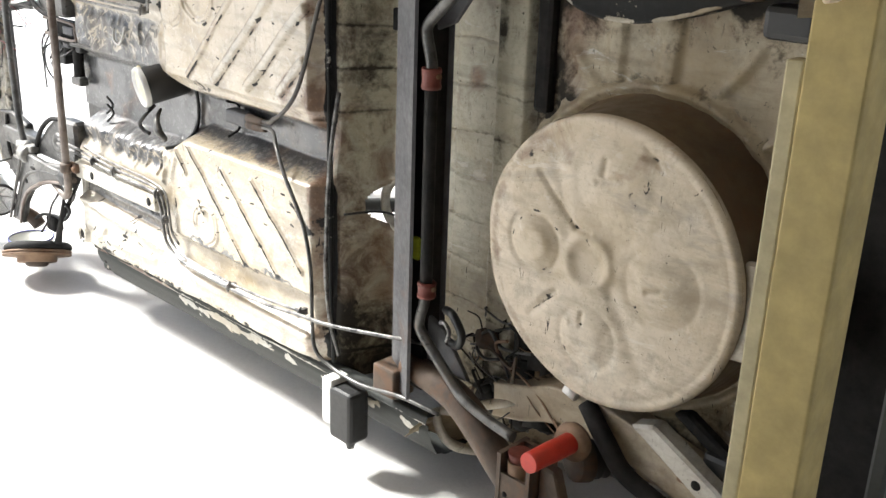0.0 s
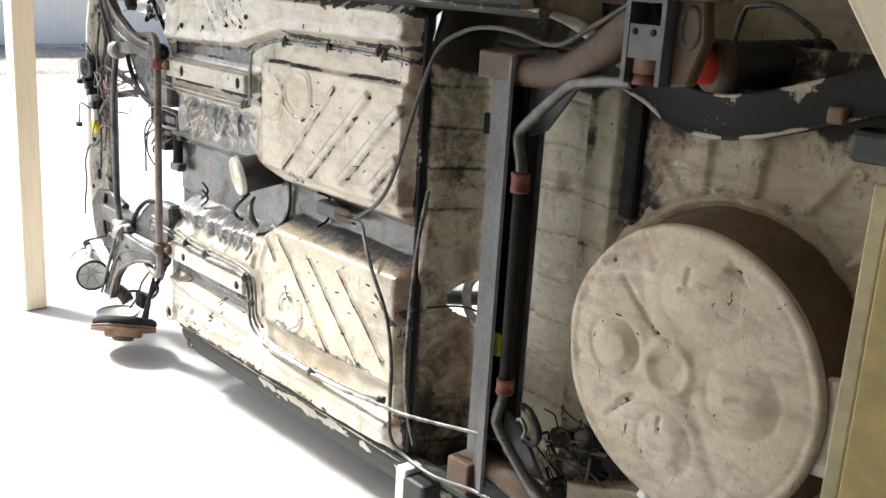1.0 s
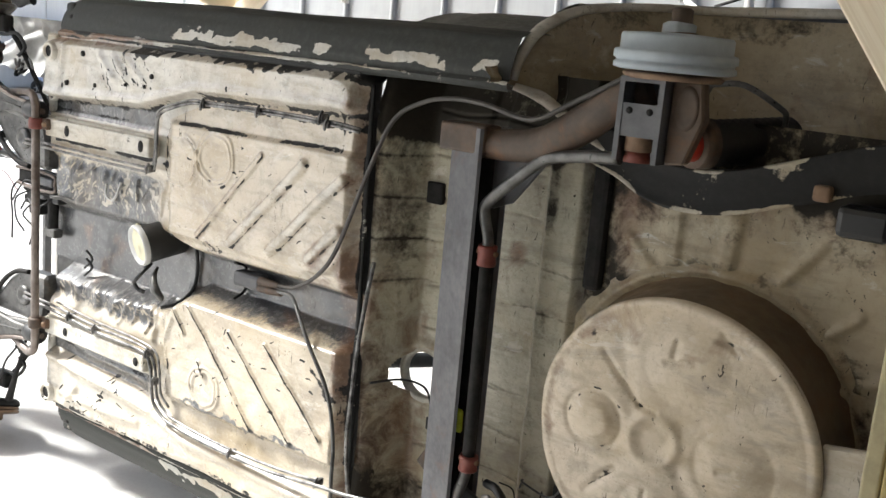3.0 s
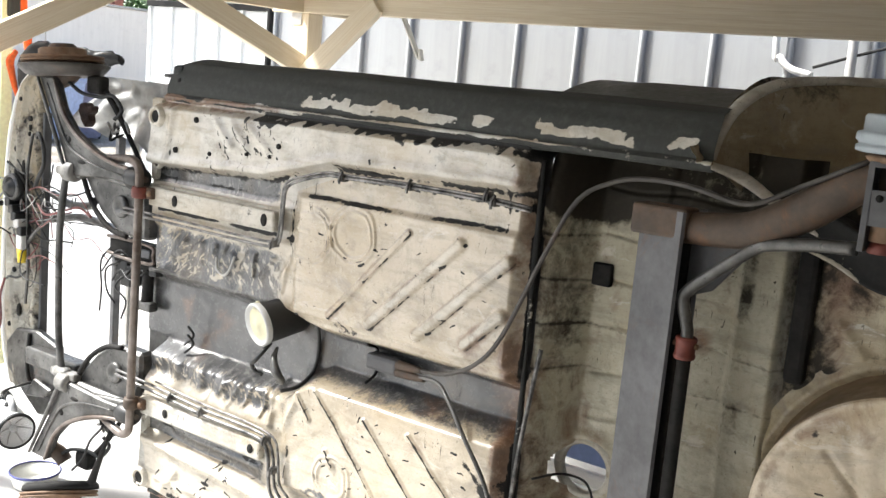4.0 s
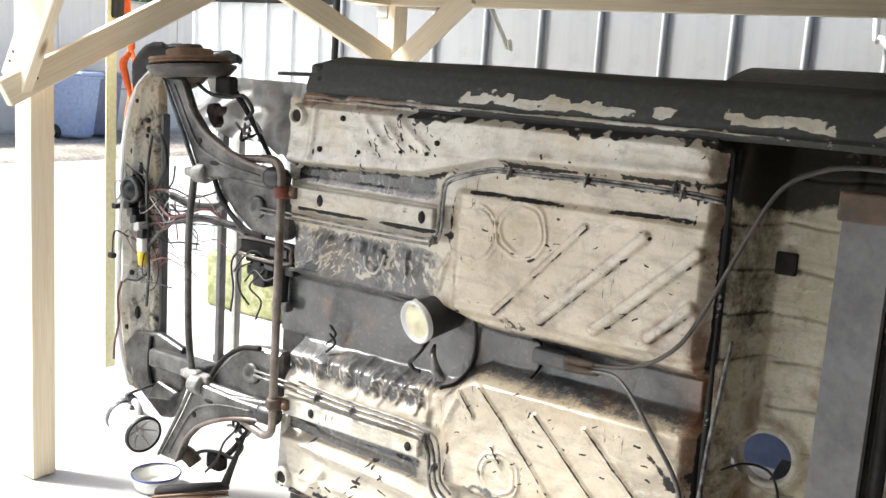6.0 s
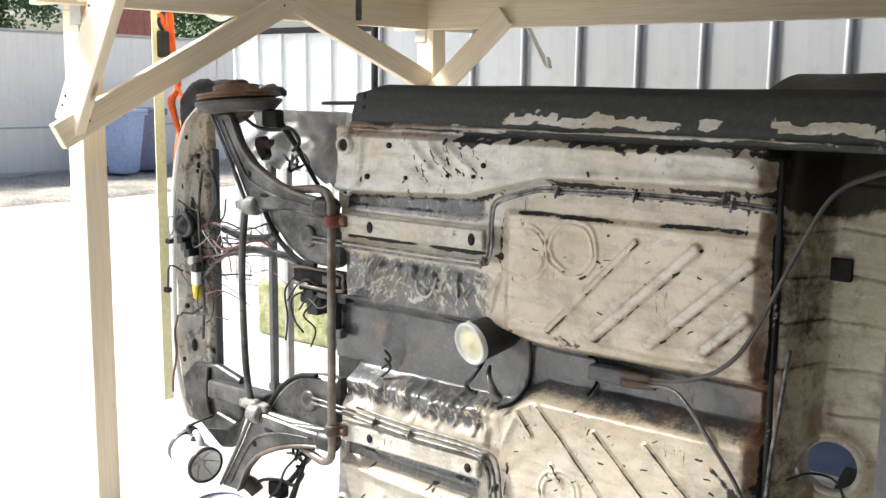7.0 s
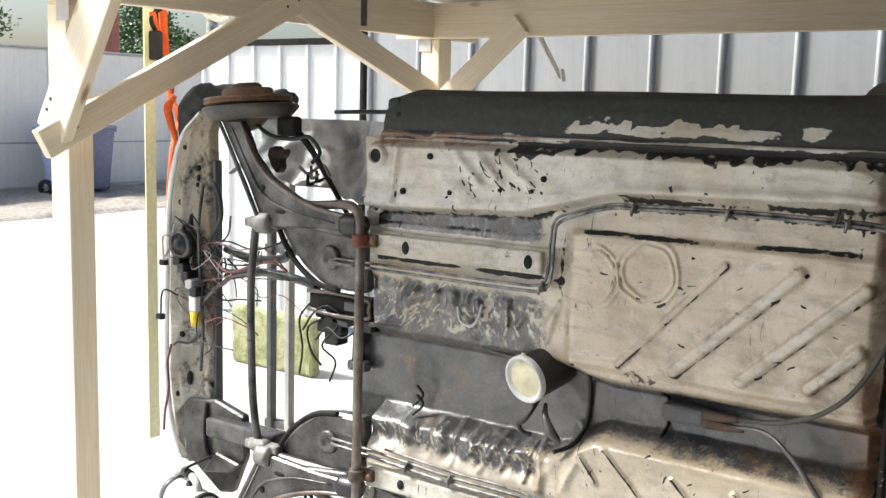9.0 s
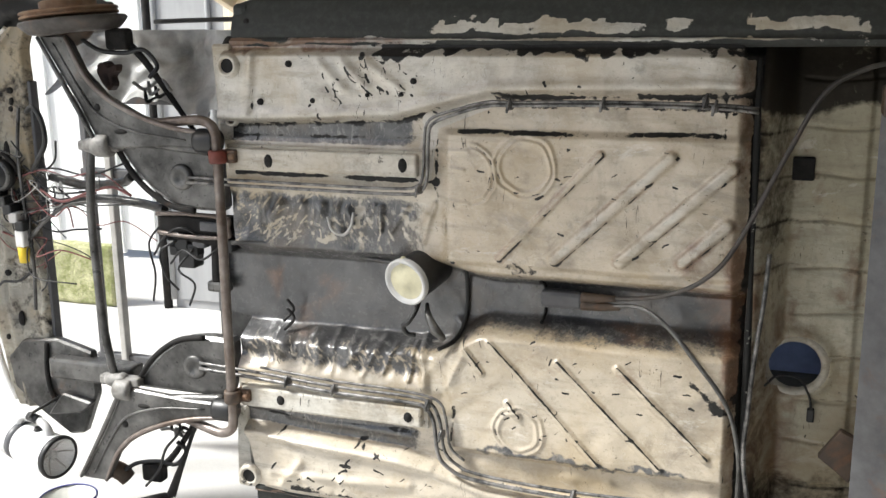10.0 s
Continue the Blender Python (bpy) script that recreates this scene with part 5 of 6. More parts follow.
# ---- front suspension, subframe and nose of the car ----
def front_corner(up):
    Z = lambda z: flip(z, up)
    s = 1 if up else -1
    dz = 0.0 if up else 0.02
    # pressed control arm: two legs meeting at the ball joint, with raised edges
    ARMS = [(-3.560, 1.425), (-3.470, 1.425), (-3.425, 1.335), (-3.365, 1.275), (-3.270, 1.228), (-3.175, 1.200), (-3.085, 1.192), (-3.080, 1.150), (-3.20, 1.150), (-3.36, 1.140), (-3.405, 1.160), (-3.455, 1.255)]
    arm = cpart("control_arm", plate([(x, Z(z)) for x, z in ARMS], -0.020, 0.022, 0.005), ARM, "worn dark pressed-steel front control arm")
    edge_in = [(-3.470, -0.026, Z(1.420)), (-3.425, -0.028, Z(1.335)), (-3.365, -0.028, Z(1.275)), (-3.270, -0.028, Z(1.228)), (-3.175, -0.026, Z(1.200)), (-3.10, -0.02, Z(1.190))]
    edge_out = [(-3.555, -0.026, Z(1.420)), (-3.455, -0.028, Z(1.252)), (-3.405, -0.026, Z(1.160)), (-3.385, -0.02, Z(1.142))]
    cpart("arm_edge", tube(edge_in, (0.005, 0.0075, 0.0075, 0.007, 0.005), 8, 6), ROD, "", arm)
    cpart("arm_edge", tube(edge_out, (0.005, 0.007, 0.006, 0.005), 8, 6), ARM, "", arm)
    cpart("arm_hole", lathe([(0, -0.001), (0.009, -0.001), (0.011, 0.003)], (-3.395, -0.021, Z(1.245)), "y", 12), TAR, "", arm)
    cpart("arm_hole", lathe([(0, -0.001), (0.010, -0.001), (0.012, 0.003)], (-3.33, -0.021, Z(1.185)), ((1.8, 0, 0), (0, 0, 0.6), (0, 1, 0)), 12), TAR, "", arm)
    cpart("arm_groove", tube([(-3.512, -0.021, Z(1.405)), (-3.440, -0.021, Z(1.285)), (-3.385, -0.021, Z(1.222)), (-3.280, -0.021, Z(1.185)), (-3.14, -0.021, Z(1.170))], (0.002, 0.004, 0.005, 0.004, 0.002), 7, 6), ARM, "", arm)
    for x, z, ln in ((-3.085, 1.168, 0.030), (-3.395, 1.148, 0.024)):
        b = cpart("bush", lathe([(0.010, -ln), (0.028, -ln), (0.031, -ln * 0.7), (0.031, ln * 0.7), (0.028, ln), (0.010, ln)], (x, -0.008, Z(z)), "x", 18), RUBBER if x > -3.2 else BOOT)
        cpart("bolt", tube(((x - ln - 0.012, -0.008, Z(z)), (x + ln + 0.012, -0.008, Z(z))), 0.009, 8, 1), ROD, "", b)
    # disc, hub and shield turned about the wheel axis
    at = (-3.474 if up else -3.432, 0.005, 1.476 if up else 0.098)
    spin = ((0.9955, 0, 0.095), (0, 1, 0), (-0.095, 0, 0.9955)) if up else ((0.611, 0.791, 0.0), (-0.718, 0.555, -0.419), (-0.332, 0.256, 0.908))
    prof = lambda P: [(r, s * h) for r, h in P]
    disc = cpart("brake_disc", lathe(prof([(0.055, -0.006), (0.119, -0.006), (0.121, -0.003), (0.121, 0.0), (0.116, 0.001), (0.116, 0.005), (0.121, 0.006), (0.121, 0.009), (0.119, 0.012), (0.07, 0.013), (0.07, 0.032), (0.064, 0.036), (0.035, 0.036)]), at, spin, 56), RUST, "rusty brown brake disc")
    cpart("hub", lathe(prof([(0.040, 0.034), (0.040, 0.044), (0.032, 0.050), (0.020, 0.050), (0.020, 0.040), (0.0, 0.040)]), at, spin, 24), BROWN, "", disc)
    cpart("dust_shield", lathe(prof([(0.0, -0.046), (0.03, -0.046), (0.085, -0.048), (0.112, -0.042), (0.128, -0.026), (0.134, -0.018), (0.130, -0.012), (0.10, -0.015), (0.03, -0.018)] if up else [(0.0, -0.038), (0.03, -0.038), (0.104, -0.038), (0.116, -0.030), (0.119, -0.018), (0.116, -0.012), (0.10, -0.015), (0.03, -0.018)]), (at[0] + 0.008, at[1], at[2]), spin, 40), SHIELD if up else TAR, "dark brown-grey dust shield", disc)
    cpart("knuckle", tube(((-3.50, 0.0, Z(1.405) - s * dz), (-3.46, 0.02, Z(1.43) - s * dz), (-3.44, 0.03, Z(1.455) - s * dz)), (0.022, 0.026, 0.024), 12, 4), BROWN)
    cpart("tie_rod", tube(((-3.36, 0.06, Z(1.415)), (-3.30, 0.07, Z(1.350)), (-3.22, 0.09, Z(1.225)), (-3.18, 0.10, Z(1.16))), (0.011, 0.009, 0.007, 0.007), 9, 5), TAR)
    cpart("steering_arm", block(-3.40, -3.335, 0.035, 0.075, min(Z(1.385), Z(1.440)), max(Z(1.385), Z(1.440)), 0.010), TAR)
    cpart("brake_hose", tube(((-3.45, 0.01, Z(1.415)), (-3.41, 0.03, Z(1.385)), (-3.35, 0.05, Z(1.378)), (-3.30, 0.06, Z(1.385)), (-3.27, 0.07, Z(1.345)), (-3.29, 0.06, Z(1.315))), 0.006, 8, 6), RUBBER)
    cpart("brake_pipe", tube(((-3.36, 0.09, Z(1.30)), (-3.31, 0.07, Z(1.285)), (-3.27, 0.08, Z(1.31)), (-3.24, 0.08, Z(1.28))), 0.005, 7, 5), LINE)
    cast = up and plate([(-3.425, Z(1.352)), (-3.398, Z(1.358)), (-3.392, Z(1.346)), (-3.366, Z(1.350)), (-3.372, Z(1.328)), (-3.386, Z(1.322)), (-3.380, Z(1.298)), (-3.395, Z(1.280)), (-3.415, Z(1.300)), (-3.430, Z(1.330))], 0.030, 0.035, 0.005)
    if up:
        cpart("caliper_bracket", cast, CASTRED, "red-brown cast caliper bracket")
    for dx, dzz, ln in ((0.0, 0.0, 0.05), (0.02, -0.012, 0.04), (-0.012, -0.022, 0.045)):
        cpart("hose_clip", tube(((-3.30 + dx, 0.07, Z(1.305 + dzz)), (-3.285 + dx, 0.055, Z(1.300 + dzz - 0.5 * ln)), (-3.262 + dx, 0.06, Z(1.297 + dzz - 0.2 * ln))), (0.004, 0.006, 0.003), 7, 4), LINE if dx == 0 else TAR)
    # subframe bracket: curved dark plate with a round boss
    BR = [(-3.385, 1.150), (-3.090, 1.150), (-3.068, 1.07), (-3.068, 0.985), (-3.150, 0.985), (-3.220, 0.995), (-3.285, 1.035), (-3.335, 1.085)]
    bracket = cpart("subframe_bracket", plate([(x, Z(z)) for x, z in BR], 0.020, 0.05, 0.010), ARM, "dark curved subframe bracket")
    cpart("bracket_edge", tube([(-3.375, 0.016, Z(1.145)), (-3.335, 0.012, Z(1.085)), (-3.285, 0.010, Z(1.035)), (-3.220, 0.012, Z(0.996)), (-3.150, 0.014, Z(0.985))], 0.008, 8, 5), TAR, "", bracket)
    cpart("boss", lathe([(0.0, -0.004), (0.012, -0.004), (0.018, -0.010), (0.030, -0.010), (0.034, -0.002), (0.034, 0.006)], (-3.185, 0.018, Z(1.070)), "y", 20), ARM, "", bracket)
    cpart("cross_bar", tube(((-3.40, 0.0, Z(1.150)), (-3.30, -0.004, Z(1.162)), (-3.18, -0.004, Z(1.150)), (-3.09, 0.0, Z(1.142))), 0.012, 10, 5), ARM)
    cpart("bulkhead_flange", plate([(-3.085, Z(1.40)), (-3.030, Z(1.40)), (-3.040, Z(1.165)), (-3.075, Z(1.165))], 0.030, 0.03, 0.006), NOSE)
    if not up:
        return
    # inner wing: crumpled sheet behind the suspension
    a, b = np.meshgrid(np.linspace(-3.70, -3.085, 70), np.linspace(0, 1, 44), indexing="ij")
    zz = 1.432 - (0.165 + 0.045 * step(a, -3.55, -3.25) + 0.014 * np.sin(a * 23) + 0.008 * np.sin(a * 61)) * b
    yy = 0.26 - 0.10 * b * b - 0.10 * step(a, -3.25, -3.09) + 0.030 * rough_field(a, zz, 71 if up else 73, 17) + 0.013 * rough_field(a, zz, 75, 44)
    wear = np.stack([-0.02 + 0.15 * step(b, 0.5, 1.0), 0.25 + 0 * b, 0 * b], -1)
    cpart("inner_wing", sheet("inner_wing", np.stack([a, yy, zz if up else 2 * MID - zz], -1), wear), WING, "crumpled grey inner wing")
    cpart("wing_seal", tube(((-3.52, 0.43, Z(1.452)), (-3.40, 0.43, Z(1.455)), (-3.20, 0.42, Z(1.458)), (-3.06, 0.40, Z(1.460))), 0.007, 7, 4), RUBBER)
    cpart("wheel_arch_end", tube(((-3.10, 0.14, Z(1.36)), (-3.105, 0.20, Z(1.40)), (-3.11, 0.30, Z(1.43))), (0.03, 0.035, 0.03), 12, 5), TAR)


front_corner(True)
front_corner(False)
# sway bar and steering link
sway = [(-3.300, 0.012, 1.204), (-3.24, 0.004, 1.207), (-3.17, -0.006, 1.214), (-3.115, -0.014, 1.219), (-3.075, -0.024, 1.216), (-3.052, -0.028, 1.196), (-3.048, -0.028, 1.150), (-3.048, -0.028, 0.90), (-3.050, -0.028, 0.60), (-3.050, -0.028, 0.455), (-3.058, -0.028, 0.420), (-3.09, -0.024, 0.404), (-3.135, -0.016, 0.408), (-3.20, -0.006, 0.420), (-3.26, 0.004, 0.428)]
cpart("sway_bar", tube(sway, 0.0125, 12, 6), ROD, "worn brown-grey steel sway bar")
for z in (1.133, 0.512):
    c = cpart("sway_clamp", lathe([(0.013, -0.016), (0.021, -0.016), (0.023, -0.010), (0.023, 0.010), (0.021, 0.016), (0.013, 0.016)], (-3.048, -0.026, z), "z", 16), REDBUSH if z > 1 else BROWN)
    cpart("clamp_bracket", block(-3.045, -3.005, -0.020, 0.015, z - 0.016, z + 0.016, 0.004), BROWN, "", c)
    cpart("clamp_bolt", lathe([(0.0, -0.006), (0.008, -0.006), (0.009, 0.0)], (-3.014, -0.020, z), "y", 8), RUST, "", c)
cpart("front_link", tube(((-3.452, 0.012, 1.135), (-3.456, 0.005, 1.05), (-3.460, 0.0, 0.95), (-3.458, 0.0, 0.80), (-3.452, 0.0, 0.65), (-3.440, 0.0, 0.56), (-3.436, 0.004, 0.52)), 0.0115, 10, 6), ARM, "dark front cross tube")
for z in (1.145, 0.505):
    cpart("link_joint", lathe([(0.0, -0.036), (0.016, -0.032), (0.021, -0.014), (0.019, 0.010), (0.023, 0.016), (0.016, 0.034), (0, 0.038)], (-3.425, 0.0, z), "x", 16), BOOT)
    cpart("joint_arm", block(-3.475, -3.35, -0.012, 0.02, z - 0.013, z + 0.013, 0.006), BOOT)
# gearbox mount and pedal rods between the brackets
mount = cpart("gearbox_mount", block(-3.300, -3.085, 0.065, 0.12, 0.912, 0.958, 0.006), TAR, "black gearbox mount frame")
cpart("mount_slot", block(-3.170, -3.100, 0.058, 0.066, 0.922, 0.948, 0.004), GREYSTEEL, "", mount)
cpart("mount_rim", tube(((-3.30, 0.06, 0.962), (-3.20, 0.058, 0.966), (-3.09, 0.06, 0.960), (-3.085, 0.06, 0.935), (-3.09, 0.06, 0.910), (-3.20, 0.058, 0.906), (-3.30, 0.062, 0.912)), 0.006, 7, 5), ROD, "", mount)
cpart("pedal_shaft", tube(((-3.135, 0.09, 0.905), (-3.140, 0.09, 0.84), (-3.142, 0.09, 0.78)), (0.020, 0.017, 0.018), 12, 3), TAR)
cpart("pedal_foot", block(-3.168, -3.105, 0.07, 0.105, 0.755, 0.785, 0.008), ARM)
for pts in (((-3.25, 0.07, 0.89), (-3.29, 0.05, 0.86), (-3.27, 0.04, 0.80), (-3.24, 0.05, 0.76)), ((-3.20, 0.07, 0.87), (-3.23, 0.04, 0.82), (-3.19, 0.05, 0.78), (-3.21, 0.05, 0.72)), ((-3.17, 0.07, 0.90), (-3.22, 0.05, 0.93), (-3.28, 0.06, 0.90), (-3.31, 0.05, 0.85)), ((-3.12, 0.07, 0.88), (-3.16, 0.04, 0.85), (-3.22, 0.05, 0.87), (-3.26, 0.05, 0.83)), ((-3.30, 0.08, 0.93), (-3.33, 0.06, 0.88), (-3.31, 0.05, 0.80), (-3.33, 0.06, 0.72))):
    cpart("wire", tube(pts, 0.0032, 6, 5), BLACK)
for k, (x, z, w) in enumerate(((-3.24, 0.885, 0.045), (-3.205, 0.865, 0.035), (-3.262, 0.862, 0.03), (-3.185, 0.892, 0.04), (-3.225, 0.840, 0.05), (-3.10, 0.885, 0.035))):
    cpart("switch_block", block(x - w / 2, x + w / 2, 0.07, 0.07 + w, z - w / 2, z + w / 2, 0.006), BLACK if k != 3 else GREYSTEEL)
cpart("linkage", tube(((-3.28, 0.08, 0.895), (-3.22, 0.075, 0.900), (-3.15, 0.08, 0.890), (-3.10, 0.085, 0.895)), 0.010, 8, 5), TAR)

# nose panel with its holes
u, v = np.meshgrid(np.linspace(0, 1, 40), np.linspace(0.355, 1.445, 160), indexing="ij")
left = np.interp(v, [0.355, 0.45, 0.60, 0.90, 1.15, 1.30, 1.38, 1.42, 1.445], [-3.868, -3.905, -3.925, -3.920, -3.905, -3.875, -3.838, -3.805, -3.77])
x = left + (-3.703 - left) * u
yy = 0.082 + 0.028 * (1 - step(u, 0.0, 0.16)) + 0.02 * step(v, 1.38, 1.445) - 0.010 * bell(u - 0.42, 0.06) + 0.03 * step(u, 0.93, 1.0) + 0.004 * rough_field(x, v, 81, 18)
yy += 0.010 * (1 - step(np.hypot((x + 3.79) / 0.07, (v - 0.70) / 0.11), 0.85, 1.0))
tar = 0.02 + 0.06 * step(u, 0.62, 0.75) + 0.30 * bell(v - 1.05, 0.10) * step(rough_field(x, v, 83, 20), -0.2, 0.4)
cpart("nose_panel", sheet("nose_panel", np.stack([x, yy, v], -1), np.stack([tar, 0.05 + 0 * v, 0.12 + 0 * v], -1)), NOSE, "cream-grey nose panel with holes, grime and loose wiring")
for px, pz, w, h in ((-3.835, 1.168, 0.010, 0.010), (-3.760, 1.275, 0.008, 0.008), (-3.758, 1.245, 0.005, 0.010), (-3.762, 1.225, 0.006, 0.007), (-3.835, 0.935, 0.013, 0.013), (-3.805, 0.62, 0.008, 0.020), (-3.835, 0.755, 0.010, 0.009), (-3.790, 1.105, 0.010, 0.030), (-3.76, 0.44, 0.009, 0.009), (-3.86, 0.56, 0.006, 0.008), (-3.815, 1.335, 0.007, 0.007)):
    cpart("panel_hole", lathe([(0.0, -0.001), (1.0, -0.001), (1.15, 0.006)], (px, 0.080, pz), ((w, 0, 0), (0, 0, h), (0, 1, 0)), 14), TAR)
cpart("nose_channel", block(-3.712, -3.700, 0.095, 0.125, 0.55, 1.30, 0.004), GREYSTEEL)
horn = cpart("horn", lathe([(0.0, -0.030), (0.016, -0.030), (0.020, -0.018), (0.040, -0.014), (0.046, -0.004), (0.044, 0.010), (0.020, 0.020), (0.0, 0.020)], (-3.795, 0.052, 1.045), "y", 24), BLACK, "black horn on the nose panel")
cpart("horn_ring", lathe([(0.034, -0.017), (0.040, -0.020), (0.043, -0.012)], (-3.795, 0.052, 1.045), "y", 24), ARM, "", horn)
cpart("horn_bracket", tube(((-3.80, 0.06, 1.09), (-3.775, 0.045, 1.105), (-3.75, 0.05, 1.085), (-3.745, 0.07, 1.05)), 0.006, 7, 5), TAR, "", horn)
cpart("nose_edge", tube(((-3.775, 0.11, 1.440), (-3.845, 0.105, 1.375), (-3.880, 0.10, 1.29), (-3.910, 0.10, 1.15), (-3.925, 0.10, 0.90), (-3.930, 0.10, 0.60), (-3.905, 0.10, 0.44), (-3.868, 0.10, 0.36)), 0.009, 8, 6), WHITE)
# radiator frame further in
for x0 in (-3.90, -3.815):
    cpart("frame_upright", block(x0, x0 + 0.024, 0.52, 0.55, 0.30, 1.22, 0.004), GREYSTEEL if x0 < -3.85 else WIREWHITE)
for z in (0.33, 0.96, 1.20):
    cpart("frame_crossbar", block(-3.92, -3.25, 0.53, 0.56, z, z + 0.03, 0.004), GREYSTEEL)
for pts in (((-3.68, 0.12, 0.95), (-3.55, 0.14, 0.975), (-3.40, 0.13, 0.972), (-3.30, 0.10, 0.965)), ((-3.68, 0.12, 1.035), (-3.55, 0.10, 1.02), (-3.42, 0.08, 1.035), (-3.36, 0.05, 1.06))):
    cpart("steering_rod", tube(pts, 0.013, 9, 5), ARM)
cpart("lower_chassis_leg", block(-3.68, -3.40, 0.03, 0.09, 0.470, 0.530, 0.008), ARM)
cpart("leg_bracket", plate([(-3.86, 0.50), (-3.845, 0.41), (-3.76, 0.345), (-3.665, 0.285), (-3.61, 0.295), (-3.555, 0.42), (-3.56, 0.545), (-3.68, 0.575), (-3.80, 0.56)], 0.070, 0.03, 0.006), ARM)
cpart("leg_hole", lathe([(0.0, -0.001), (0.010, -0.001), (0.012, 0.003)], (-3.655, 0.069, 0.475), "y", 14), TAR)
cpart("leg_rib", tube(((-3.71, 0.066, 0.56), (-3.715, 0.062, 0.47), (-3.70, 0.062, 0.40), (-3.65, 0.066, 0.375)), 0.007, 8, 5), TAR)
cpart("leg_bracket", plate([(-3.72, 0.345), (-3.60, 0.365), (-3.56, 0.40), (-3.66, 0.42)], 0.05, 0.03, 0.005), ARM)

# loose wiring on the nose
rng = random.Random(5)
for k in range(34):
    x0, z0 = -3.80 + rng.uniform(-0.06, 0.08), rng.uniform(0.86, 1.10)
    pts = [Vector((x0, 0.07, z0))]
    for j in range(4):
        pts.append(pts[-1] + Vector((rng.uniform(-0.02, 0.10 if k % 3 else 0.16), rng.uniform(-0.025, 0.02), rng.uniform(-0.07, 0.06))))
    cpart("wire", tube(pts, rng.choice((0.0016, 0.0022, 0.003)), 6, 5), rng.choice((BLACK, BLACK, BLACK, WIREWHITE, WIRERED, ARM)))
for k in range(2):
    x0, z0 = -3.84 + rng.uniform(-0.03, 0.03), rng.uniform(0.86, 1.08)
    end = Vector((x0 - rng.uniform(0.03, 0.10), 0.05 - rng.uniform(0, 0.06), z0 - rng.uniform(-0.04, 0.16)))
    w = cpart("wire", tube(((x0, 0.07, z0), (x0 - 0.04, 0.045, z0 + 0.015), end), 0.003, 6, 6), rng.choice((BLACK, WIREWHITE)))
    cpart("wire_plug", block(end.x - 0.012, end.x + 0.012, end.y - 0.01, end.y + 0.01, end.z - 0.009, end.z + 0.009, 0.003), BLACK, "", w)
cpart("harness", tube(((-3.70, 0.07, 1.22), (-3.66, 0.05, 1.235), (-3.635, 0.05, 1.20), (-3.63, 0.05, 1.14), (-3.66, 0.05, 1.09), (-3.69, 0.06, 1.06)), 0.007, 8, 6), BLACK)
cpart("harness", tube(((-3.725, 0.07, 1.23), (-3.735, 0.06, 1.10), (-3.73, 0.06, 0.95), (-3.72, 0.06, 0.80), (-3.73, 0.06, 0.66)), 0.005, 8, 6), ARM)
cpart("harness", tube(((-3.73, 0.06, 0.86), (-3.66, 0.05, 0.92), (-3.58, 0.06, 0.97), (-3.47, 0.06, 0.985), (-3.36, 0.05, 0.985)), (0.006, 0.006, 0.004, 0.003, 0.003), 8, 6), ARM)
cpart("harness", tube(((-3.66, 0.05, 1.01), (-3.58, 0.03, 0.985), (-3.50, 0.04, 1.01), (-3.42, 0.04, 1.03), (-3.36, 0.04, 1.01)), 0.0038, 8, 6), WIRERED)
cpart("connector", block(-3.755, -3.725, 0.035, 0.065, 0.845, 0.895, 0.005), WHITE)
cpart("connector", tube(((-3.74, 0.05, 0.845), (-3.742, 0.05, 0.800)), (0.017, 0.013), 10, 2), YELLOW, "yellow plastic connector")
for k in range(5):
    z0 = 0.98 - 0.022 * k
    cpart("connector", block(-3.82 + 0.018 * k, -3.79 + 0.018 * k, 0.03, 0.07, z0, z0 + 0.03, 0.005), (BLACK, ARM, BLACK, WIREWHITE, BLACK)[k])
cpart("ground_wire", tube(((-3.86, 0.07, 0.72), (-3.83, 0.06, 0.735), (-3.78, 0.06, 0.74), (-3.73, 0.06, 0.77)), 0.004, 6, 6), BLACK)
cpart("ground_wire", tube(((-3.872, 0.07, 0.72), (-3.880, 0.06, 0.66), (-3.875, 0.06, 0.58), (-3.895, 0.06, 0.50), (-3.90, 0.06, 0.44)), 0.004, 6, 6), WIRERED)
cpart("dangling_wire", tube(((-3.27, 0.05, 0.39), (-3.26, 0.03, 0.36), (-3.30, 0.02, 0.31), (-3.32, 0.01, 0.25), (-3.36, 0.0, 0.20)), 0.004, 6, 6), BLACK)
cpart("tie_rod_low", tube(((-3.19, 0.03, 0.42), (-3.23, 0.03, 0.33), (-3.27, 0.03, 0.24), (-3.30, 0.03, 0.17)), (0.005, 0.006, 0.010, 0.014), 8, 5), TAR)

# ---- the place: yard, lean-to frame, steel wall, fence and house ----
gx, gy = np.meshgrid(np.concatenate([[-900, -120, -40], np.linspace(-18, 6, 90), [20, 60, 900]]), np.concatenate([[-900, -100, -30], np.linspace(-6, 12, 70), [30, 120, 900]]), indexing="ij")
gz = np.where((np.abs(gx) < 20) & (np.abs(gy) < 14), 0.006 * rough_field(gx, gy, 91, 1.6), 0.0)
gz = np.where((gx > -4.6) & (gx < 0.5) & (gy > -0.5) & (gy < 1.8), np.minimum(gz, 0.0), gz)
tagged(part("ground", sheet("ground", np.stack([gx, gy, gz], -1)), GROUND), "pale worn concrete yard", "ground", kind="structure")
bx, by = np.meshgrid(np.linspace(-15.6, -12.35, 40), np.linspace(-8, 20, 160), indexing="ij")
bz = 0.05 + 0.03 * rough_field(bx, by, 93, 6) - 0.12 * step(bx, -12.6, -12.35)
tagged(part("planting_bed", sheet("planting_bed", np.stack([bx, by, bz], -1)), MULCH), "brown bark mulch bed along the house", "ground", kind="structure")

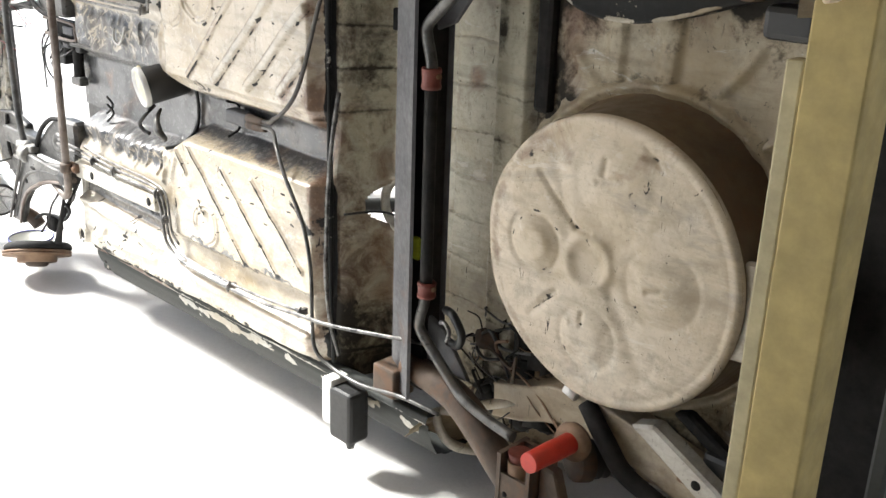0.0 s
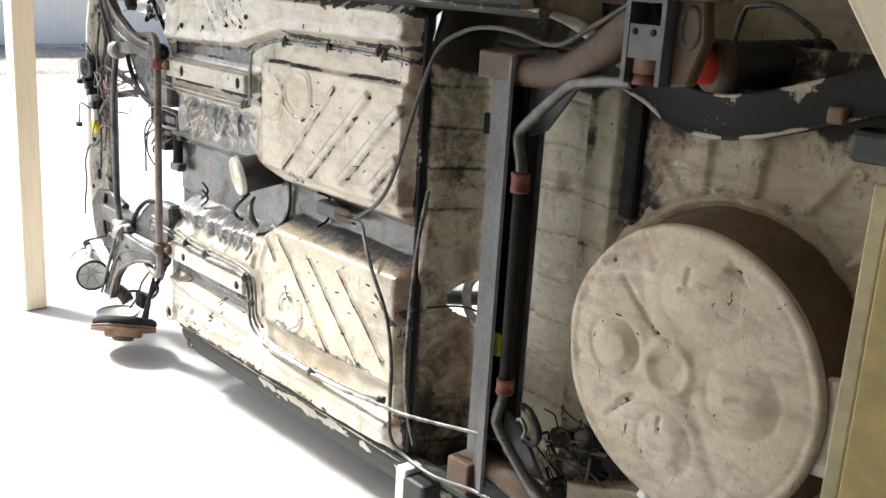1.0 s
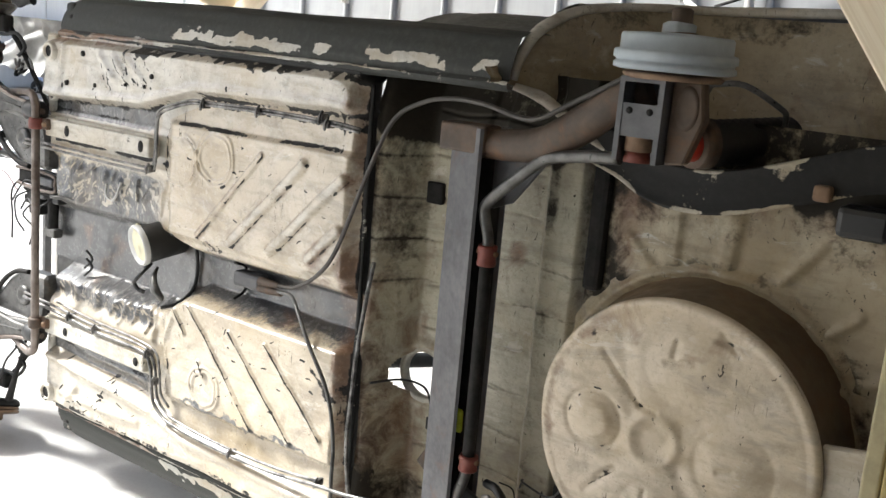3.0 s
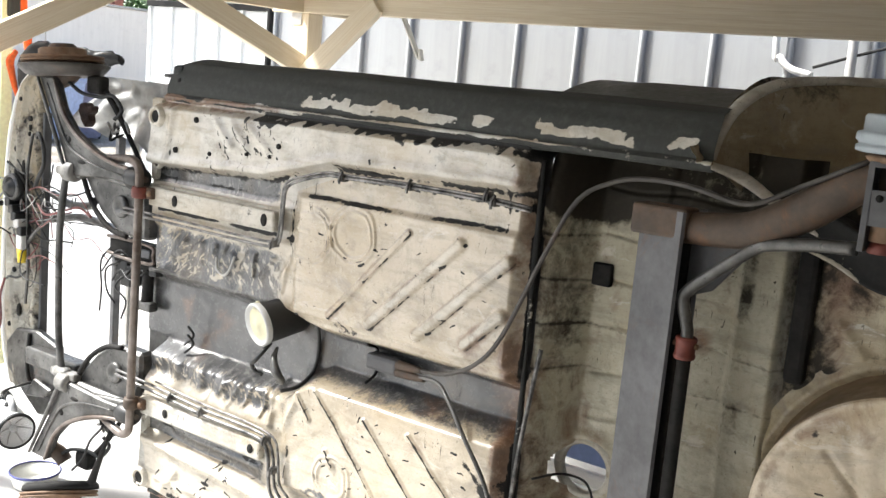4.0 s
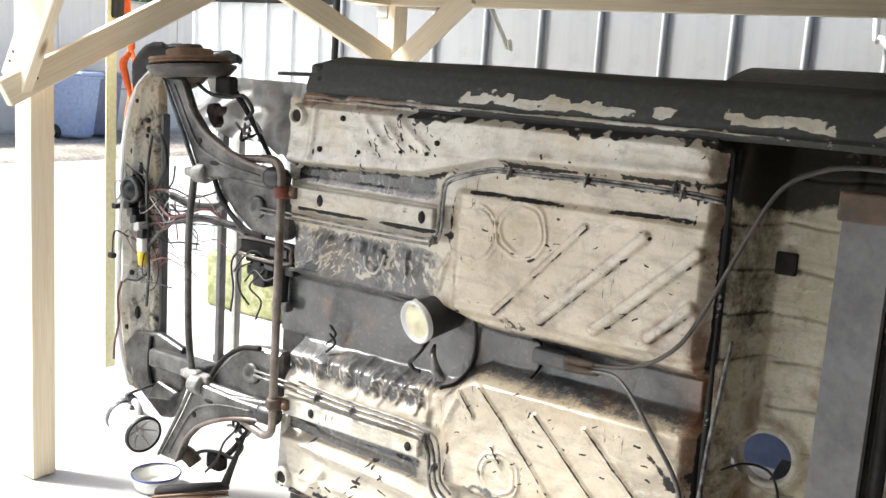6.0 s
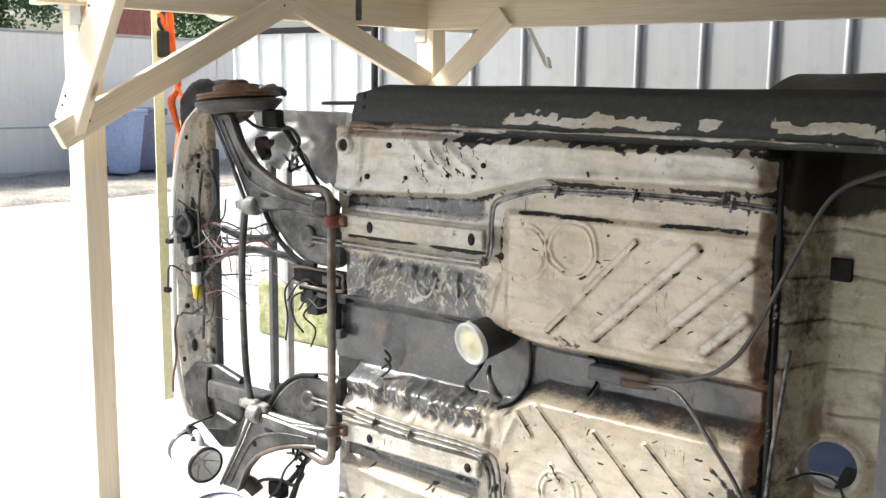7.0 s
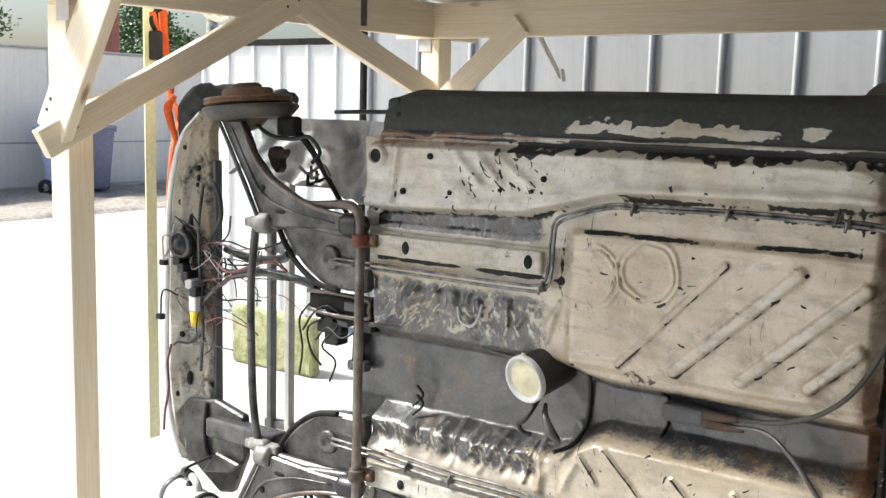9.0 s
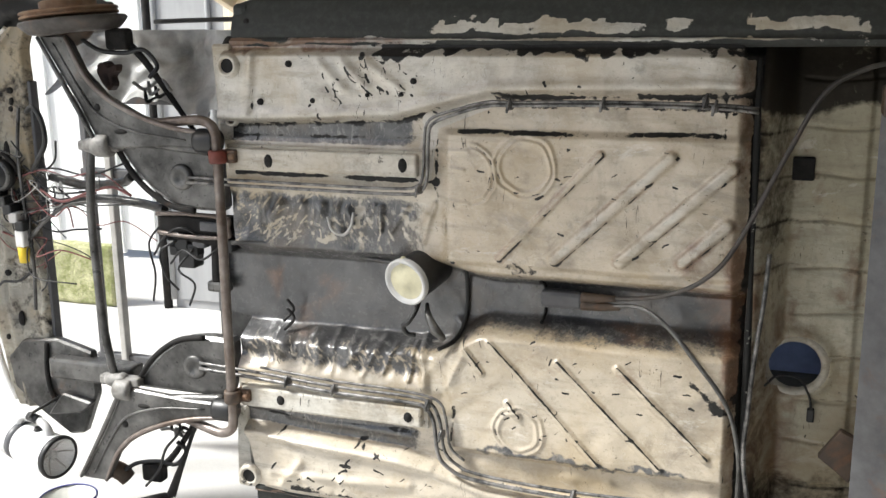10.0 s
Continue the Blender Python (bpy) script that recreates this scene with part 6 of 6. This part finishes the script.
# lean-to frame in new pine
lean = thing("lean_to", "new pine lean-to frame with knee braces over the car", "shelter", (-2.2, 0.6, 0.0))
BACK = lean.matrix_basis.inverted()


def stick(name, p0, p1, w, h, up=(0, 0, 1), material=None, label=""):
    ob = timber(name, p0, p1, w, h, lean, material, up, label)
    ob.matrix_parent_inverse = BACK
    return ob


for x, y in ((-4.125, -0.090), (-0.508, -0.105), (-3.835, 1.440), (-0.472, 1.440)):
    stick("post", (x, y, 0.0), (x, y, 1.75), 0.089, 0.089, (1, 0, 0), SHADEPINE if x > -1 and y < 0 else None)
stick("post_top", (-4.125, -0.090, 1.75), (-4.125, -0.090, 1.93), 0.085, 0.085, (1, 0, 0))
stick("beam", (-4.00, 1.40, 1.82), (0.10, 1.40, 1.82), 0.038, 0.140)
stick("beam", (-4.30, -0.155, 1.84), (0.10, -0.155, 1.84), 0.038, 0.140)
stick("beam", (-4.06, -0.30, 1.83), (-3.79, 1.66, 1.82), 0.038, 0.140)
stick("beam", (-0.44, -0.30, 1.83), (-0.44, 1.66, 1.82), 0.038, 0.140)
f0 = Vector((-4.034, -0.258, 1.338))
stick("knee_brace", f0, (-3.905, 0.72, 1.858), 0.038, 0.089)
stick("knee_brace", (-3.812, 1.475, 1.495), (-3.925, 0.64, 1.845), 0.038, 0.089)
stick("knee_brace", (-4.067, -0.193, 1.368), (-3.770, -0.193, 1.872), 0.038, 0.128)
stick("knee_brace", (-3.775, 1.375, 1.475), (-3.40, 1.375, 1.80), 0.038, 0.089)
stick("knee_brace", (-0.465, -0.195, 1.335), (-0.800, -0.195, 1.80), 0.038, 0.110)
# strip added for the post's shaded side face, greyed in its colour
stick("batten", (-0.571, -0.120, 0.25), (-0.571, -0.120, 1.22), 0.034, 0.028, (1, 0, 0), GREYWOOD, "grey-yellow strip for the post's shaded side")
for x, y in ((-4.09, -0.138), (-3.86, 1.392)):
    ob = part("tie_plate", plate([(x - 0.03, 1.70), (x + 0.03, 1.70), (x + 0.03, 1.76), (x + 0.018, 1.79), (x - 0.018, 1.79), (x - 0.03, 1.76)], y, 0.003, 0.001), WIREWHITE, lean, "galvanised tie plate")
    ob.matrix_parent_inverse = BACK
ob = part("joist_hanger", block(-3.905, -3.860, 0.98, 1.06, 1.77, 1.895, 0.003), ARM, lean)
ob.matrix_parent_inverse = BACK
# roof out of view, sized to set where sun reaches the car
tagged(part("roof", block(-3.90, 0.25, -0.46, 1.80, 1.915, 1.935, 0.002), PLY), "unseen plywood roof sheet over the lean-to, added to shade the car", "roof", kind="structure")

for x, y, z in ((-4.07, -0.214, 1.44), (-4.05, -0.214, 1.47), (-3.90, -0.214, 1.75), (-3.875, -0.214, 1.79), (-0.49, -0.216, 1.40), (-0.515, -0.216, 1.43), (-0.76, -0.216, 1.72), (-0.785, -0.216, 1.76)):
    ob = part("screw", lathe([(0.0, -0.001), (0.0045, -0.001), (0.0055, 0.003)], (x, y, z), "y", 10), ARM, lean)
    ob.matrix_parent_inverse = BACK
for k in (0.06, 0.10, 0.90, 0.95):
    q = f0.lerp(Vector((-3.905, 0.72, 1.858)), k)
    ob = part("screw", lathe([(0.0, 0.001), (0.0045, 0.001), (0.0055, -0.003)], (q.x + 0.0195, q.y, q.z), "x", 10), ARM, lean)
    ob.matrix_parent_inverse = BACK

# unseen walls and sheet added behind and beside the path to block light
tagged(part("wall_south", block(-2.3, 1.6, -3.25, -3.05, 0.0, 2.6, 0.006), WALLM), "unseen plain wall behind the path, added to block light", "wall", kind="structure")
tagged(part("wall_east", block(1.3, 1.5, -3.05, 2.12, 0.0, 2.6, 0.006), WALLM), "unseen plain wall at the end of the lean-to, added to block light", "wall", kind="structure")
tagged(part("sun_block_sheet", block(-3.10, 1.6, -3.25, -0.42, 2.36, 2.40, 0.004), PLY), "unseen plywood sheet above the path, added to block sun and sky", "roof", kind="structure")

# grey steel wall behind, in standing-seam sheets
wall = tagged(part("wall_north", block(-4.70, 1.30, 2.12, 2.20, 0.0, 2.9, 0.004), WALLM), "light grey standing-seam steel wall", "wall", kind="structure")
pan_bm = block(0.0, 0.303, -0.010, 0.0, 0.05, 2.88, 0.002)
seam_bm = tube(((0, -0.016, 0.05), (0, -0.016, 2.88)), 0.015, 8, 1)
pan_me = seam_me = None
for k in range(20):
    x0 = -4.70 + 0.305 * k
    m = Matrix.Translation((x0, 2.12, 0))
    if k == 0:
        p1 = part("wall_sheet", pan_bm, WALLM, wall, "", m)
        p2 = part("seam", seam_bm, WALLM, wall, "", m)
        pan_me, seam_me = p1.data, p2.data
    else:
        for nm, me in (("wall_sheet", pan_me), ("seam", seam_me)):
            o = new(nm, me)
            o.parent, o.matrix_basis = wall, m
# black upright along the dark slit at the wall's left corner
corner_bar = tagged(part("corner_upright", tube(((-4.735, 2.10, 0.0), (-4.735, 2.10, 1.2), (-4.735, 2.10, 2.8)), 0.022, 10, 3), TAR), "thin black upright at the wall's corner", "pipe")
br = thing("roof_strut", "white painted steel strut hanging from the lean-to roof", "strut", (-3.54, 1.62, 1.915))
for nm, p in (("strut", ((-3.541, 1.62, 1.912), (-3.352, 1.62, 1.598))), ("foot", ((-3.352, 1.62, 1.640), (-3.340, 1.62, 1.592))), ("top_plate", ((-3.58, 1.62, 1.909), (-3.50, 1.62, 1.909)))):
    ob = timber(nm, p[0], p[1], 0.012, 0.026, br, WHITE, (0, 1, 0.3))
    ob.matrix_parent_inverse = br.matrix_basis.inverted()
tagged(part("conduit", tube(((-2.01, 2.07, 2.6), (-2.0, 2.07, 1.80), (-1.975, 2.07, 1.72), (-1.93, 2.07, 1.68), (-1.85, 2.07, 1.66)), 0.014, 9, 6), WHITE), "white conduit pipe bending along the wall", "pipe")
tagged(part("cable", tube(((-1.85, 2.07, 1.69), (-1.66, 2.07, 1.755), (-1.45, 2.07, 1.82), (-1.0, 2.07, 1.97)), 0.006, 7, 4), TAR), "black cable clipped across the wall", "cable")
tagged(part("conduit", tube(((-1.72, 2.07, 2.6), (-1.715, 2.07, 1.6), (-1.71, 2.07, 0.2)), 0.018, 9, 3), WIREWHITE), "grey conduit pipe running up the wall", "pipe")

# white steel fence further on
fence = thing("fence", "tall white sheet-steel fence with upright ribs", "fence", (-6.0, 3.0, 0.0))
FB = fence.matrix_basis.inverted()
pl = part("panel", block(0.0, 0.236, -0.010, 0.0, 0.05, 1.86, 0.002), FENCEM, fence)
rb = part("rib", block(-0.012, 0.012, -0.034, 0.0, 0.03, 1.87, 0.004), FENCEM, fence)
for k in range(9):
    m = Matrix.Translation((-6.86 + 0.24 * k, 3.0, 0))
    for src in (pl, rb):
        o = src if k == 0 else src.copy()
        if k:
            scene.collection.objects.link(o)
        o.parent, o.matrix_basis, o.matrix_parent_inverse = fence, m, FB
ob = part("top_rail", block(-6.88, -4.66, 2.955, 3.02, 1.86, 1.90, 0.004), TAR, fence)
ob.matrix_parent_inverse = FB

# mossy block on the yard behind the nose
mx, mz = -5.32, 0.15
bm = block(-5.62, -5.00, 2.02, 2.09, 0.0, 0.33, 0.02)
bmesh.ops.subdivide_edges(bm, edges=bm.edges[:], cuts=4, use_grid_fill=True)
for vtx in bm.verts:
    vtx.co += Vector((0, 0.010, 0.010 * (vtx.co.z > 0.1))) * noise.noise(vtx.co * 9)
tagged(part("kerb_block", bm, MOSS), "low mossy green stone block lying in the yard", "stone block")

# house across the yard
house = tagged(part("wall_west", block(-15.9, -15.6, -9, 20, 0.0, 2.24, 0.01), SIDING), "pale panel wall with smooth siding boards", "wall", kind="structure")
for k in range(12):
    part("siding_board", block(-15.62, -15.575, -9 + 2.4 * k, -9 + 2.4 * k + 2.385, 0.80, 2.22, 0.006), SIDING, house)
part("base_board", block(-15.61, -15.56, -9, 20, 0.10, 0.775, 0.006), SIDING, house)
part("trim", block(-15.60, -15.55, -9, 20, 0.775, 0.80, 0.004), WIREWHITE, house)
part("coping", block(-15.93, -15.54, -9, 20, 2.24, 2.27, 0.006), WIREWHITE, house)
shed = thing("board_fence", "red-brown board screen behind the pale wall", "fence", (-17.0, 9.0, 0.0))
for k in range(6):
    o = part("board", block(-0.02, 0.02, 0.1 + 0.2 * k, 0.29 + 0.2 * k, 0.0, 3.4, 0.004), BRICKRED, shed) if k == 0 else None
    if k == 0:
        board_me = o.data
    else:
        o = new("board", board_me)
        o.parent, o.location = shed, (0, 0.2 * k, 0)


def wheelie_bin(at, turn, mat, label):
    """A two-wheeled waste bin: tapered body, ribs, lid, wheels, handle."""
    b = thing("wheelie_bin", label, "waste bin", (0, 0, 0), "bins by the house")
    bm = bmesh.new()
    lo, hi = [], []
    for sx, sy in ((-1, -1), (1, -1), (1, 1), (-1, 1)):
        lo.append(bm.verts.new((sx * 0.20, sy * 0.22, 0.06)))
        hi.append(bm.verts.new((sx * 0.275, sy * 0.31, 0.98)))
    for i in range(4):
        bm.faces.new((lo[i], lo[(i + 1) % 4], hi[(i + 1) % 4], hi[i]))
    bm.faces.new(lo), bm.faces.new(hi)
    bmesh.ops.bevel(bm, geom=bm.edges[:], offset=0.03, segments=3, affect="EDGES")
    part("body", bm, mat, b)
    part("rim", block(-0.30, 0.30, -0.335, 0.335, 0.955, 0.995, 0.012), mat, b)
    part("lid", block(-0.305, 0.305, -0.34, 0.36, 0.995, 1.055, 0.025), mat, b)
    part("handle", tube(((-0.2, 0.36, 0.98), (-0.2, 0.42, 0.99), (0.2, 0.42, 0.99), (0.2, 0.36, 0.98)), 0.016, 8, 2), mat, b)
    for sx in (-1, 1):
        w = part("wheel", lathe([(0.06, -0.025), (0.115, -0.025), (0.125, -0.015), (0.125, 0.015), (0.115, 0.025), (0.06, 0.025)], (sx * 0.24, 0.20, 0.125), "x", 24), RUBBER, b)
        bm = lathe([(0.0, -0.018), (0.028, -0.018), (0.028, 0.018), (0, 0.018)], (sx * 0.24, 0.20, 0.125), "x", 12)
        for j in range(6):
            a = j * math.pi / 3
            tube(((sx * 0.24, 0.20, 0.125), (sx * 0.24, 0.20 + 0.075 * math.cos(a), 0.125 + 0.075 * math.sin(a))), 0.012, 5, 1, bm=bm)
        part("spokes", bm, WIREWHITE, w)
    b.matrix_basis = pose(*at, 0, 0, turn)
    return b


wheelie_bin((-14.7, 7.47, 0.03), 112, BINBLUE, "blue plastic wheeled waste bin beside the house wall")
wheelie_bin((-15.0, 8.17, 0.03), 65, BINGREY, "violet-grey plastic wheeled waste bin beside the house wall")


def leafy(name, label, base, height, crown, count, seed, spread, trunk_r, bark):
    """A tree: tapered trunk, limbs and a crown of many small leaves."""
    r = random.Random(seed)
    t = thing(name, label, "tree", base)
    part("trunk", tube(((0, 0, 0), (0.04, 0.02, height * 0.35), (-0.03, 0.05, height * 0.7), (0.02, 0, height)), (trunk_r, trunk_r * 0.8, trunk_r * 0.55, trunk_r * 0.2), 12, 6), bark, t)
    verts, faces = [], []
    for k in range(26):
        z0 = crown + (height - crown) * r.random()
        a, ln = r.uniform(0, 6.283), spread * (1.05 - 0.6 * (z0 - crown) / (height - crown)) * r.uniform(0.7, 1.1)
        d = Vector((math.cos(a), math.sin(a), 0))
        tip = Vector((0, 0, z0)) + d * ln + Vector((0, 0, -0.25 * ln))
        mid = Vector((0, 0, z0)) + d * ln * 0.5 + Vector((0, 0, 0.04 * ln))
        part("limb", tube(((0, 0, z0), mid, tip), (trunk_r * 0.3, trunk_r * 0.18, trunk_r * 0.06), 6, 4), bark, t)
        for j in range(count // 26):
            f = r.random() ** 0.7
            p = Vector((0, 0, z0)).lerp(mid, min(1, 2 * f)) if f < 0.5 else mid.lerp(tip, 2 * f - 1)
            p = p + Vector((r.gauss(0, 0.10), r.gauss(0, 0.10), r.gauss(-0.06, 0.08))) * (0.5 + ln)
            w = Vector((r.uniform(-1, 1), r.uniform(-1, 1), r.uniform(-1, 0.3))).normalized()
            s = w.orthogonal().normalized() * r.uniform(0.016, 0.030)
            ln2 = r.uniform(0.05, 0.11)
            n0 = len(verts)
            verts += [p - s * 0.4, p + w * ln2 * 0.5 - s, p + w * ln2, p + w * ln2 * 0.5 + s]
            faces.append((n0, n0 + 1, n0 + 2, n0 + 3))
    me = bpy.data.meshes.new("crown")
    me.from_pydata(verts, [], faces)
    part("crown", me, LEAF, t)
    return t


leafy("conifer", "dark green conifer with drooping boughs behind the pale wall", (-17.9, 6.9, 0), 6.0, 1.7, 39000, 7, 1.5, 0.12, TRUNKBARK)
leafy("shrub_tree", "green leafy tree standing behind the pale wall", (-18.3, 12.0, 0), 4.6, 1.9, 20800, 9, 1.3, 0.09, TRUNKBARK)
leafy("birch", "slim pale birch beside the white fence", (-7.02, 3.15, 0), 5.0, 3.2, 2600, 11, 1.0, 0.055, BARK)

# straps hanging from the end beam
st = thing("webbing_strap", "yellow webbing strap hanging from the end beam", "strap", (-4.147, 0.228, 1.93))
for nm, bm in (("webbing", block(-0.0025, 0.0025, -0.022, 0.022, -1.61, 0.0, 0.001)), ("sewn_end", block(-0.005, 0.005, -0.0225, 0.0225, -1.61, -1.50, 0.002)), ("beam_loop", block(-0.005, 0.030, -0.0225, 0.0225, -0.03, 0.0, 0.002))):
    part(nm, bm, STRAPY, st)
so = thing("tie_down_strap", "orange ratchet strap with black buckle hooked to the beam", "strap", (-4.13, 0.28, 1.6))
SB = so.matrix_basis.inverted()
for nm, bm, mat in (
    ("webbing", tube(((-4.130, 0.270, 1.92), (-4.132, 0.275, 1.75), (-4.130, 0.285, 1.60), (-4.120, 0.290, 1.50), (-4.06, 0.27, 1.42), (-3.98, 0.17, 1.30), (-3.955, 0.125, 1.05), (-3.96, 0.12, 0.72)), (0.013, 0.014, 0.012, 0.010, 0.008, 0.007, 0.006, 0.006), 8, 5, 0.3), STRAPO),
    ("webbing_fold", tube(((-3.885, 0.105, 1.490), (-3.905, 0.095, 1.455), (-3.902, 0.10, 1.415), (-3.885, 0.10, 1.375), (-3.875, 0.105, 1.335)), (0.008, 0.014, 0.012, 0.010, 0.005), 10, 5, 0.5), STRAPO),
    ("tail", tube(((-4.140, 0.235, 1.76), (-4.145, 0.250, 1.70), (-4.140, 0.262, 1.64), (-4.138, 0.30, 1.58), (-4.13, 0.305, 1.50)), (0.012, 0.020, 0.020, 0.016, 0.010), 8, 5, 0.3), STRAPO),
    ("buckle", block(-4.155, -4.115, 0.225, 0.262, 1.605, 1.70, 0.008), BLACK),
    ("hook", tube(((-4.14, 0.25, 1.70), (-4.145, 0.235, 1.735), (-4.14, 0.255, 1.765), (-4.13, 0.28, 1.78)), 0.008, 8, 5), BLACK),
):
    ob = part(nm, bm, mat, so)
    ob.matrix_parent_inverse = SB
tagged(part("coiled_wire", tube(((-4.02, 0.40, 1.80), (-4.03, 0.36, 1.765), (-4.03, 0.42, 1.745), (-4.03, 0.47, 1.765), (-4.03, 0.43, 1.785), (-4.03, 0.38, 1.77), (-4.03, 0.44, 1.752), (-4.02, 0.50, 1.79)), 0.006, 7, 6), WHITE), "loop of white cord hung on the end beam", "cord")
cover = tube(((-3.845, 0.13, 1.36), (-3.835, 0.13, 1.43), (-3.80, 0.14, 1.475), (-3.72, 0.18, 1.488), (-3.62, 0.22, 1.490), (-3.52, 0.25, 1.488)), (0.030, 0.044, 0.050, 0.042, 0.030, 0.016), 22, 14, 0.7)
for q in cover.verts:
    q.co += Vector((0.6, 0.5, 1.0)) * (0.016 * noise.noise(q.co * 17) + 0.007 * noise.noise(q.co * 48))
tagged(part("rag", cover, BLACK), "black padded strap cover over the wing edge", "strap cover")

# low tub on the ground, and a lantern hung by its handle under the nose
tub = thing("tub", "low cream plastic tub with dark blue rim on the ground", "tub", (-3.735, 0.115, 0.0))
part("shell", lathe([(0.0, 0.005), (0.064, 0.005), (0.068, 0.0), (0.072, 0.005), (0.084, 0.050), (0.081, 0.050), (0.068, 0.010), (0.0, 0.010)], (0, 0, 0), "z", 40), TUBPALE, tub)
part("rim", lathe([(0.081, 0.049), (0.084, 0.047), (0.087, 0.050), (0.087, 0.053), (0.084, 0.056), (0.081, 0.054)], (0, 0, 0), "z", 40), TUBBLUE, tub, "dark blue rim")
lamp = thing("lantern", "white hand lantern with round clear lens, hung under the car's nose", "lantern", (-3.625, -0.03, 0.197))
la = Vector((0.972, -0.21, -0.10)).normalized()
l1 = Vector((0, 0, 1)).cross(la).normalized()
up = la.cross(l1)
ax = (l1, up, la)
LZ = Vector((0, 0, 0.065))
part("housing", lathe([(0.0, -0.215), (0.040, -0.215), (0.051, -0.208), (0.055, -0.180), (0.049, -0.172), (0.049, -0.146), (0.056, -0.139), (0.057, -0.03), (0.059, -0.01), (0.052, 0.0)], LZ, ax, 36), LANTERN, lamp)
part("band", lathe([(0.050, -0.171), (0.0555, -0.166), (0.0555, -0.152), (0.050, -0.147)], LZ, ax, 32), GREYSTEEL, lamp, "grey grip band")
part("bezel", lathe([(0.050, -0.010), (0.0595, -0.012), (0.063, -0.004), (0.063, 0.004), (0.060, 0.008), (0.0545, 0.007)], LZ, ax, 36), BLACK, lamp)
part("reflector", lathe([(0.0, -0.040), (0.015, -0.036), (0.032, -0.022), (0.0545, 0.002)], LZ, ax, 28), CHROME, lamp)
part("bulb", lathe([(0.0, -0.038), (0.009, -0.034), (0.013, -0.022), (0.009, -0.014), (0.0, -0.012)], LZ, ax, 12), LAMPGREY, lamp)
for k in range(6):
    q = k * math.pi / 3
    d = l1 * math.cos(q) + up * math.sin(q)
    part("reflector_rib", tube((LZ + d * 0.014 - la * 0.030, LZ + d * 0.034 - la * 0.018, LZ + d * 0.053 - la * 0.002), 0.0025, 6, 3), WIREWHITE, lamp)
lens = part("lens", lathe([(0.0, 0.008), (0.03, 0.007), (0.054, 0.004), (0.054, 0.001), (0.0, 0.004)], LZ, ax, 28), GLASSM, lamp)
lens.visible_shadow = False
part("handle", tube([LZ + up * 0.050 - la * 0.035, LZ + up * 0.075 - la * 0.045, LZ + up * 0.088 - la * 0.075, LZ + up * 0.088 - la * 0.125, LZ + up * 0.075 - la * 0.155, LZ + up * 0.048 - la * 0.168], (0.014, 0.012, 0.011, 0.011, 0.012, 0.014), 12, 5, 0.8), LAMPGREY, lamp, "pale grey handle")
part("grip", tube([LZ + up * 0.089 - la * 0.080, LZ + up * 0.089 - la * 0.120], 0.0135, 12, 3), BLACK, lamp, "black grip")
part("carrying_hook", tube([LZ + up * 0.076 - la * 0.100, LZ + up * 0.104 - la * 0.098 - l1 * 0.012, LZ + up * 0.118 - la * 0.096 + l1 * 0.040, LZ + up * 0.128 - la * 0.096 + l1 * 0.095], 0.0045, 8, 6), ARM, lamp, "steel hook")
part("switch", tube([LZ + up * 0.056 - la * 0.085, LZ + up * 0.064 - la * 0.085], (0.013, 0.010), 10, 2), BLACK, lamp)
